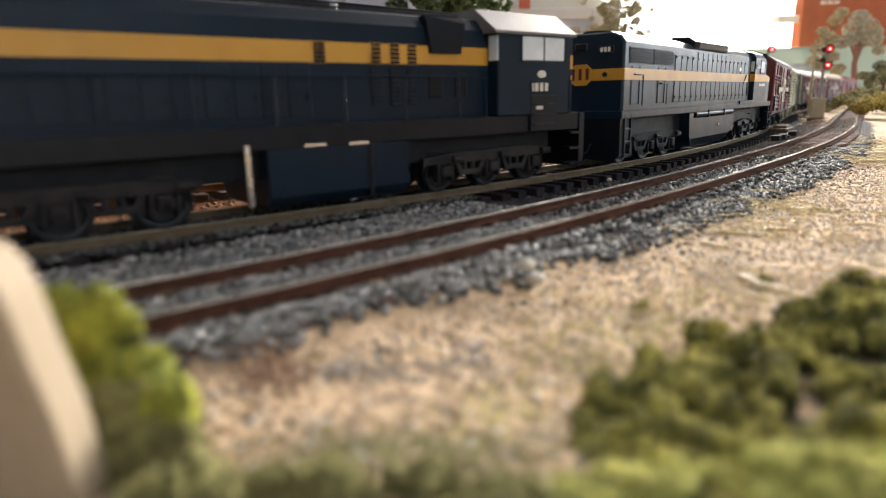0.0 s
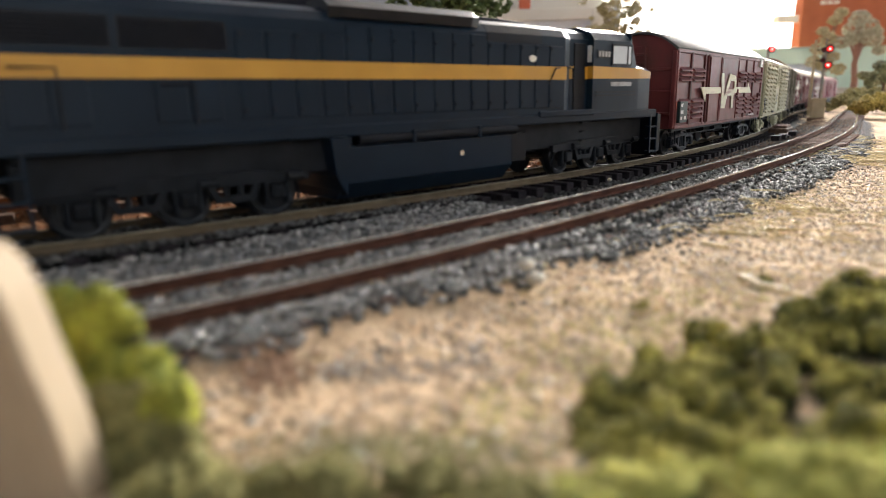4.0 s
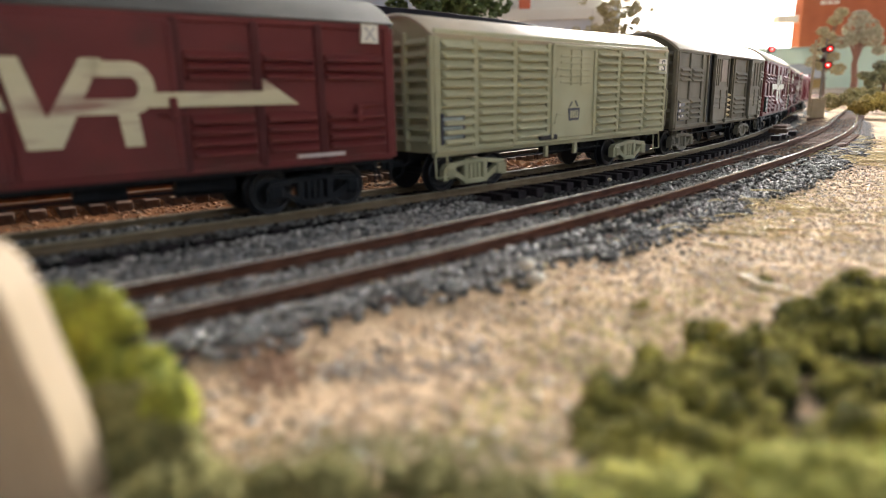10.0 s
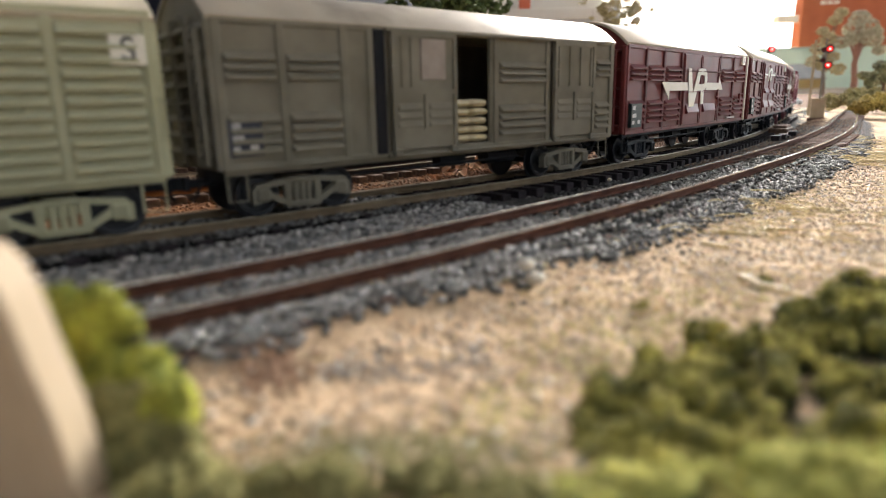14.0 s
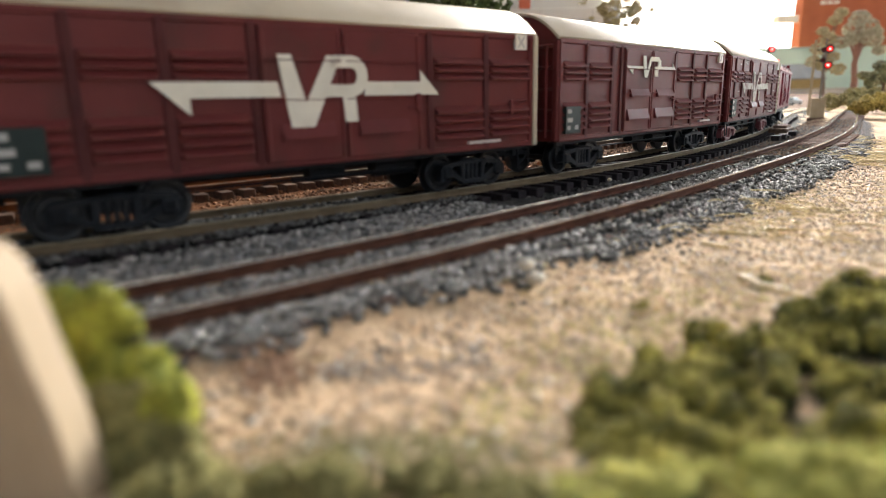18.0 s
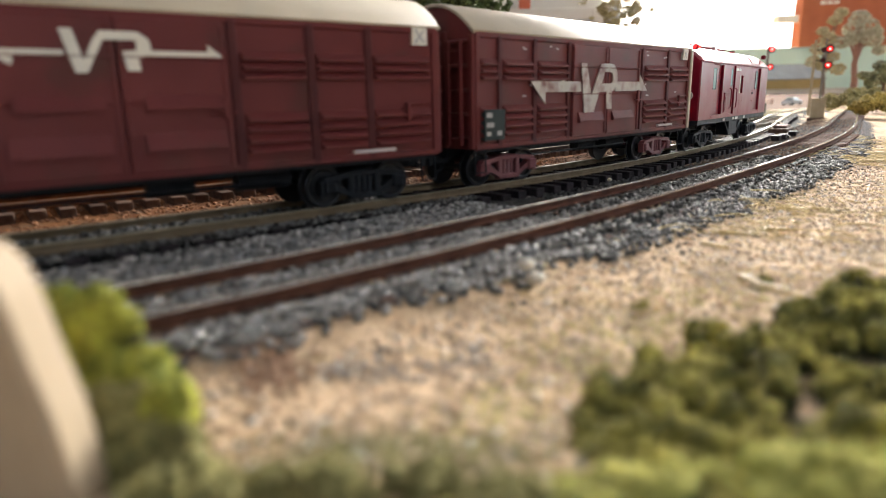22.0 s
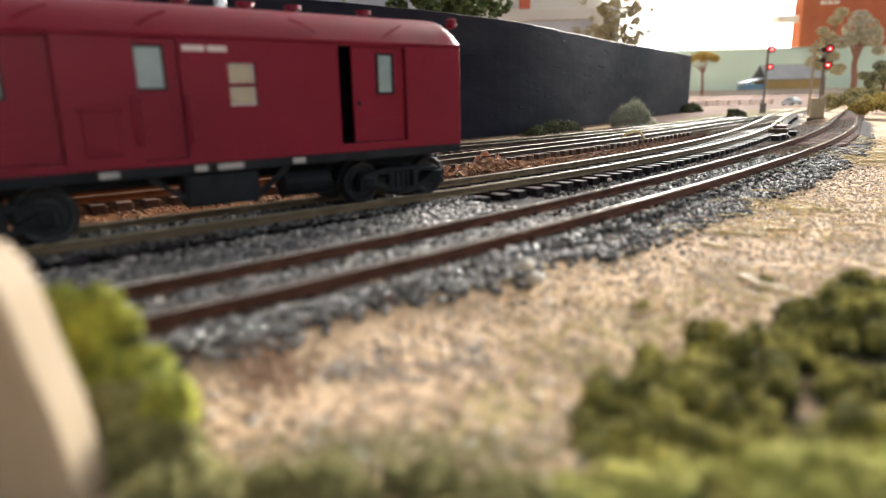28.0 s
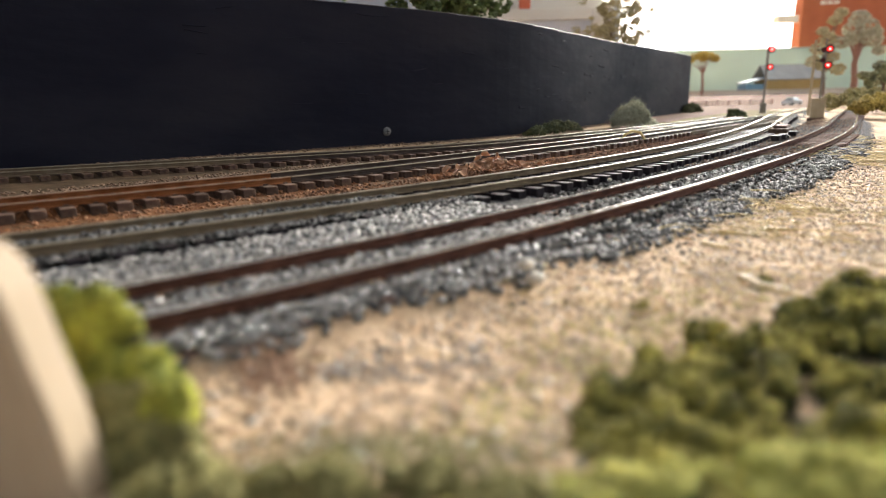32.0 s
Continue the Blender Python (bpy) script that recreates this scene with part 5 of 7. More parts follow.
RAIL_SIDING = surface("siding_rail_side", (0.15, 0.052, 0.018), (0.25, 0.10, 0.038), 5, 0.8, bump=0.2, fine=0.5, spec=0.06)
HEAD_WORN = surface("worn_rail_head", (0.17, 0.14, 0.095), (0.25, 0.21, 0.15), 5, 0.42, 0.5, 0.03, 0.4, spec=0.2)
# Darker rail sides for the siding lengths past their joint.
RAIL_DARK = surface("dark_rail_side", (0.045, 0.033, 0.028), (0.085, 0.062, 0.05), 5, 0.8, bump=0.2, fine=0.5, spec=0.06)
HEAD_DULL = surface("dull_rail_head", (0.20, 0.12, 0.075), (0.29, 0.19, 0.125), 5, 0.5, 0.6, 0.05, 0.4)
SLEEPER_DARK = surface("dark_sleeper", (0.016, 0.013, 0.015), (0.036, 0.029, 0.031), 2, 0.7, spec=0.05, bump=0.4, fine=0.5, by_piece=0.3)
SLEEPER_RED = surface("reddish_sleeper", (0.12, 0.07, 0.054), (0.20, 0.12, 0.09), 2, 0.85, spec=0.1, bump=0.4, fine=0.5, by_piece=0.25)
SLEEPER_BROWN = surface("brown_sleeper", (0.06, 0.036, 0.026), (0.14, 0.088, 0.062), 2, 0.75, bump=0.4, fine=0.5, by_piece=0.25, spec=0.1)

NEAR_XY = np.stack([NEAR[1], NEAR[2]], 1)[::2]
NEAR_T = NEAR[3][::2]
MAIN_XY = np.stack([MAIN[1], MAIN[2]], 1)[::2]
MAIN_T = MAIN[3][::2]


def side_of(xy, line, turn):
    """How far points lie to the right of a curve."""
    out = np.empty(len(xy))
    for i in range(0, len(xy), 4000):
        p = xy[i:i + 4000]
        d = ((p[:, None, :] - line[None]) ** 2).sum(2)
        j = d.argmin(1)
        e = p - line[j]
        out[i:i + 4000] = e[:, 0] * np.sin(turn[j]) - e[:, 1] * np.cos(turn[j])
    return out


def smooth(a, b, x):
    t = np.clip((x - a) / (b - a), 0, 1)
    return t * t * (3 - 2 * t)


def wave(x, y, size, seed=0):
    """Cheap smooth noise for heights, between -1 and 1."""
    r = np.random.RandomState(seed)
    z = np.zeros(np.shape(x))
    for k in range(7):
        a, b, p = r.uniform(-1, 1), r.uniform(-1, 1), r.uniform(0, 6.28)
        z += np.sin((x * a + y * b) * (6.28 / size) * (0.6 + 0.35 * k) + p) / (1 + 0.3 * k)
    return z / 3.2


def ground_z(x, y):
    xy = np.stack([x, y], 1)
    a, m = side_of(xy, NEAR_XY, NEAR_T), side_of(xy, MAIN_XY, MAIN_T)
    z = -4.6 - 2.6 * smooth(11 + 2 * wave(x, y, 40, 3), 24, a)
    z += 0.7 * wave(x, y, 46, 1) * smooth(15, 40, a) + 0.35 * wave(x, y, 13, 2) * smooth(15, 30, a)
    z -= 0.6 * smooth(-10, -22, m) * (m > -200)
    z -= 2.4 * smooth(42, 34, m) * smooth(-24, -14, m)
    z += 24 * smooth(1350, 1900, y)
    z += 16 * smooth(75, 260, a) * smooth(380, 700, y)
    return z


def lines(lo, hi, dense0, dense1, step, grow=1.18):
    v = list(np.arange(dense0, dense1 + 1e-6, step))
    s = step
    while v[0] > lo:
        s *= grow
        v.insert(0, max(lo, v[0] - s))
    s = step
    while v[-1] < hi:
        s *= grow
        v.append(min(hi, v[-1] + s))
    return np.array(v)


def quick(name, verts, faces, mat, kind="", smooth_it=False):
    """A mesh from arrays, vertices in millimetres; all faces with the same number of corners."""
    me = bpy.data.meshes.new(name)
    n, k = faces.shape
    me.vertices.add(len(verts))
    me.vertices.foreach_set("co", (np.asarray(verts, np.float32) * MM).ravel())
    me.loops.add(n * k)
    me.loops.foreach_set("vertex_index", faces.astype(np.int32).ravel())
    me.polygons.add(n)
    me.polygons.foreach_set("loop_start", np.arange(0, n * k, k, dtype=np.int32))
    me.update(calc_edges=True)
    me.validate()
    if smooth_it:
        me.shade_smooth()
    me.materials.append(mat)
    return new(name, me)


gx, gy = lines(-1580, 4300, -130, 330, 3.0), lines(-1480, 4700, 24, 340, 3.0)
X, Y = np.meshgrid(gx, gy, indexing="ij")
Z = ground_z(X.ravel(), Y.ravel())
ii = np.arange(len(gx) - 1)[:, None] * len(gy) + np.arange(len(gy) - 1)[None]
quads = np.stack([ii, ii + len(gy), ii + len(gy) + 1, ii + 1], -1).reshape(-1, 4)
tagged(quick("ground", np.stack([X.ravel(), Y.ravel(), Z], 1), quads, SAND, smooth_it=True), "sandy scenic ground of fine tan grit", "ground", kind="structure")

ICO_V = np.array(sum([[(0, s, t * 1.618), (s, t * 1.618, 0), (t * 1.618, 0, s)] for s in (-1, 1) for t in (-1, 1)], []), float)
ICO_V /= np.linalg.norm(ICO_V[0])


def hull_faces(v):
    bm = bmesh.new()
    for p in v:
        bm.verts.new(p)
    bmesh.ops.convex_hull(bm, input=bm.verts)
    bm.verts.index_update()
    f = np.array([[q.index for q in face.verts] for face in bm.faces if len(face.verts) == 3])
    bm.free()
    return f


ICO_F = hull_faces(ICO_V)
OCT_V = np.array([(1, 0, 0), (-1, 0, 0), (0, 1, 0), (0, -1, 0), (0, 0, 1), (0, 0, -1)], float)
OCT_F = hull_faces(OCT_V)


def crumbs(name, at, size, mat, rs, squash=(1, 1, 0.7), jitter=0.28, base=None):
    """Many small irregular lumps in one mesh. at: centres; size: radii."""
    bv, bf = base or (ICO_V, ICO_F)
    n = len(at)
    v = bv[None] * (1 + rs.uniform(-jitter, jitter, (n, len(bv), 1)))
    v = v * (np.array(squash) * rs.uniform(0.75, 1.25, (n, 1, 3)))
    t = rs.uniform(0, 6.283, n)
    c, s = np.cos(t)[:, None], np.sin(t)[:, None]
    v = np.stack([v[..., 0] * c - v[..., 1] * s, v[..., 0] * s + v[..., 1] * c, v[..., 2]], -1)
    v = v * np.asarray(size)[:, None, None] + np.asarray(at)[:, None, :]
    f = (bf[None] + (np.arange(n) * len(bv))[:, None, None]).reshape(-1, 3)
    return quick(name, v.reshape(-1, 3), f, mat)


def along(curve, s, lat):
    t = np.interp(s, curve[0], curve[3])
    return np.interp(s, curve[0], curve[1]) + np.sin(t) * lat, np.interp(s, curve[0], curve[2]) - np.cos(t) * lat


rs = np.random.RandomState(11)


# the stone bed under and between the two near tracks
def bed(name, curve, s0, s1, lat_a, lat_b, mat, label, z=-4.6, step=6.0, cols=14, edge=1.6, sunk=None):
    n = int((s1 - s0) / step) + 1
    s = np.linspace(s0, s1, n)
    q = np.linspace(0, 1, cols)
    S, Q = np.meshgrid(s, q, indexing="ij")
    la, lb = np.array([lat_a(v) for v in s]), np.array([lat_b(v) for v in s])
    L = la[:, None] + (lb - la)[:, None] * Q
    L += (wave(S, Q * 50, 30, 5) * edge) * ((Q < 0.01) | (Q > 0.99))
    x, y = along(curve, S.ravel(), L.ravel())
    zz = z + 0.25 * wave(x, y, 9, 7)
    if sunk:
        zz = zz + sunk(S.ravel(), L.ravel())
    drop = (np.minimum(Q, 1 - Q) < 0.5 / cols).ravel()
    zz = np.where(drop, ground_z(x, y) - 1.0, zz)
    i = np.arange(n - 1)[:, None] * cols + np.arange(cols - 1)[None]
    f = np.stack([i, i + cols, i + cols + 1, i + 1], -1).reshape(-1, 4)
    return tagged(quick(name, np.stack([x, y, zz], 1), f, mat, smooth_it=True), label, "track bed", kind="structure")


bed("ballast_bed", NEAR, -330, 1300, lambda s: -float(np.interp(s, [-300, 60, 600, 1300], [76, 64, 72, 80])), lambda s: float(np.interp(s, [-110, -60, 0], [10.5, 12.5, 15.5])), BALLAST_BED, "grey stone ballast bed under two tracks", cols=26, sunk=lambda s, l: -2.0 * smooth(30, 60, s) * smooth(-13, -17, l) * smooth(-71, -67, l))
OFF_C = lambda s: float(np.interp(s, [-300, 0, 480, 640, 800, 1000], [-72, -69, -69, -58, -38, -4]))
OFF_D = lambda s: float(np.interp(s, [-300, 60, 232, 340, 470, 600, 740, 900, 1000], [-330, -216, -180, -155, -117, -96, -74, -50, -36]))
bed("siding_bed", MAIN, -300, 760, lambda s: OFF_C(s) - 17, lambda s: -18.0, RUSTDIRT, "rust-stained dirt under the siding", z=-4.8)


def stones(name, curve, s0, s1, l0, l1, count, size, z, rs, label, base=None, mat=None, gap=True):
    s, lat = rs.uniform(s0, s1, count), rs.uniform(l0, l1, count)
    if gap:
        near_rail = np.zeros(count, bool)
        for r in (-8.65, 8.65):
            near_rail |= abs(lat - r) < 1.3
        s, lat = s[~near_rail], lat[~near_rail]
    x, y = along(curve, s, lat)
    rad = rs.uniform(size[0], size[1], len(s))
    zz = z + rs.uniform(-0.3, 0.45, len(s))
    ob = crumbs(name, np.stack([x, y, zz], 1), rad, mat or STONE, rs, base=base)
    return tagged(ob, label, "ballast", kind="stuff")


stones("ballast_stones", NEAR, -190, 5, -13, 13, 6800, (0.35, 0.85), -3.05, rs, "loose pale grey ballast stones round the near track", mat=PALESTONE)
stones("ballast_stones", NEAR, -40, 190, -13, 13, 5600, (0.35, 0.85), -3.1, rs, "loose dark grey ballast stones round the near track")
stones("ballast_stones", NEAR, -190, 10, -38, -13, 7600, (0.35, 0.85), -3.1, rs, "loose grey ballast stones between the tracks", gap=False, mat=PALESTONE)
stones("ballast_stones", MAIN, 80, 330, -7.6, 7.6, 4800, (0.35, 0.75), -2.1, rs, "loose grey ballast stones between the main rails", gap=False)
stones("ballast_stones", MAIN, 80, 345, 9.7, 15, 2600, (0.35, 0.75), -2.6, rs, "loose grey ballast stones along the main track", gap=False)
TRACKDIRT = islands(surface("brown_track_dirt", (0.13, 0.085, 0.062), (0.25, 0.17, 0.125), 2, 0.95, bump=0.3, fine=0.4, spec=0.05), 0.4)
stones("ballast_stones", NEAR, 190, 640, -13, 13, 3000, (0.4, 0.8), -3.6, rs, "loose grey ballast stones further along", base=(OCT_V, OCT_F))
stones("track_dirt", NEAR, 120, 640, -13, 13, 8000, (0.3, 0.8), -3.6, rs, "brown dirt crumbs between the near rails", base=(OCT_V, OCT_F), mat=TRACKDIRT)
stones("track_dirt", NEAR, 150, 640, -34, -13, 6500, (0.3, 0.8), -5.2, rs, "brown dirt crumbs in the dip between the tracks", base=(OCT_V, OCT_F), mat=TRACKDIRT, gap=False)
stones("ballast_stones", NEAR, -10, 520, -36, -13, 8000, (0.35, 0.75), -5.2, rs, "loose stones in the dip between the tracks", base=(OCT_V, OCT_F), gap=False)
# the shoulder that runs down to the sand
n = 15000
s, q = rs.uniform(-190, 620, n), rs.uniform(0, 1, n) ** 0.8
lat = 11.0 + q * (np.interp(s, [-110, -60, 0, 160], [0.8, 3.8, 9.0, 13.0]) + 2.2 * wave(s, s * 0.3, 28, 9) + 1.2 * wave(s, s * 0.7, 9, 12)) + np.where(q > 0.9, rs.uniform(-2, 3, n), 0) - np.interp(s, [240, 420], [0, 5]) * q
x, y = along(NEAR, s, lat)
tagged(crumbs("ballast_stones", np.stack([x, y, np.maximum(-3.5 - 3.2 * q, ground_z(x, y) + 0.1) + rs.uniform(-0.2, 0.3, n)], 1), rs.uniform(0.35, 0.9, n), STONE, rs), "loose grey ballast stones on the shoulder", "ballast", kind="stuff")
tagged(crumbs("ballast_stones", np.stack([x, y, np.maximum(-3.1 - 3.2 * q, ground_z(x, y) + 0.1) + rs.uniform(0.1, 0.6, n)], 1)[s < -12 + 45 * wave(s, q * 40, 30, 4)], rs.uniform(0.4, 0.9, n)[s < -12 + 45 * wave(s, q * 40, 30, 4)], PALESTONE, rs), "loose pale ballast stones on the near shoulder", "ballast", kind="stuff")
# shiny broken faces among the ballast
GLASSY = islands(surface("glassy_stone", (0.16, 0.16, 0.16), (0.34, 0.34, 0.34), 1.5, 0.14, bump=0.0, rough_var=0.06, spec=0.9), 0.5)
stones("glinting_stones", NEAR, -190, -5, -36, 18, 2600, (0.3, 0.7), -2.8, rs, "glassy grey stones among the ballast", mat=GLASSY)
# stray stones on the sand
n = 260
s, lat = rs.uniform(-120, 420, n), 22 + abs(rs.normal(0, 6, n))
x, y = along(NEAR, s, lat)
tagged(crumbs("stray_stones", np.stack([x, y, ground_z(x, y) + 0.2], 1), rs.uniform(0.25, 0.6, n), STONE, rs), "stray grey stones on the sand", "ballast", kind="stuff")
for i, (cx, cy, r) in enumerate(((-1.2, 172.6, 1.5), (14.9, 108.1, 1.5), (-59.4, 107.4, 1.3), (-40, 131, 1.0), (6, 176, 0.9), (15.5, 98.9, 1.6), (60, 220, 1.1))):
    z = float(ground_z(np.array([cx]), np.array([cy]))[0])
    p = crumbs("pebble", np.array([[0.0, 0.0, 0.0]]), [r], PEBBLE, rs, squash=(1.1, 0.9, 0.75), jitter=0.12)
    p.location = (cx * MM, cy * MM, max(z + 0.5, -3.3) * MM)
    p.data.shade_smooth()
    tagged(p, "pale rounded pebble lying in the ballast", "pebble", "pebbles")

# sand grains and straw on the near ground
n = 40000
x, y = rs.uniform(-60, 260, n), 46 + 250 * rs.uniform(0, 1, n) ** 1.4
a = side_of(np.stack([x, y], 1), NEAR_XY, NEAR_T)
keep = (a > 19) & (a < 150)
x, y = x[keep], y[keep]
tagged(crumbs("sand_grains", np.stack([x, y, ground_z(x, y) + 0.02], 1), rs.uniform(0.18, 0.5, len(x)), GRAIN, rs, base=(OCT_V, OCT_F)), "coarse tan sand grains", "sand", kind="stuff")


PALEGRAIN = islands(surface("pale_grain", (0.62, 0.56, 0.47), (0.75, 0.70, 0.62), 2, 0.25, bump=0.05, fine=0.3), 0.25)
DARKGRAIN = islands(surface("dark_grain", (0.17, 0.12, 0.08), (0.29, 0.21, 0.14), 2, 0.7, bump=0.05, fine=0.3), 0.4)
GLINT = islands(surface("glassy_quartz", (0.42, 0.38, 0.32), (0.62, 0.58, 0.52), 2, 0.1, bump=0.0, rough_var=0.05, spec=1.0), 0.3)
COARSE = islands(surface("coarse_grit", (0.40, 0.265, 0.16), (0.70, 0.53, 0.36), 2.0, 0.7, bump=0.2, fine=0.3), 0.5)
# The plain white grains put the sand's glints into colour.
for m_, n, lo, hi, lab in ((PALEGRAIN, 3600, 0.18, 0.5, "pale glinting grains on the sand"), (surface("white_glint_grain", (0.84, 0.82, 0.78), (0.9, 0.88, 0.85), 2, 0.3, bump=0), 1300, 0.32, 0.62, "white grains in place of glints on the sand"), (DARKGRAIN, 5000, 0.15, 0.42, "dark grains on the sand"),
                           (COARSE, 15000, 0.3, 0.72, "coarse tan and brown grit on the sand"), (GLINT, 6000, 0.25, 0.55, "glassy quartz grains on the sand")):
    x, y = rs.uniform(-60, 260, n), 46 + 250 * rs.uniform(0, 1, n) ** 1.4
    a = side_of(np.stack([x, y], 1), NEAR_XY, NEAR_T)
    keep = (a > 20) & (a < 150)
    x, y = x[keep], y[keep]
    tagged(crumbs("sand_grains", np.stack([x, y, ground_z(x, y) + 0.1], 1), rs.uniform(lo, hi, len(x)), m_, rs, base=(OCT_V, OCT_F)), lab, "sand", kind="stuff")


def fibres(name, n, spots, length, mat, label, rs, lift=0.25, r=0.13):
    v, f = [], []
    for i in range(n):
        cx, cy, sx, sy = spots[i % len(spots)]
        x0, y0 = rs.normal(cx, sx), rs.normal(cy, sy)
        t, L = rs.uniform(0, 6.283), rs.uniform(*length)
        bend, up = rs.uniform(-0.5, 0.5), rs.uniform(0, 1.2)
        z0 = float(ground_z(np.array([x0]), np.array([y0]))[0]) + lift
        pts = []
        for k in range(4):
            q = k / 3
            tt = t + bend * q
            pts.append((x0 + math.cos(tt) * L * q, y0 + math.sin(tt) * L * q, z0 + up * math.sin(q * 2.6)))
        b = len(v)
        for k, p in enumerate(pts):
            w = r * (1 - 0.6 * k / 3)
            nx, ny = -math.sin(t), math.cos(t)
            v += [(p[0] + nx * w, p[1] + ny * w, p[2]), (p[0] - nx * w, p[1] - ny * w, p[2]), (p[0], p[1], p[2] + w * 1.4)]
        for k in range(3):
            for j in range(3):
                f.append((b + k * 3 + j, b + k * 3 + (j + 1) % 3, b + k * 3 + 3 + (j + 1) % 3, b + k * 3 + 3 + j))
    return tagged(quick(name, np.array(v), np.array(f), mat), label, "straw", kind="stuff")


fibres("straw", 560, [(90, 140, 35, 25), (140, 190, 40, 30), (60, 110, 30, 14), (180, 240, 40, 30), (30, 95, 26, 10)], (2, 8), STRAW, "scattered dry straw fibres on the sand", rs)


# tracks: two rails with bright heads, and sleepers one by one
def track(name, label, curve, s0, s1, off, side_mat, head_mat, sleeper_mat, pitch, sleeper_z, sleeper_range=None, half_sleeper=15.0, wide=1.4, later=None):
    tr = thing(name, label, "railway track", kind="structure")
    for side in (-8.65, 8.65):
        for a0, a1, web_mat, top_mat in ((s0, later[0], side_mat, head_mat), (later[0] + 0.25, s1) + later[1:3]) if later else ((s0, s1, side_mat, head_mat),):
            rows = np.append(np.arange(a0, a1 - 2.0, 8.0), a1)
            web, head = [], []
            for s in rows:
                x, y, t = on(curve, float(s), off(float(s)) + side)
                ex, ey = math.sin(t), -math.cos(t)
                web.append([(x + ex * a, y + ey * a, z) for a, z in ((0.5, -0.34), (0.5, -0.62), (0.22, -0.85), (0.22, -1.75), (0.95, -2.05), (0.95, -2.3), (-0.95, -2.3), (-0.95, -2.05), (-0.22, -1.75), (-0.22, -0.85), (-0.5, -0.62), (-0.5, -0.34))])
                head.append([(x + ex * a, y + ey * a, z) for a, z in ((-0.30, 0.0), (0.30, 0.0), (0.46, -0.12), (0.5, -0.34), (0.2, -0.5), (-0.2, -0.5), (-0.5, -0.34), (-0.46, -0.12))])
            r = part("rail", Mesh().loft(web), web_mat, tr)
            part("rail_head", Mesh().loft(head), top_mat, r)
    shapes = []
    for k in range(4):
        m = Mesh().box(-wide - 0.1 * (k % 2), wide, -half_sleeper - 0.3 * (k % 3) + 0.3, half_sleeper - 0.3 * (k % 2), -3.0, 1.0, 0.2)
        for r in (-8.65, 8.65):
            for e in (-1, 1):
                m.box(-0.7, 0.7, r + e * 1.3 - 0.35, r + e * 1.3 + 0.35, 0.9, 1.45)
        shapes.append(m.data("sleeper"))
    a, b = sleeper_range or (s0, s1)
    rr = random.Random(len(name))
    s = a
    while s < b:
        x, y, t = on(curve, s, off(s))
        sl = part("sleeper", shapes[rr.randrange(4)], later[3] if later and s > later[0] + rr.uniform(-40, 40) else sleeper_mat, tr)
        sl.location = (x * MM, y * MM, ((sleeper_z(s) if callable(sleeper_z) else sleeper_z) + rr.uniform(-0.12, 0.12)) * MM)
        sl.rotation_euler[2] = t + rr.uniform(-0.03, 0.03)
        s += pitch + rr.uniform(-0.25, 0.25)
    return tr


track("near_track", "rusty-sided model track with shiny rail heads, ballasted", NEAR, -330, 1250, lambda s: 0.0, RAIL_NEAR, RAILHEAD, SLEEPER_RED, 7.6, lambda s: -3.75 if 268 < s < 375 else -5.3, (-180, 900))
track("main_track", "model main line track with worn rails, ballasted", MAIN, -700, 1800, lambda s: 0.0, RAIL_MAIN, HEAD_WORN, SLEEPER_DARK, 8.0, -3.5, (60, 1050), wide=1.9, half_sleeper=16.6)
track("siding_track", "rusty siding track on chunky brown sleepers", MAIN, -200, 985, OFF_C, RAIL_SIDING, HEAD_DULL, SLEEPER_BROWN, 7.9, -3.2, (90, 900), half_sleeper=15.5, wide=2.1, later=(322.0, RAIL_DARK, HEAD_WORN, SLEEPER_DARK))
track("far_siding_track", "dusty far siding track half sunk in dirt", MAIN, -150, 960, OFF_D, RAIL_MAIN, HEAD_WORN, SLEEPER_BROWN, 8.4, -3.3, (150, 860), wide=2.0, later=(345.0, RAIL_DARK, HEAD_WORN, SLEEPER_DARK))
stones("track_dirt", MAIN, 300, 740, -47, -19, 6000, (0.35, 0.75), -4.85, rs, "dark rusty crumbs between the main line and the siding", base=(OCT_V, OCT_F), gap=False,
       mat=islands(surface("dark_rusty_crumb", (0.055, 0.028, 0.016), (0.15, 0.08, 0.045), 3, 0.95, bump=0.3, fine=0.4, spec=0.05), 0.4))
# check rails and point work where the sidings join the main line
pw = thing("point_work", "turnout rails and blades among the converging tracks", "turnout", kind="structure")
for la, lb, s0, s1 in ((-20, 6, 640, 830), (-32, -7, 650, 800), (-7, 7, 800, 980), (22, 7, 700, 860)):
    web = []
    for k in range(25):
        q = k / 24
        x, y, t = on(MAIN, s0 + (s1 - s0) * q, la + (lb - la) * (q * q * (3 - 2 * q)))
        ex, ey = math.sin(t), -math.cos(t)
        web.append([(x + ex * a, y + ey * a, z) for a, z in ((-0.5, 0), (0.5, 0), (0.5, -0.7), (0.9, -2.5), (-0.9, -2.5), (-0.5, -0.7))])
    part("switch_rail", Mesh().loft(web), RAIL_MAIN, pw)
# ---- the room and its window ----
ROOMCEIL = surface("ceiling_paint", (0.30, 0.31, 0.34), (0.36, 0.37, 0.40), 400, 0.9, bump=0.03, fine=4)
FRAMEWHITE = surface("window_frame_paint", (0.72, 0.70, 0.66), (0.78, 0.76, 0.72), 60, 0.4, bump=0.03, fine=3)
RX0, RX1, RY0, RY1, RZ = -1580, 4300, -1480, 4700, 3000
WX0, WX1, WZ0, WZ1 = 820, 3700, 230, 2850


def slab(name, x0, x1, y0, y1, z0, z1, mat, label, cat):
    return tagged(part(name, Mesh().box(x0, x1, y0, y1, z0, z1), mat), label, cat, kind="structure")


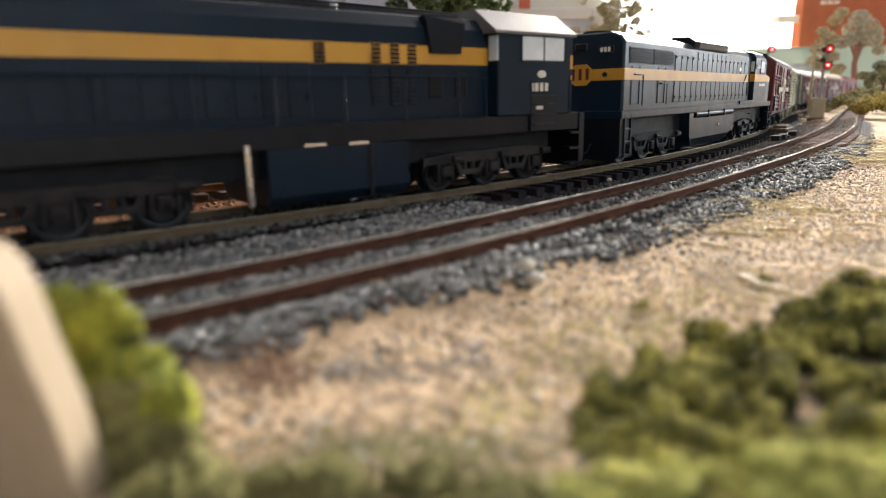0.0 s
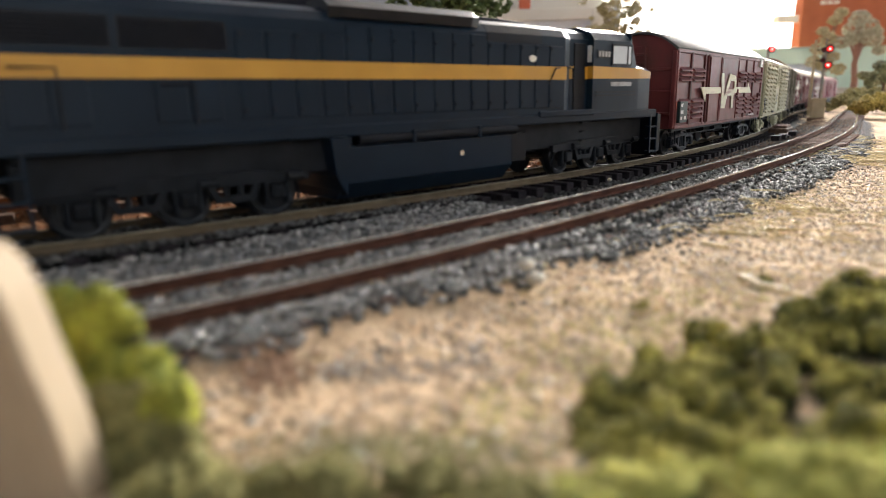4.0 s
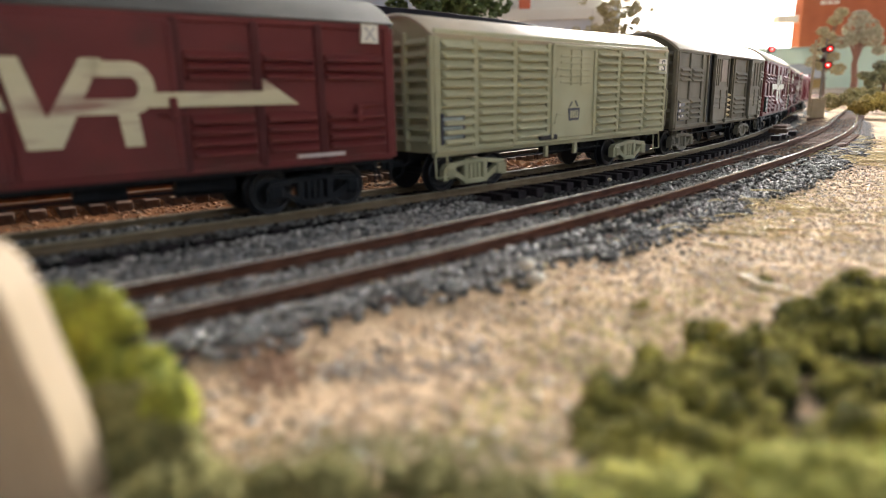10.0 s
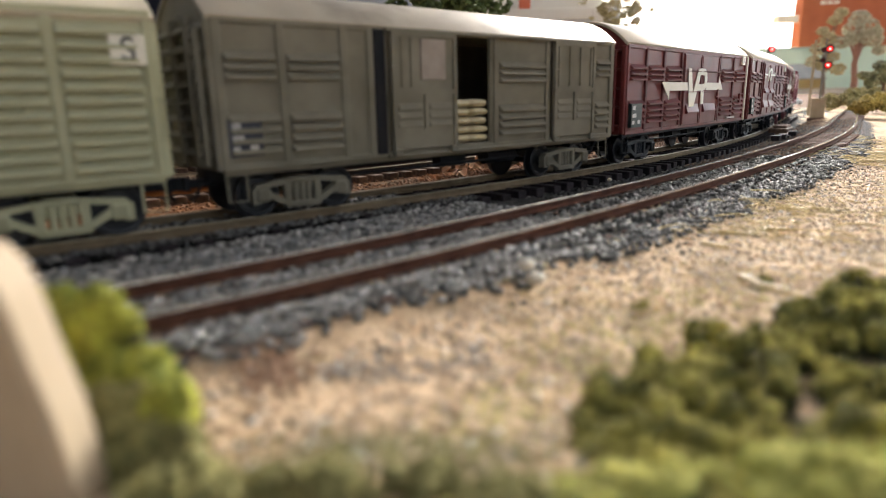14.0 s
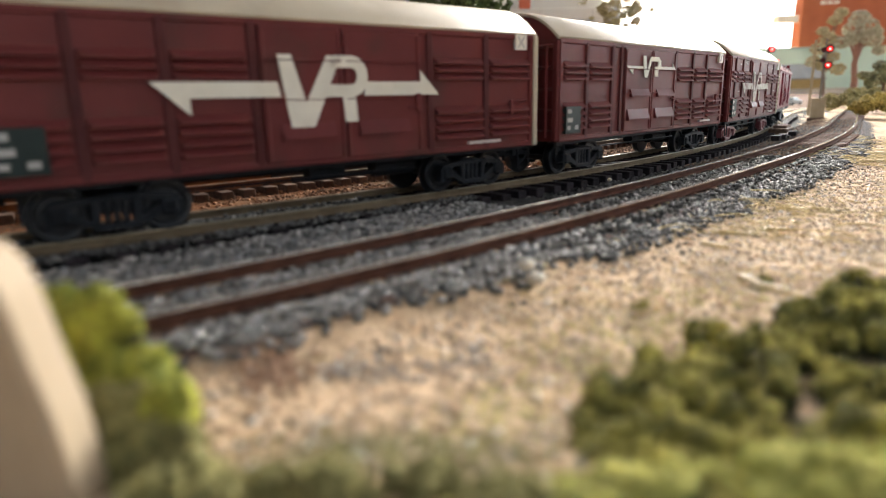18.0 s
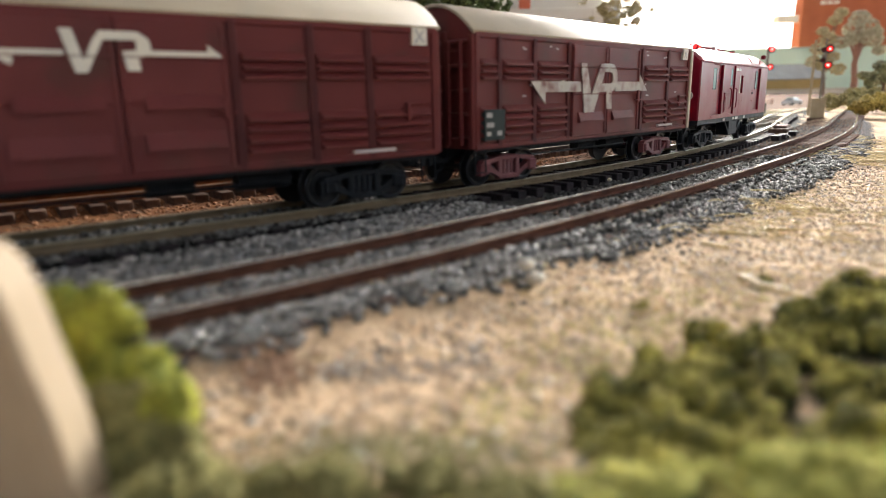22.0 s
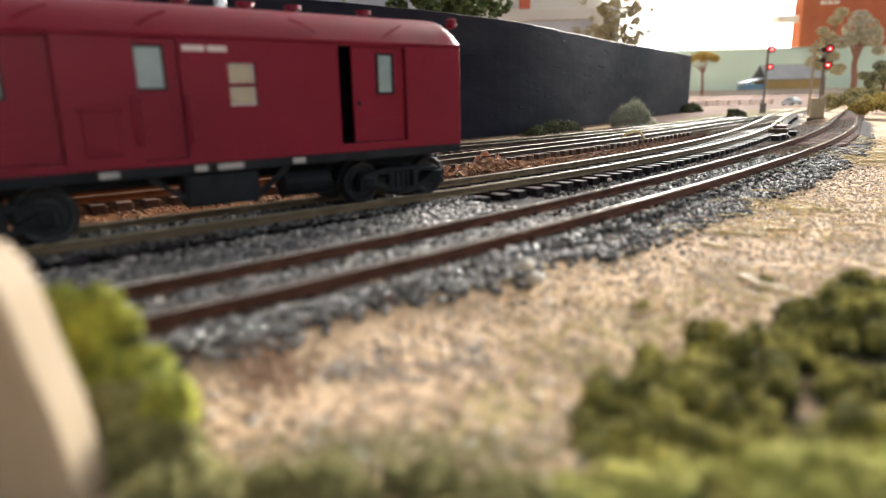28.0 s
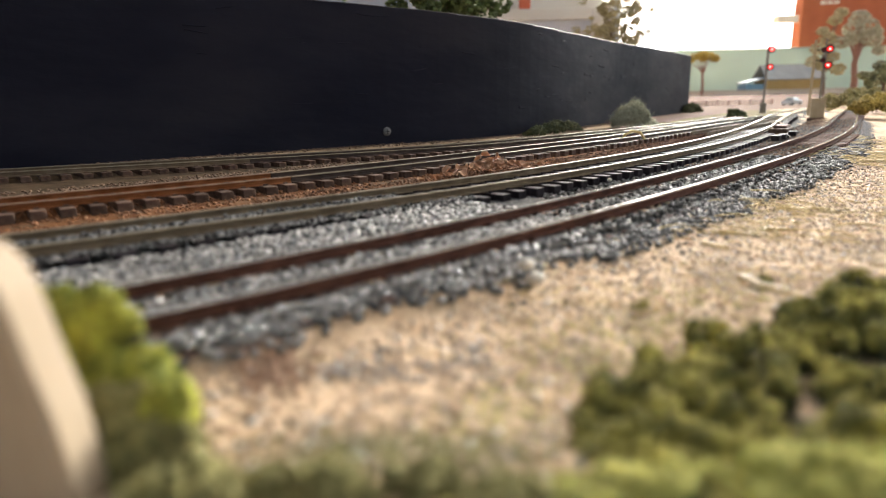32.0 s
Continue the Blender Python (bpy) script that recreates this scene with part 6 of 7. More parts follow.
slab("wall_west", RX0 - 120, RX0, RY0, RY1, -60, RZ, ROOMWALL, "plain pale painted room wall", "wall")
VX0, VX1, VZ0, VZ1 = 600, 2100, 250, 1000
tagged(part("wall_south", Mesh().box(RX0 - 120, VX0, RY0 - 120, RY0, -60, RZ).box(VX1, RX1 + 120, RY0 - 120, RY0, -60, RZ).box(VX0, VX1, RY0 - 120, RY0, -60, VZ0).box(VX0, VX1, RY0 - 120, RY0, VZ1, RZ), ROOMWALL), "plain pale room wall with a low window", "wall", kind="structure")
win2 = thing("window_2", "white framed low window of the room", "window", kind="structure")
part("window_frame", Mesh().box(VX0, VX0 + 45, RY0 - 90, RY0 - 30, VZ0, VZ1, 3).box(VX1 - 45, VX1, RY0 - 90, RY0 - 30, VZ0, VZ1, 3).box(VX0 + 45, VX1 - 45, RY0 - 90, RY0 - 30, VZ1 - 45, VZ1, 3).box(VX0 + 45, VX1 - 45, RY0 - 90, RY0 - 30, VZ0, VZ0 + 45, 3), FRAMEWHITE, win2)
UY0, UY1 = 1600, 4500
tagged(part("wall_east", Mesh().box(RX1, RX1 + 120, RY0, UY0, -60, RZ).box(RX1, RX1 + 120, UY1, RY1, -60, RZ).box(RX1, RX1 + 120, UY0, UY1, -60, 300).box(RX1, RX1 + 120, UY0, UY1, 1250, RZ), ROOMWALL), "plain pale room wall with a long window", "wall", kind="structure")
win3 = thing("window_3", "long white framed window in the room's side wall", "window", kind="structure")
part("window_frame", Mesh().box(RX1 + 30, RX1 + 90, UY0, UY0 + 45, 300, 1250, 3).box(RX1 + 30, RX1 + 90, UY1 - 45, UY1, 300, 1250, 3).box(RX1 + 30, RX1 + 90, UY0 + 45, UY1 - 45, 1205, 1250, 3).box(RX1 + 30, RX1 + 90, UY0 + 45, UY1 - 45, 300, 345, 3), FRAMEWHITE, win3)
slab("ceiling", RX0 - 120, RX1 + 120, RY0 - 120, RY1 + 120, RZ, RZ + 80, ROOMCEIL, "plain white ceiling", "ceiling")
tagged(part("wall_north", Mesh().box(RX0 - 120, WX0, RY1, RY1 + 120, -60, RZ).box(WX1, RX1 + 120, RY1, RY1 + 120, -60, RZ).box(WX0, WX1, RY1, RY1 + 120, -60, WZ0).box(WX0, WX1, RY1, RY1 + 120, WZ1, RZ), ROOMWALL),
       "pale room wall with a wide window", "wall", kind="structure")
win = thing("window_1", "wide bright window behind the layout", "window", kind="structure")
part("window_frame", Mesh().box(WX0, WX0 + 45, RY1 + 30, RY1 + 90, WZ0, WZ1, 3).box(WX1 - 45, WX1, RY1 + 30, RY1 + 90, WZ0, WZ1, 3).box(WX0 + 45, WX1 - 45, RY1 + 30, RY1 + 90, WZ1 - 45, WZ1, 3).box(WX0 + 45, WX1 - 45, RY1 + 30, RY1 + 90, WZ0, WZ0 + 18, 3), FRAMEWHITE, win)
tagged(part("backdrop", Mesh().box(-4200, 7200, RY1 + 900, RY1 + 910, -800, 5200), glow("overcast_daylight", (1.0, 0.97, 0.92), 5.0)), "white overcast daylight outside the window", "sky", kind="structure")

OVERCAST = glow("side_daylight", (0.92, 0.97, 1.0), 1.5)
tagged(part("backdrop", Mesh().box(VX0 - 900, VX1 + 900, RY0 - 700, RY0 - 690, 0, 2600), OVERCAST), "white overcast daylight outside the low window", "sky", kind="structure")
tagged(part("backdrop", Mesh().box(RX1 + 690, RX1 + 700, UY0 - 900, UY1 + 900, 100, 2900), OVERCAST), "white overcast daylight outside the long window", "sky", kind="structure")

# ---- the black board behind the sidings ----
WALL = [(-620, 140), (-420, 230), (-225, 318), (-131, 382), (-54, 431), (9, 478), (66, 530), (106, 582), (140, 632), (172, 684), (205, 735), (266, 812), (392, 1000)]


def board_line(n):
    p = np.array(WALL, float)
    d = np.concatenate([[0], np.cumsum(np.hypot(*np.diff(p, axis=0).T))])
    q = np.linspace(0, d[-1], n)
    x, y = np.interp(q, d, p[:, 0]), np.interp(q, d, p[:, 1])
    for _ in range(6):
        x[1:-1], y[1:-1] = (x[:-2] + 2 * x[1:-1] + x[2:]) / 4, (y[:-2] + 2 * y[1:-1] + y[2:]) / 4
    return x, y


bx, by = board_line(90)
black = thing("black_board", "matt black painted board standing along the sidings", "partition", kind="structure")
rr = random.Random(8)


def board(i0, i1, name):
    rings = []
    for i in range(i0, i1 + 1):
        dx, dy = (bx[min(i + 1, 89)] - bx[max(i - 1, 0)]), (by[min(i + 1, 89)] - by[max(i - 1, 0)])
        m = math.hypot(dx, dy)
        ex, ey = -dy / m * 6, dx / m * 6
        x, y = float(bx[i]), float(by[i])
        top = float(np.interp(y, [320, 460, 590, 1000], [90.2, 87.4, 83.6, 82.4])) + rr.uniform(-0.15, 0.15)
        rings.append([(x, y, -7), (x, y, top - 0.6), (x + ex * 0.12, y + ey * 0.12, top), (x + ex * 0.9, y + ey * 0.9, top), (x + ex, y + ey, top - 0.6), (x + ex, y + ey, -7)])
    return part(name, Mesh().loft(rings), BLACKWALL, black)


board(0, 74, "panel")
board(74, 89, "panel")
for k in range(60):
    i = min(rr.randrange(34, 88), rr.randrange(50, 88) + 14)
    dx, dy = float(bx[min(i + 1, 89)] - bx[i - 1]), float(by[min(i + 1, 89)] - by[i - 1])
    ob = part("paint_ridge", Mesh().box(-rr.uniform(1, 9), rr.uniform(1, 9), -rr.uniform(0.4, 0.9), 0.3, -rr.uniform(0.2, 0.5), rr.uniform(0.1, 0.4), 0.25), BLACKWALL, black)
    ob.matrix_local = Matrix.Translation((float(bx[i]) * MM, float(by[i]) * MM, rr.uniform(15, 82) * MM)) @ Matrix.Rotation(math.atan2(dy, dx), 4, "Z") @ Matrix.Rotation(rr.uniform(-0.2, 0.15), 4, "Y")
k = int(np.argmin((bx + 36) ** 2 + (by - 443) ** 2))
st = math.atan2(by[k + 1] - by[k - 1], bx[k + 1] - bx[k - 1])
STEEL = surface("screw_steel", (0.10, 0.10, 0.10), (0.16, 0.16, 0.155), 3, 0.45, 0.8, 0.05, 0.4)
scr = thing("screw", "grey cross-head screw driven into the black board", "screw", at=(-37.5, 441.5, 4.5), rz=st)
part("screw_head", Mesh().loft([[(p * k2, y, q * k2) for p, q in wheel_outline(3.0, 20)] for y, k2 in ((0.4, 1.0), (-0.5, 1.0), (-1.0, 0.75))]), STEEL, scr, smooth=True)
part("screw_slot", Mesh().box(-1.7, 1.7, -1.08, -0.8, -0.35, 0.35).box(-0.35, 0.35, -1.09, -0.8, -1.7, 1.7), LOCODARK, scr, "dark cross slot")
part("screw_shank", Mesh().prism(wheel_outline(1.2, 10), "y", 0.3, 7.0), STEEL, scr)

# dirt and grit along the foot of the board
DIRT = islands(surface("brown_dirt", (0.12, 0.075, 0.045), (0.22, 0.14, 0.09), 3, 0.95, bump=0.4, fine=0.5), 0.4)
n = 2600
i = rs.randint(10, 70, n)
q = rs.uniform(0, 1, n)
x, y = bx[i] + (bx[i + 1] - bx[i]) * q + abs(rs.normal(0, 9, n)) * 0.6, by[i] + (by[i + 1] - by[i]) * q - abs(rs.normal(0, 9, n)) * 0.8
tagged(crumbs("board_dirt", np.stack([x, y, ground_z(x, y) + 0.3], 1), rs.uniform(0.4, 1.1, n), DIRT, rs, base=(OCT_V, OCT_F)), "brown dirt crumbs at the foot of the board", "dirt", kind="stuff")
bed("yard_dirt", MAIN, 100, 1000, lambda s: OFF_D(s) - 70, lambda s: OFF_C(s) - 17.5, surface("yard_dirt", (0.065, 0.045, 0.028), (0.125, 0.085, 0.052), 8, 0.95, spec=0.03, bump=0.8, fine=0.9, dirt=(0.05, 0.035, 0.024), dirt_size=22), "brown dirt between the sidings", z=-4.5)
n = 5200
s = rs.uniform(170, 620, n)
lat = np.array([OFF_C(v) for v in s]) - 15 - rs.uniform(0, 1, n) * 45
x, y = along(MAIN, s, lat)
tagged(crumbs("yard_grit", np.stack([x, y, np.full(n, -4.3)], 1), rs.uniform(0.35, 0.9, n), DIRT, rs, base=(OCT_V, OCT_F)), "brown grit between the sidings", "dirt", kind="stuff")
ORANGE = islands(surface("orange_dirt", (0.13, 0.055, 0.022), (0.28, 0.13, 0.055), 3, 0.95, bump=0.4, fine=0.5), 0.35)
n = 4200
s, lat = rs.uniform(150, 480, n), rs.uniform(-86, -22, n)
x, y = along(MAIN, s, lat)
tagged(crumbs("rust_grit", np.stack([x, y, np.full(n, -4.6)], 1), rs.uniform(0.3, 0.8, n), ORANGE, rs, base=(OCT_V, OCT_F)), "rust-coloured grit round the siding", "dirt", kind="stuff")

# a heap of dead leaf scraps by the siding
LEAF = surface("dead_leaf", (0.36, 0.19, 0.10), (0.54, 0.33, 0.20), 3, 0.6, bump=0.2, fine=0.5, by_piece=0.35)
heap = thing("leaf_litter", "heap of curled brown leaf scraps between the rails", "leaf litter", at=(22, 262, 0))
rl = random.Random(21)
shapes = []
for k in range(5):
    w, L, c = rl.uniform(1.4, 2.4), rl.uniform(3.2, 5.6), rl.uniform(0.8, 1.8)
    rings = []
    for j in range(7):
        a = (j / 6 - 0.5) * c * 2
        ww = w * math.sin(0.35 + 2.4 * j / 6)
        rings.append([(math.sin(a) * L / c / 2, yy * ww, L / c / 2 * (1 - math.cos(a)) + zz) for yy, zz in ((-1, 0.25), (0, 0), (1, 0.25), (1, 0.4), (0, 0.15), (-1, 0.4))])
    shapes.append(Mesh().loft(rings).data("leaf_scrap"))
for k in range(70):
    a = rl.gauss(0, 15)
    lf = part("leaf_scrap", shapes[k % 5], LEAF, heap)
    lf.location = ((a * 0.78 + rl.gauss(0, 2.5)) * MM, (a * 0.62 + rl.gauss(0, 4)) * MM, (-4.0 + max(0, rl.gauss(2.8, 1.6)) * (1 - min(1, abs(a) / 32))) * MM)
    lf.rotation_euler = (rl.uniform(-0.7, 0.7), rl.uniform(-0.7, 0.7), rl.uniform(0, 6.28))
wire = thing("cable_loop", "short loop of ochre cable on the siding", "cable", at=(124.8, 402, -3))
part("cable", Mesh().tube([(-9, -3, 0), (-7, -1, 4.0), (-2, 0, 6.2), (3, 0, 5.4), (6, 1, 2.0), (7, 2, -0.8)], 0.8, 8), surface("ochre_cable", (0.42, 0.30, 0.10), (0.52, 0.38, 0.15), 5, 0.5), wire, smooth=True)

# ---- the wooden board at the very front ----
post = thing("plywood_post", "pale plywood upright with a rounded corner at the edge", "plywood board")
out = [(-70, -10.8), (-30.3, -10.6), (-30.8, -3.0), (-31.4, 1.8), (-32.6, 7.1), (-33.6, 12.1), (-34.4, 14.2), (-35.6, 15.5), (-37.7, 16.2), (-70, 16.7)]
part("board_face", Mesh().loft([[(x + dx, y, z + dz) for x, z in out] for y, dx, dz in ((44.6, -0.5, -0.4), (45.0, 0, 0), (49.4, 0, 0), (49.8, -0.5, -0.4))]), PLY, post)
for k in range(3):
    part("ply_layer", Mesh().box(-69, -38.3, 45.6 + k * 1.4, 46.0 + k * 1.4, 16.0, 16.6), RUST, post)

# ---- plants ----
MOSS = islands(surface("yellow_green_foam", (0.13, 0.155, 0.018), (0.42, 0.405, 0.05), 6, 0.9, bump=0.4, fine=0.5), 0.45)
OLIVE = islands(surface("olive_foam", (0.055, 0.06, 0.012), (0.50, 0.44, 0.10), 4, 0.9, bump=0.4, fine=0.5), 0.65)
TURF = islands(surface("grass_turf", (0.38, 0.39, 0.08), (0.58, 0.555, 0.18), 6, 0.9, bump=0.3, fine=0.5), 0.4)
DARKLEAF = islands(surface("dark_green_foam", (0.035, 0.042, 0.014), (0.095, 0.10, 0.035), 5, 0.9, bump=0.3, fine=0.5), 0.4)
SAGE = islands(surface("sage_shrub", (0.30, 0.31, 0.21), (0.46, 0.46, 0.34), 5, 0.9, bump=0.3, fine=0.5), 0.35)
GREYLEAF = islands(surface("grey_green_leaf", (0.32, 0.31, 0.22), (0.55, 0.53, 0.42), 8, 0.9, bump=0.3, fine=0.5), 0.35)
GOLDLEAF = islands(surface("golden_leaf", (0.34, 0.24, 0.04), (0.48, 0.36, 0.09), 8, 0.9, bump=0.3, fine=0.5), 0.35)
SPARSE = islands(surface("dry_khaki_leaf", (0.34, 0.28, 0.14), (0.54, 0.46, 0.25), 8, 0.9, bump=0.3, fine=0.5), 0.35)
SCRUB = islands(surface("muted_scrub", (0.24, 0.21, 0.085), (0.42, 0.37, 0.17), 6, 0.9, bump=0.3, fine=0.5), 0.45)
BARK = surface("tree_bark", (0.14, 0.09, 0.06), (0.22, 0.15, 0.11), 4, 0.9, bump=0.5, fine=0.8)
PINKBARK = surface("pinkish_bark", (0.22, 0.11, 0.085), (0.30, 0.16, 0.125), 8, 0.8, bump=0.3, fine=1.0)


def lumps(centres, per, spread, size, rs):
    """Crumb places gathered in lumps, thinner inside."""
    at, rad = [], []
    for cx, cy, cz, r in centres:
        d = rs.normal(0, 1, (per, 3))
        d /= np.linalg.norm(d, axis=1)[:, None]
        q = r * rs.uniform(0.45, 1.0, per) ** 0.5
        at.append(np.array([cx, cy, cz]) + d * q[:, None] * np.array([1, 1, spread]))
        rad.append(rs.uniform(size[0], size[1], per))
    return np.concatenate(at), np.concatenate(rad)


def bush(name, label, at, centres, per, size, mat, rs, spread=0.85, stems=4, group="", spikes=None):
    b = thing(name, label, "bush", group, at=at)
    if spikes:
        # fine twigs that stand out of the lumps
        n, reach = spikes
        c = np.array(centres)[rs.randint(0, len(centres), n)]
        d = rs.normal(0, 1, (n, 3)) + (0, 0, 0.7)
        d /= np.linalg.norm(d, axis=1)[:, None]
        root, tip = c[:, :3] + d * c[:, 3:] * 0.5, c[:, :3] + d * (c[:, 3:] * 0.6 + rs.uniform(0.3, 1.0, (n, 1)) * reach)
        side = np.cross(d, rs.normal(0, 1, (n, 3)))
        side *= 0.16 / np.linalg.norm(side, axis=1)[:, None]
        v = np.stack([root + side, root - side, root + np.cross(d, side), tip], 1).reshape(-1, 3)
        f = (np.array([(0, 1, 3), (1, 2, 3), (2, 0, 3)])[None] + (np.arange(n) * 4)[:, None, None]).reshape(-1, 3)
        quick("twigs", v, f, mat).parent = b
    a, r = lumps(centres, per, spread, size, rs)
    f = crumbs("foliage", a, r, mat, rs, squash=(1, 1, 0.85), jitter=0.35, base=(OCT_V, OCT_F) if size[1] < 0.9 else None)
    f.parent = b
    for k in range(stems):
        c = centres[(k * 7) % len(centres)]
        part("stem", Mesh().tube([(c[0] * 0.4, c[1] * 0.4, -1.5), (c[0] * 0.7, c[1] * 0.7, c[2] * 0.5), (c[0], c[1], c[2])], 0.5, 5, 0.2), BARK, b)
    return b


def mound(rs, n, length, width, height, turn, r=(1.6, 3.2)):
    out = []
    for _ in range(n):
        u, w = rs.uniform(-1, 1), rs.normal(0, 0.45)
        h = height * (1 - u * u * 0.55) * max(0.1, 1 - w * w * 1.1) * rs.uniform(0.55, 1.0)
        x, y = u * length, w * width
        out.append((x * math.cos(turn) - y * math.sin(turn), x * math.sin(turn) + y * math.cos(turn), h, rs.uniform(*r)))
    return out


rb = np.random.RandomState(4)


def foam_bush(label, ridge, n, reach, lump, size, mat, rs, gap=0.0, front=-7.5, way=None, hole_size=9.0, group="front bushes"):
    """A clump of torn foam: lumps of crumbs below a ridge line, spreading towards the front, with gaps between, over a
    core coloured dark as the gaps' shade.
    ridge: (x, y, height) along its back; reach: how far it spreads forward."""
    p = np.array(ridge, float)
    base = p[len(p) // 2] * (1, 1, 0) + (0, 0, -8)
    b = thing("foam_bush", label, "bush", group, at=tuple(base))
    d = np.concatenate([[0], np.cumsum(np.hypot(*np.diff(p[:, :2], axis=0).T))])
    way = np.array(way or (0.0, -1.0))
    at, rad, core = [], [], []
    for _ in range(n):
        q, w = rs.uniform(0, d[-1]), rs.uniform(0, 1)
        x, y, z = (np.interp(q, d, p[:, i]) for i in range(3))
        x, y = x + way[0] * reach * w, y + way[1] * reach * w
        r = rs.uniform(*lump)
        hole = wave(np.array([x]), np.array([y]), hole_size, 35)[0]
        h = z + (front - z) * w ** 0.8 - r * 0.9 + rs.normal(0, 0.6)
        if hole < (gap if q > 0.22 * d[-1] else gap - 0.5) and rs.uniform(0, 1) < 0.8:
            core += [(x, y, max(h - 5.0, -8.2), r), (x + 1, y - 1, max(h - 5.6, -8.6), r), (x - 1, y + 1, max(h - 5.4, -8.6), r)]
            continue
        k = int(150 * r * r / 3.2)
        v = rs.normal(0, 1, (k, 3))
        v /= np.linalg.norm(v, axis=1)[:, None]
        v *= (r * rs.uniform(0.55, 1.0, k) ** 0.4 * (1 + 0.25 * wave(v[:, 0] * 3 + x, v[:, 1] * 3 + v[:, 2] * 4 + y, 3.0, 37)))[:, None]
        at.append(v + (x, y, h))
        rad.append(rs.uniform(size[0], size[1], k))
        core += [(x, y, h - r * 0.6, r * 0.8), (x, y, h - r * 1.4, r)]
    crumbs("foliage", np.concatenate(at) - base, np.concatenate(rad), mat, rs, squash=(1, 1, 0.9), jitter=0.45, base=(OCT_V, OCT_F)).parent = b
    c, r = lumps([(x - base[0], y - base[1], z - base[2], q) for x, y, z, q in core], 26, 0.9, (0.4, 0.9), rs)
    crumbs("undergrowth", c, r, GAPSHADE, rs, jitter=0.4, base=(OCT_V, OCT_F)).parent = b
    for k in range(5):
        c = np.array(core[(k * 11) % len(core)][:3]) - base
        part("stem", Mesh().tube([(c[0] * 0.95, c[1] * 0.95, -0.5), (c[0], c[1], max(0.6, c[2]))], 0.4, 5, 0.2), BARK, b)


# Dark olive of the bush cores paints the self-shadow inside the gaps.
GAPSHADE = islands(surface("gap_shade_foam", (0.025, 0.028, 0.008), (0.06, 0.062, 0.02), 5, 0.95, bump=0.4, fine=0.5), 0.5)
DULLTURF = islands(surface("dull_turf", (0.17, 0.155, 0.05), (0.27, 0.245, 0.09), 6, 0.9, bump=0.3, fine=0.5), 0.4)
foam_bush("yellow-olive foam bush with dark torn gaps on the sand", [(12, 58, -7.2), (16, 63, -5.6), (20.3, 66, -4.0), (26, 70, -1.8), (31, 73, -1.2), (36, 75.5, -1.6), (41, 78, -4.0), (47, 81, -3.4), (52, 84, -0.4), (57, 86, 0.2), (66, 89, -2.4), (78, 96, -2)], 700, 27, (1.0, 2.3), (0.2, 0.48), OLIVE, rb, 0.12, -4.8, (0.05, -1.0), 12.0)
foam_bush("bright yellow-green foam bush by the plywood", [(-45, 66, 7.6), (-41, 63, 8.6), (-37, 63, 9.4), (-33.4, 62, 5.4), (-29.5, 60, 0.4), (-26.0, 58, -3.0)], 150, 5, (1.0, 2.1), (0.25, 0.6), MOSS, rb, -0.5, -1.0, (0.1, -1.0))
# This clump's dull green paints the shade on the bush's lower front.
foam_bush("foam clump in dull grey-green for the bush's shaded foot", [(-33, 56.5, 2.0), (-29, 55.5, -0.5), (-25, 53, -3), (-21, 50, -4.6), (-14, 46, -5.6)], 150, 8, (1.0, 2.2), (0.25, 0.6), DULLTURF, rb, -0.9, -7.5, (0.25, -1.0))
bush("grass_tuft", "low dull green turf at the front edge", (-6, 44, -8), mound(rb, 150, 22, 5, 5.4, -0.1, (0.7, 1.4)), 40, (0.25, 0.55), DULLTURF, rb, group="front turf")
bush("grass_tuft", "low soft yellow-green turf at the front edge", (30, 45, -8), mound(rb, 240, 30, 6, 5.0, 0.12, (0.8, 1.6)), 40, (0.25, 0.55), TURF, rb, group="front turf")
for cx, cy in ((57, 106), (31, 92)):
    z = float(ground_z(np.array([cx]), np.array([cy]))[0])
    bush("grass_tuft", "tiny dry green tuft on the sand", (cx, cy, z), mound(rb, 5, 1.4, 0.9, 1.5, 0.3, (0.4, 0.8)), 30, (0.15, 0.3), OLIVE, rb, stems=1, group="front turf")
bush("sage_bush", "rounded grey-green shrub beside the siding", (183, 602, -5), mound(rb, 90, 22, 12, 23, 0.7, (2.5, 5.5)), 110, (0.35, 0.8), SAGE, rb, group="line-side bushes", spikes=(2400, 8.0))
bush("low_bush", "low dark green bush against the black board", (100, 548, -5), mound(rb, 90, 44, 8, 9, 0.98, (2.0, 4.0)), 70, (0.4, 0.9), DARKLEAF, rb, group="line-side bushes", spikes=(900, 4.0))
bush("low_bush", "dark green bush at the end of the board", (392, 985, -5), mound(rb, 30, 26, 9, 14, 0.9, (4, 6)), 60, (1.0, 2.0), DARKLEAF, rb, group="line-side bushes")
bush("low_bush", "small dark bush beside the points", (362, 776, -5), mound(rb, 22, 12, 7, 10, 0.3, (2.5, 4)), 60, (0.8, 1.6), DARKLEAF, rb, group="line-side bushes")
bush("low_bush", "yellow-green mound beyond the curve", (494, 712, 2), mound(rb, 46, 30, 16, 17, 0.4, (4.5, 8)), 70, (1.2, 2.2), islands(surface("straw_green_foam", (0.32, 0.235, 0.05), (0.48, 0.37, 0.10), 8, 0.9), 0.4), rb, group="line-side bushes")
bush("low_bush", "olive scrub beyond the curve", (580, 870, 4), mound(rb, 40, 36, 16, 18, 0.1, (6, 9)), 60, (1.2, 2.2), SCRUB, rb, group="line-side bushes")
bush("low_bush", "low scrub under the trees", (800, 1190, 2), mound(rb, 40, 66, 22, 22, -0.2, (7, 11)), 70, (1.8, 3.2), SCRUB, rb, group="line-side bushes")


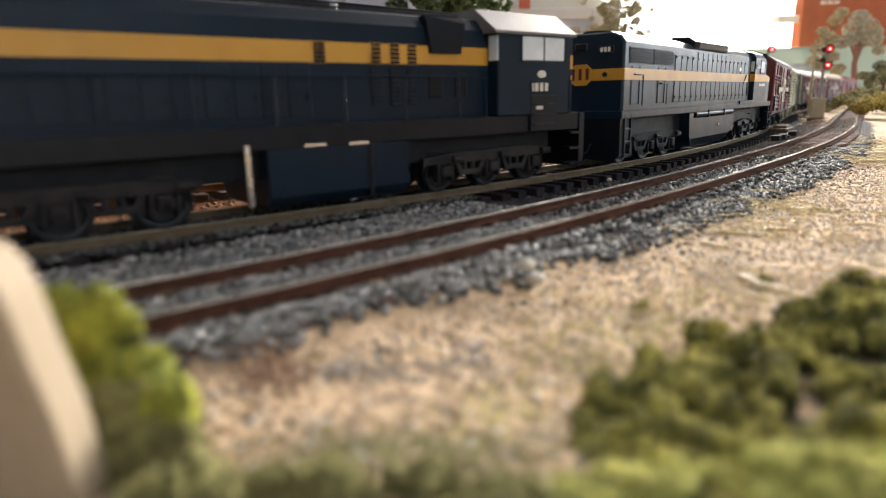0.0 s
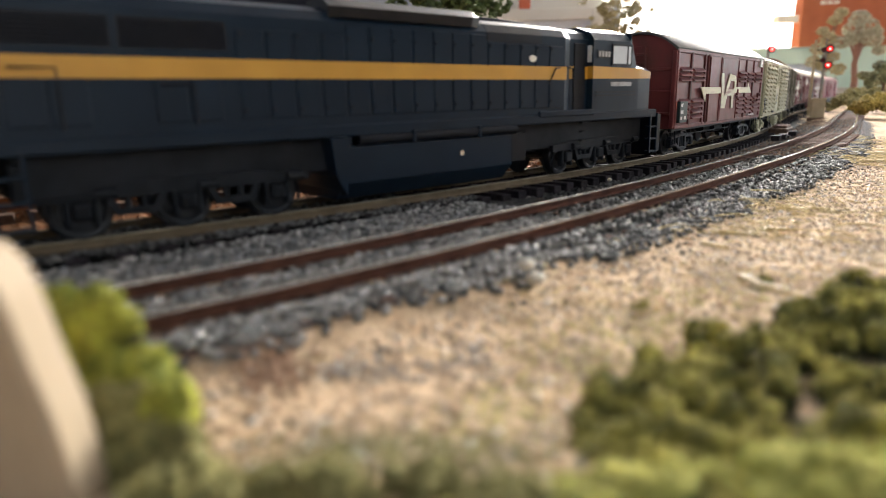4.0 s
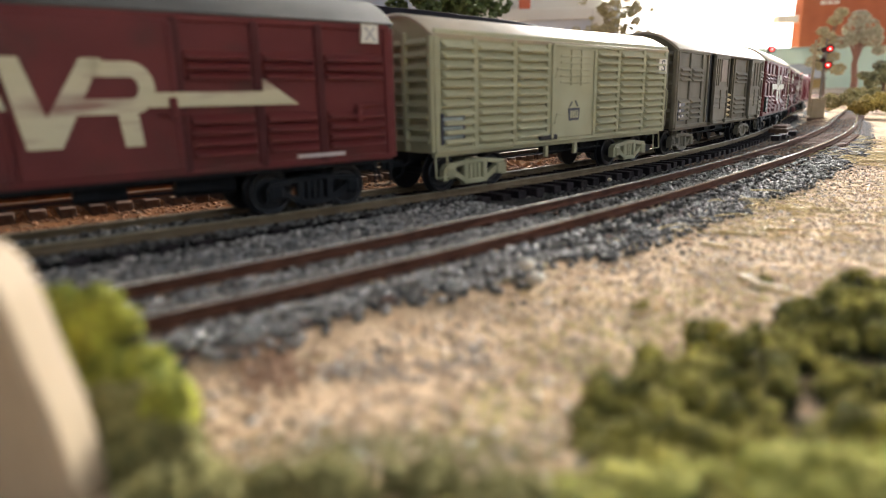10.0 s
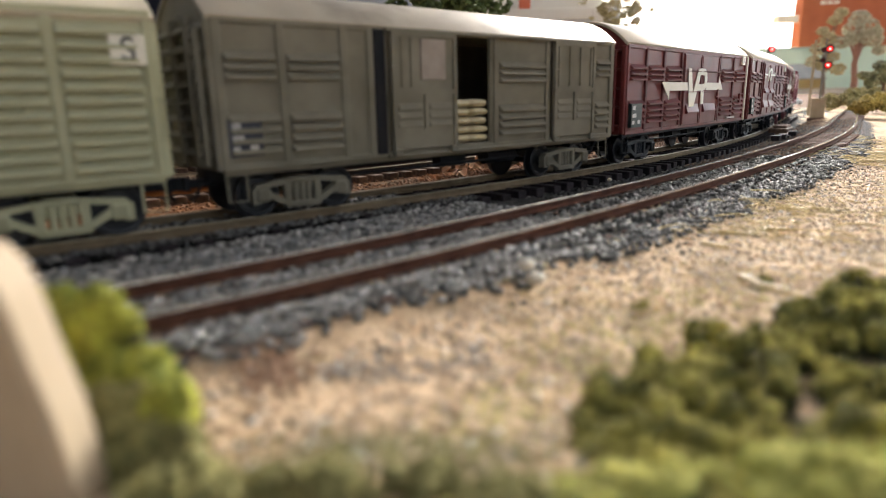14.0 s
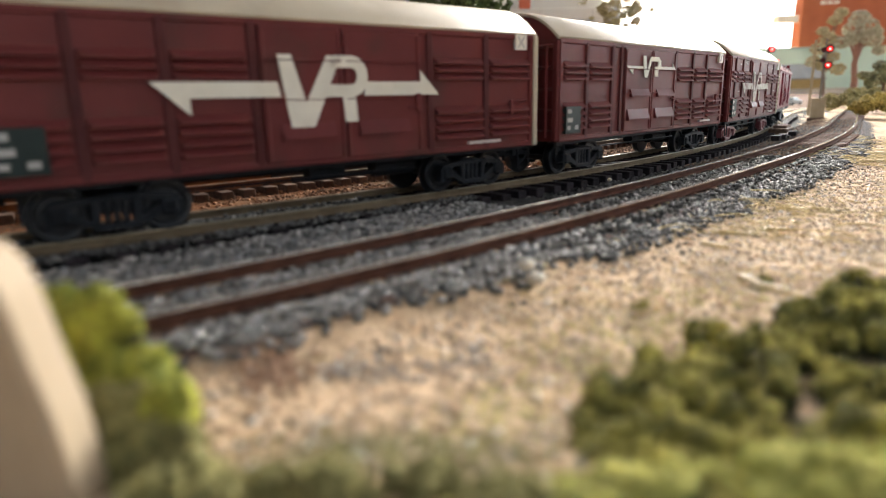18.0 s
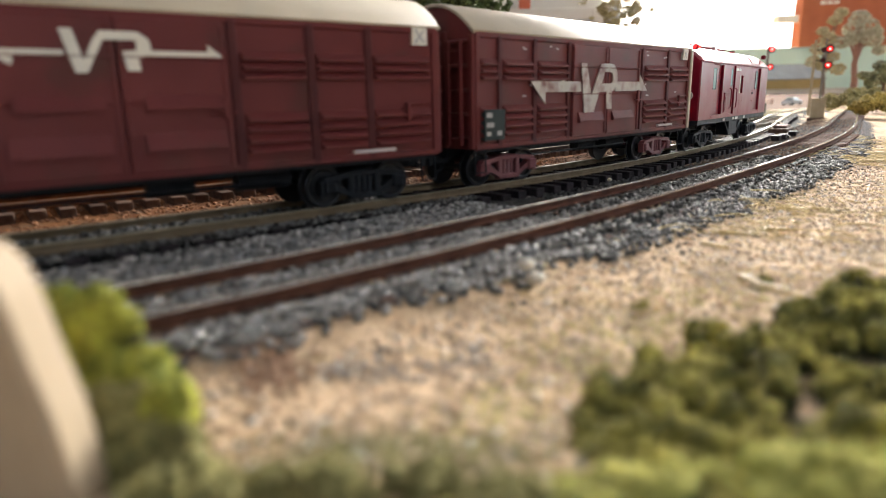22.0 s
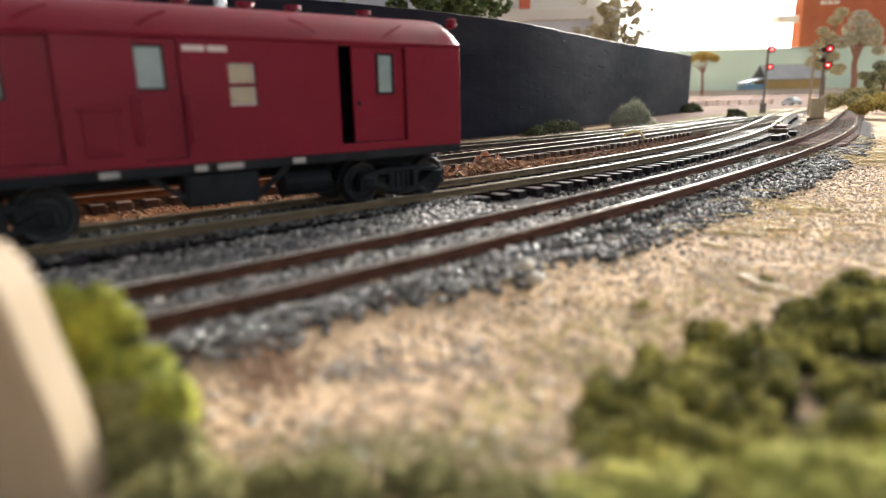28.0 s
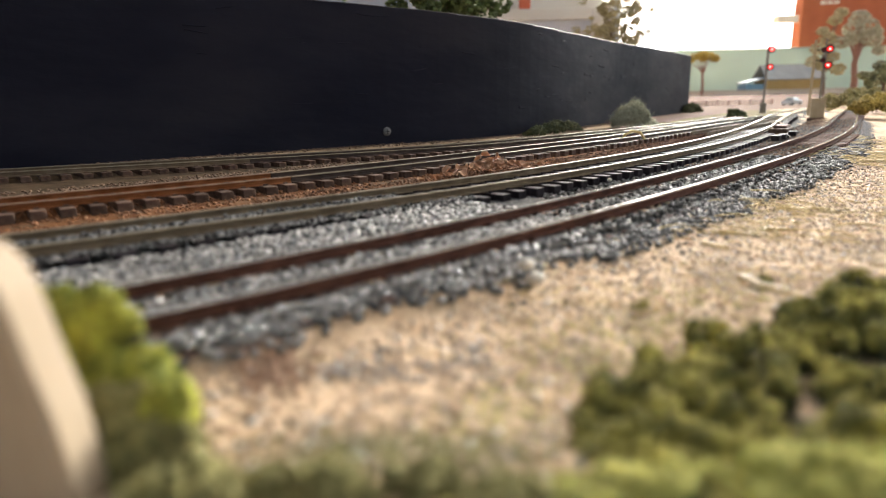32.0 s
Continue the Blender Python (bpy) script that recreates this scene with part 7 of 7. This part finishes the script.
def tree(name, label, at, trunk, limbs, clusters, per, size, bark, leaf, rs, group="trees"):
    """A tapered trunk with limbs, and a crown of clumps. trunk: (height, r0, r1); limbs end in the clusters."""
    t = thing(name, label, "tree", group, at=at)
    h, r0, r1 = trunk
    part("trunk", Mesh().tube([(0, 0, -3), (r0 * 0.3, 0, h * 0.3), (-r0 * 0.3, r0 * 0.2, h * 0.65), (0, 0, h)], r0, 9, r1), bark, t, smooth=True)
    for c in clusters[:limbs]:
        part("limb", Mesh().tube([(0, 0, h * 0.75), (c[0] * 0.45, c[1] * 0.45, (h + c[2]) * 0.5 + 2), (c[0], c[1], c[2])], r1 * 0.75, 6, r1 * 0.25), bark, t)
    a, r = lumps(clusters, per, 0.8, size, rs)
    crumbs("crown", a, r, leaf, rs, squash=(1, 1, 0.7), jitter=0.35).parent = t
    return t


def crown(rs, n, w, d, z0, z1, r):
    return [(rs.normal(0, w), rs.normal(0, d), rs.uniform(z0, z1), rs.uniform(*r)) for _ in range(n)]


rt = np.random.RandomState(9)
tree("dense_tree", "dark green tree showing over the board", (0, 660, -5), (95, 4, 2.4), 6, crown(rt, 34, 34, 18, 104, 150, (9, 15)), 90, (1.6, 3.0), BARK, islands(surface("mid_green_leaf", (0.05, 0.08, 0.02), (0.12, 0.15, 0.05), 8, 0.9), 0.5), rt)
tree("sparse_tree", "thin khaki tree with open twigs above the board", (276, 1010, -5), (110, 3.6, 1.8), 14, crown(rt, 120, 27, 14, 96, 172, (4, 8)), 80, (0.6, 1.4), BARK, SPARSE, rt)
tree("sparse_tree", "small bare twiggy tree behind the board", (345, 1040, -5), (85, 2, 1), 6, crown(rt, 14, 14, 6, 84, 100, (2, 4)), 18, (0.6, 1.2), BARK, SPARSE, rt)
tree("golden_tree", "small golden tree on a thin pink trunk", (700, 1700, 22), (70, 3.6, 2.2), 6, [(-38, 0, 88, 12), (-22, 4, 96, 13), (-4, 0, 102, 14), (14, 0, 97, 13), (30, 3, 92, 11), (-46, 0, 74, 7), (0, 6, 92, 10)], 80, (2.2, 3.6), PINKBARK, GOLDLEAF, rt)
tree("gum_tree", "grey-green gum tree with a pinkish trunk", (843, 1300, 14), (92, 7.0, 4.5), 8, [(-12, 0, 128, 22), (14, 0, 132, 22), (2, 8, 150, 20), (30, 0, 108, 17), (-34, 0, 104, 15), (-16, 0, 110, 16), (34, 4, 122, 14), (10, -5, 112, 16), (44, 0, 88, 12)], 300, (1.2, 2.6), PINKBARK, GREYLEAF, rt)
tree("gum_tree", "olive gum tree with several drooping clumps", (775, 1290, 14), (70, 4.0, 2.5), 8, [(-18, 0, 92, 15), (0, 0, 112, 15), (10, 0, 146, 13), (20, 0, 160, 12), (-22, 4, 68, 14), (0, 0, 60, 15), (14, 0, 76, 13), (28, 0, 52, 14), (-10, 4, 126, 11)], 200, (1.2, 2.6), BARK, islands(surface("khaki_leaf", (0.38, 0.33, 0.19), (0.55, 0.49, 0.30), 8, 0.9), 0.4), rt)
tree("gum_tree", "dark grey-green tree beyond the curve", (632, 905, 8), (30, 3.0, 2.0), 5, crown(rt, 14, 13, 10, 26, 50, (7, 10)), 80, (1.6, 3.0), BARK, islands(surface("blue_green_leaf", (0.17, 0.18, 0.10), (0.30, 0.30, 0.18), 8, 0.9), 0.4), rt)

# ---- signals and line-side boxes ----
POSTGREY = surface("signal_post_grey", (0.16, 0.15, 0.13), (0.24, 0.22, 0.19), 6, 0.5, 0.3, 0.05, 0.5)
POSTTAN = surface("timber_post", (0.42, 0.33, 0.20), (0.52, 0.43, 0.28), 8, 0.8, bump=0.2, fine=0.8)
REDSIGNAL = glow("red_signal_glow", (1.0, 0.010, 0.012), 1.3)
SIGNALCORE = glow("signal_core_glow", (1.0, 0.25, 0.22), 6.0)


def signal(label, at, height, lamps, turn, hood=4.6):
    s = thing("signal", label, "railway signal", "signals", at=at, rz=turn)
    part("mast", Mesh().tube([(0, 0, 0), (0, 0, height)], 1.5, 8, 1.0), POSTGREY, s)
    part("base_box", Mesh().box(-4, 4, -4, 4, -2, 14, 0.6), POSTGREY, s)
    part("ladder", Mesh().box(-1.6, -1.1, 4, 4.5, 0, height * 0.85).box(1.1, 1.6, 4, 4.5, 0, height * 0.85), POSTGREY, s)
    for i, z in enumerate(lamps):
        h = part("lamp_head", Mesh().prism([(4.2 + p, z + q) for p, q in wheel_outline(hood, 20)], "y", -2.2, 1.6), LOCODARK, s)
        part("lens", Mesh().prism([(4.2 + p, z + q) for p, q in wheel_outline(hood * 0.66, 18)], "y", -2.6, -2.1), REDSIGNAL, h, "lit red signal lens")
        part("lens_core", Mesh().prism([(4.2 + p, z + q) for p, q in wheel_outline(hood * 0.3, 14)], "y", -2.8, -2.5), SIGNALCORE, h, "bright centre of the lamp")
        part("visor", Mesh().loft([[(4.2 + math.cos(a) * hood * 0.9, y, z + math.sin(a) * hood * 0.9) for a in np.linspace(0.2, 2.94, 9)] + [(4.2 + math.cos(a) * hood * 1.02, y, z + math.sin(a) * hood * 1.02) for a in np.linspace(2.94, 0.2, 9)] for y in (-5.4, -2.1)]), LOCODARK, h)
        part("bracket", Mesh().box(0, 4.2, 0.2, 1.2, z - 0.8, z + 0.8), POSTGREY, h)
    return s


signal("two-aspect colour light signal, both lamps lit red", (463.5, 908, -4), 104, (87, 63.2), -0.45)
signal("two-aspect colour light signal beside the curve, lit red", (479.5, 800, -4), 92, (79.3, 59.8), -0.5)
dim = thing("signal", "small dark signal head on a timber post", "railway signal", "signals", at=(449, 770, -4), rz=-0.5)
part("mast", Mesh().box(-1.4, 1.4, -1.4, 1.4, 0, 88, 0.4), POSTTAN, dim)
for z in (76.5, 64.5):
    h = part("lamp_head", Mesh().prism([(9 + p, z + q) for p, q in wheel_outline(3.0, 16)], "y", -2, 2).box(0, 9, -0.5, 0.5, z - 0.6, z + 0.6), LOCODARK, dim)
    part("lens", Mesh().prism([(9 + p, z + q) for p, q in wheel_outline(1.9, 14)], "y", -2.4, -1.9), VANRED, h, "unlit red lens")
cab_ = thing("relay_cabinet", "tan line-side relay cabinet with a lid", "cabinet", at=(427.5, 716, -5), rz=-0.5)
part("body", Mesh().box(-7, 7, -7, 7, 0, 20.5, 0.5), POSTTAN, cab_)
part("lid", Mesh().box(-7.8, 7.8, -7.8, 7.8, 20.4, 22.2, 0.4), POSTTAN, cab_)
part("door", Mesh().box(-5.6, 5.6, -7.5, -6.8, 2, 19, 0.3), POSTTAN, cab_)
part("plinth", Mesh().box(-9.5, 9.5, -9, 9, -2, 1.0, 0.4), RUST, cab_)
mot = thing("point_motor", "dark low point motor with rods beside the track", "point motor", at=(247, 455, -4.2), rz=0.95)
part("case", Mesh().box(-17, 17, -6, 6, 0, 4.6, 0.8), SLEEPER_BROWN, mot)
part("cover", Mesh().box(-9, 15, -4.5, 4.5, 4.5, 6.4, 0.7), RUST, mot)
for x in (-14, -10):
    part("rod", Mesh().tube([(x, -4, 2), (x, 22, 1.5)], 0.6, 6), STEEL, mot)
part("base", Mesh().box(-30, 26, -9, 9, -1, 0.6, 0.3), SLEEPER_DARK, mot)
for k, (s_, la) in enumerate(((640, 22), (655, 24), (690, 27), (720, 20))):
    x, y, t = on(MAIN, s_, la)
    bxx = thing("track_box", "small dark cable box beside the rails", "cable box", "track boxes", at=(x, y, -4.4), rz=t)
    part("box", Mesh().box(-6, 6, -2.4, 2.4, 0, 2.6, 0.3), SLEEPER_DARK, bxx)
    part("lid", Mesh().box(-6.3, 6.3, -2.7, 2.7, 2.5, 3.1, 0.2), SLEEPER_DARK, bxx)

# ---- distance ----
TURQ = surface("turquoise_board", (0.54, 0.71, 0.61), (0.61, 0.78, 0.68), 120, 0.8, bump=0.05, fine=5)
BRICK = surface("orange_brown_wall", (0.36, 0.095, 0.035), (0.43, 0.125, 0.05), 60, 0.75, bump=0.1, fine=4)
RENDERC = surface("cream_wall", (0.74, 0.68, 0.58), (0.80, 0.75, 0.66), 60, 0.8, bump=0.05, fine=4)
LILAC = surface("grey_lilac_panel", (0.60, 0.59, 0.60), (0.68, 0.67, 0.68), 60, 0.7, bump=0.05, fine=4)
TINROOF = surface("corrugated_roof", (0.20, 0.22, 0.22), (0.27, 0.29, 0.29), 30, 0.5, bump=0.1, fine=3)
ORANGEP = surface("orange_box", (0.60, 0.12, 0.04), (0.66, 0.15, 0.06), 20, 0.5)
OCHRE = surface("ochre_wall", (0.36, 0.25, 0.09), (0.44, 0.32, 0.13), 30, 0.8)
tb = thing("backdrop_board", "pale turquoise board along the back of the layout", "backdrop board", kind="structure")
part("board", Mesh().box(860, 2500, 2500, 2512, -10, 184, 1.0), TURQ, tb)
part("capping", Mesh().box(855, 2505, 2496, 2516, 184, 188, 1.0), TURQ, tb)
ob_ = thing("orange_building", "large flat orange-brown building with faint pale lettering", "building", at=(1424, 2560, 20))
part("wall", Mesh().box(0, 900, 0, 60, -20, 640, 2), BRICK, ob_)
part("parapet", Mesh().box(-4, 904, -4, 64, 640, 660, 2), BRICK, ob_)
part("awning", Mesh().box(-84, 2, 20, 58, 268, 296, 2), RENDERC, ob_, "pale awning sticking out from the wall")
for x, z in ((68, 330), (94, 330), (120, 331), (356, 312), (382, 298)):
    part("lettering", Mesh().box(x, x + 20, -3.5, 1, z, z + 13), RENDERC, ob_, "faded pale unreadable lettering")
cb = thing("cream_building", "cream flat-roofed building with grey panels behind the board", "building", at=(60, 1400, -5))
part("wall", Mesh().box(0, 325, 0, 160, 0, 190, 1), LILAC, cb)
part("fascia", Mesh().box(-6, 330, -8, 168, 188, 212, 1), RENDERC, cb, "cream overhanging fascia")
part("upper_storey", Mesh().box(10, 300, 30, 160, 212, 420, 1), RENDERC, cb)
part("column", Mesh().box(268, 326, -9.5, 20, 0, 210, 1), RENDERC, cb)
for x in (60, 130, 200):
    part("panel", Mesh().box(x, x + 60, -2.5, 1, 60, 176, 0.6), LILAC, cb)
part("roof_sign", Mesh().box(112, 136, -12, -4, 212, 232, 0.6), ORANGEP, cb, "small orange sign on the fascia")
part("pipe", Mesh().tube([(318, -16, 0), (318, -16, 300)], 7, 10), WINDOWWHITE, cb)
sh = thing("goods_shed", "grey-roofed tan shed on the raised ground", "shed", at=(1015, 1900, 20))
part("wall", Mesh().box(-60, 100, -40, 40, -15, 44, 0.6), OCHRE, sh)
part("roof", Mesh().loft([[(x, -48, 40), (x, 0, 82), (x, 48, 40), (x, 48, 37), (x, 0, 78), (x, -48, 37)] for x in (-66, 106)]), TINROOF, sh, "grey pitched tin roof")
part("lean_to_roof", Mesh().prism([(-60, 46), (-118, 32), (-118, 29), (-60, 43)], "y", -36, 30), surface("pale_blue_tin", (0.30, 0.36, 0.40), (0.38, 0.44, 0.48), 20, 0.8, spec=0.1), sh, "pale flat lean-to roof")
part("lean_to", Mesh().box(-114, -61, -30, 28, -15, 28, 0.6), surface("blue_wall", (0.12, 0.25, 0.36), (0.17, 0.31, 0.42), 20, 0.7), sh, "blue lean-to wall")
wl = thing("low_wall", "long low pale wall at the back of the yard", "wall", at=(0, 1780, 18))
part("coping", Mesh().box(640, 1700, -6, 6, 8, 13, 0.6), PEBBLE, wl)
part("wall", Mesh().box(645, 1695, -4, 4, -12, 8, 0.6), RENDERC, wl)
FENCEP = surface("faded_pink_fence", (0.46, 0.34, 0.30), (0.58, 0.45, 0.40), 6, 0.85, bump=0.1, fine=0.6)
fe = thing("yard_fence", "pale post-and-rail fence beside the yard road", "fence", at=(560, 1390, -5))
for k in range(8):
    part("post", Mesh().box(k * 26 - 1.2, k * 26 + 1.2, k * 3.7 - 1.2, k * 3.7 + 1.2, 0, 14 + k % 3, 0.2), FENCEP, fe)
for z in (5, 11):
    part("fence_rail", Mesh().tube([(-2, 0, z), (184, 26, z)], 1.0, 5), FENCEP, fe)
PINK = surface("pinkish_road", (0.125, 0.079, 0.062), (0.20, 0.13, 0.10), 30, 0.95, spec=0.03, dirt=(0.12, 0.085, 0.06), dirt_size=60, bump=0.3, fine=2)
bed("yard_verge", MAIN, 860, 1330, lambda s: -150.0, lambda s: -16.0, surface("verge_grass", (0.09, 0.085, 0.03), (0.18, 0.15, 0.06), 14, 0.95, spec=0.03, bump=0.8, fine=1.5, dirt=(0.15, 0.095, 0.075), dirt_size=40), "dry grass and dirt verge beside the points", z=-3.9)
bed("yard_road", MAIN, 880, 2350, lambda s: -float(np.interp(s, [880, 1300, 1500], [260, 420, 800])), lambda s: -float(np.interp(s, [880, 1330, 1500, 1800], [95, 80, 40, 20])), PINK, "pinkish dirt road past the board", z=-3.2, step=20.0, cols=40, sunk=lambda s, l: 24 * smooth(1350, 1900, along(MAIN, s, l)[1]))
veh = thing("white_car", "white parked car far down the yard", "car", at=(722, 1300, -3), rz=0.6)
part("body", Mesh().loft([[(x, -9, 3), (x, -9, z), (x, 9, z), (x, 9, 3)] for x, z in ((-24, 7), (-22, 10), (22, 10), (24, 7))]), WINDOWWHITE, veh)
part("cabin", Mesh().loft([[(-14, -8, 10), (-14, 8, 10), (14, 8, 10), (14, -8, 10)], [(-9, -7, 16), (-9, 7, 16), (8, 7, 16), (8, -7, 16)]]), WINDOWGREY, veh)
for x in (-14, 14):
    for y in (-9, 9):
        part("wheel", Mesh().prism([(x + p, 3.4 + q) for p, q in wheel_outline(3.4, 14)], "y", y - 1, y + 1), UNDER, veh)
ma = thing("mast", "thin grey pole rising behind the yard", "pole", at=(1222, 2535, 0))
part("pole", Mesh().tube([(3, 0, 0), (-3, 0, 520)], 3.0, 8, 2.2), POSTGREY, ma)

# ---- straw, dirt and stone patches on the near sand ----
STALK = surface("straw_stalk", (0.62, 0.47, 0.20), (0.74, 0.59, 0.30), 4, 0.6, bump=0.08, fine=0.4, by_piece=0.2)
for (x0, y0), (x1, y1), r in (((54.4, 108.8), (58.3, 96.9), 0.42), ((58.2, 134.8), (62.7, 131.7), 0.4), ((67.3, 147.2), (75.6, 145.0), 0.45), ((78.4, 150.0), (87.3, 148.4), 0.5), ((98.1, 176.9), (104.0, 172.4), 0.5), ((107.7, 177.6), (111.9, 173.3), 0.4), ((91.9, 188.9), (95.2, 182.2), 0.4), ((196.1, 288.4), (202.7, 284.3), 0.7), ((181.6, 276.4), (205.7, 302.8), 0.3), ((214.0, 329.4), (232.1, 331.8), 0.4)):
    mx, my = (x0 + x1) / 2, (y0 + y1) / 2
    zm = [float(ground_z(np.array([a]), np.array([b]))[0]) for a, b in ((x0, y0), (mx, my), (x1, y1))]
    st_ = thing("straw_stalk", "pale dry straw stalk lying on the sand", "straw", "straw stalks", at=(mx, my, zm[1] + 0.2 + r * 0.5))
    L = math.hypot(x1 - x0, y1 - y0)
    part("stalk", Mesh().tube([(x0 - mx, y0 - my, zm[0] - zm[1]), ((y1 - y0) * 0.03, (x0 - x1) * 0.03, 0.15), (x1 - mx, y1 - my, zm[2] - zm[1])], r, 6, r * 0.75), STALK, st_, smooth=True)
REDDIRT = islands(surface("red_brown_crumb", (0.20, 0.11, 0.065), (0.36, 0.21, 0.13), 3, 0.9, bump=0.3, fine=0.4), 0.4)
GREYCHIP = islands(surface("grey_chip", (0.20, 0.19, 0.18), (0.36, 0.34, 0.32), 2, 0.7, bump=0.2, fine=0.4), 0.5)
rp = np.random.RandomState(23)


def patch(name, spots, n, size, mat, label, cat, lift=0.1):
    c = np.array([spots[i % len(spots)] for i in range(n)], float)
    x, y = c[:, 0] + rp.normal(0, 1, n) * c[:, 2], c[:, 1] + rp.normal(0, 1, n) * c[:, 3]
    tagged(crumbs(name, np.stack([x, y, ground_z(x, y) + lift], 1), rp.uniform(size[0], size[1], n), mat, rp, base=(OCT_V, OCT_F)), label, cat, kind="stuff")


patch("dirt_crumbs", [(-33, 82, 3.5, 2.0), (-27, 79, 3, 3), (-22, 72, 2.5, 3)], 900, (0.2, 0.6), REDDIRT, "red-brown dirt crumbs on the sand", "dirt")
patch("stray_stones", [(3.3, 80, 1.2, 2.5), (2.0, 72.5, 2.4, 1.8), (-2, 72, 2.4, 1.8), (-7, 71.5, 1.4, 1.5), (-12.8, 72.6, 1.2, 1.4), (-28.5, 73.5, 1.6, 1.6), (-30, 76.5, 1.4, 1)], 200, (0.2, 0.5), GREYCHIP, "stray grey stones on the sand", "ballast", 0.25)
patch("green_scatter", [(30, 84, 7, 4), (18, 70, 5, 5), (45, 96, 8, 5), (6, 60, 4, 4), (24, 78, 9, 6)], 1500, (0.12, 0.35), TURF, "yellow-green foam scatter round the bush", "scatter")
patch("green_scatter", [(-10, 54, 6, 2.5), (-2, 53, 5, 2), (4, 52, 4, 2)], 1400, (0.15, 0.4), DULLTURF, "dull green foam scatter on the sand", "scatter")
fibres("dry_grass", 700, [(215, 315, 20, 18), (245, 350, 22, 20), (200, 290, 12, 12), (275, 385, 22, 20)], (4, 12), STRAW, "yellow dry grass fibres beside the curve", rp, r=0.2)
fibres("straw", 110, [(90, 172, 22, 10), (75, 148, 16, 6), (105, 180, 14, 8)], (5, 14), STRAW, "long dry straw fibres on the sand", rp, r=0.24)
# ---- what moves: the train along the main line ----
TIMES = np.arange(0, 32.01, 0.05)
PACE = np.interp(TIMES, np.arange(0, 33, 2), [45.64, 46.08, 46.51, 46.89, 47.19, 47.37, 47.42, 47.34, 47.15, 46.92, 46.71, 46.53, 46.40, 46.29, 46.19, 46.08, 45.96])
RUN = np.concatenate([[0], np.cumsum((PACE[1:] + PACE[:-1]) / 2 * 0.05)])


def gone(t):
    return float(np.interp(t, TIMES, RUN))


def stand(place, p, q, t):
    """Where a vehicle stands at t: its origin and heading, from its two pivots on the line."""
    x1, y1, _ = on(MAIN, place + p - gone(t))
    x2, y2, _ = on(MAIN, place + q - gone(t))
    k = -p / (q - p)
    return x1 + (x2 - x1) * k, y1 + (y2 - y1) * k, math.atan2(y2 - y1, x2 - x1)


def motions():
    where = {}
    for v, place, p, q in VEHICLES:
        where[v.name] = (place, p, q)
        rows = []
        for t in np.arange(0, 32.01, 0.5):
            x, y, a = stand(place, p, q, t)
            rows.append((float(t), pose(x * MM, y * MM, 0, 0, 0, math.degrees(a))))
        walk(v, rows)
    for b, at, v in BOGIES:
        place, p, q = where[v.name]
        rows = []
        for t in np.arange(0, 32.01, 1.0):
            turn = math.degrees(on(MAIN, place + at - gone(t))[2] - stand(place, p, q, t)[2])
            rows.append((float(t), pose(at * MM, 0, 0, 0, 0, (turn + 180) % 360 - 180)))
        walk(b, rows)
    for w, at, a, v, r in WHEELSETS:
        rows = []
        for k in range(214):
            t = min(32.0, k * 0.15)
            rows.append((t, pose(a * MM, 0, r * MM, 0, -math.degrees(gone(t) / r), 0)))
        walk(w, rows)


motions()
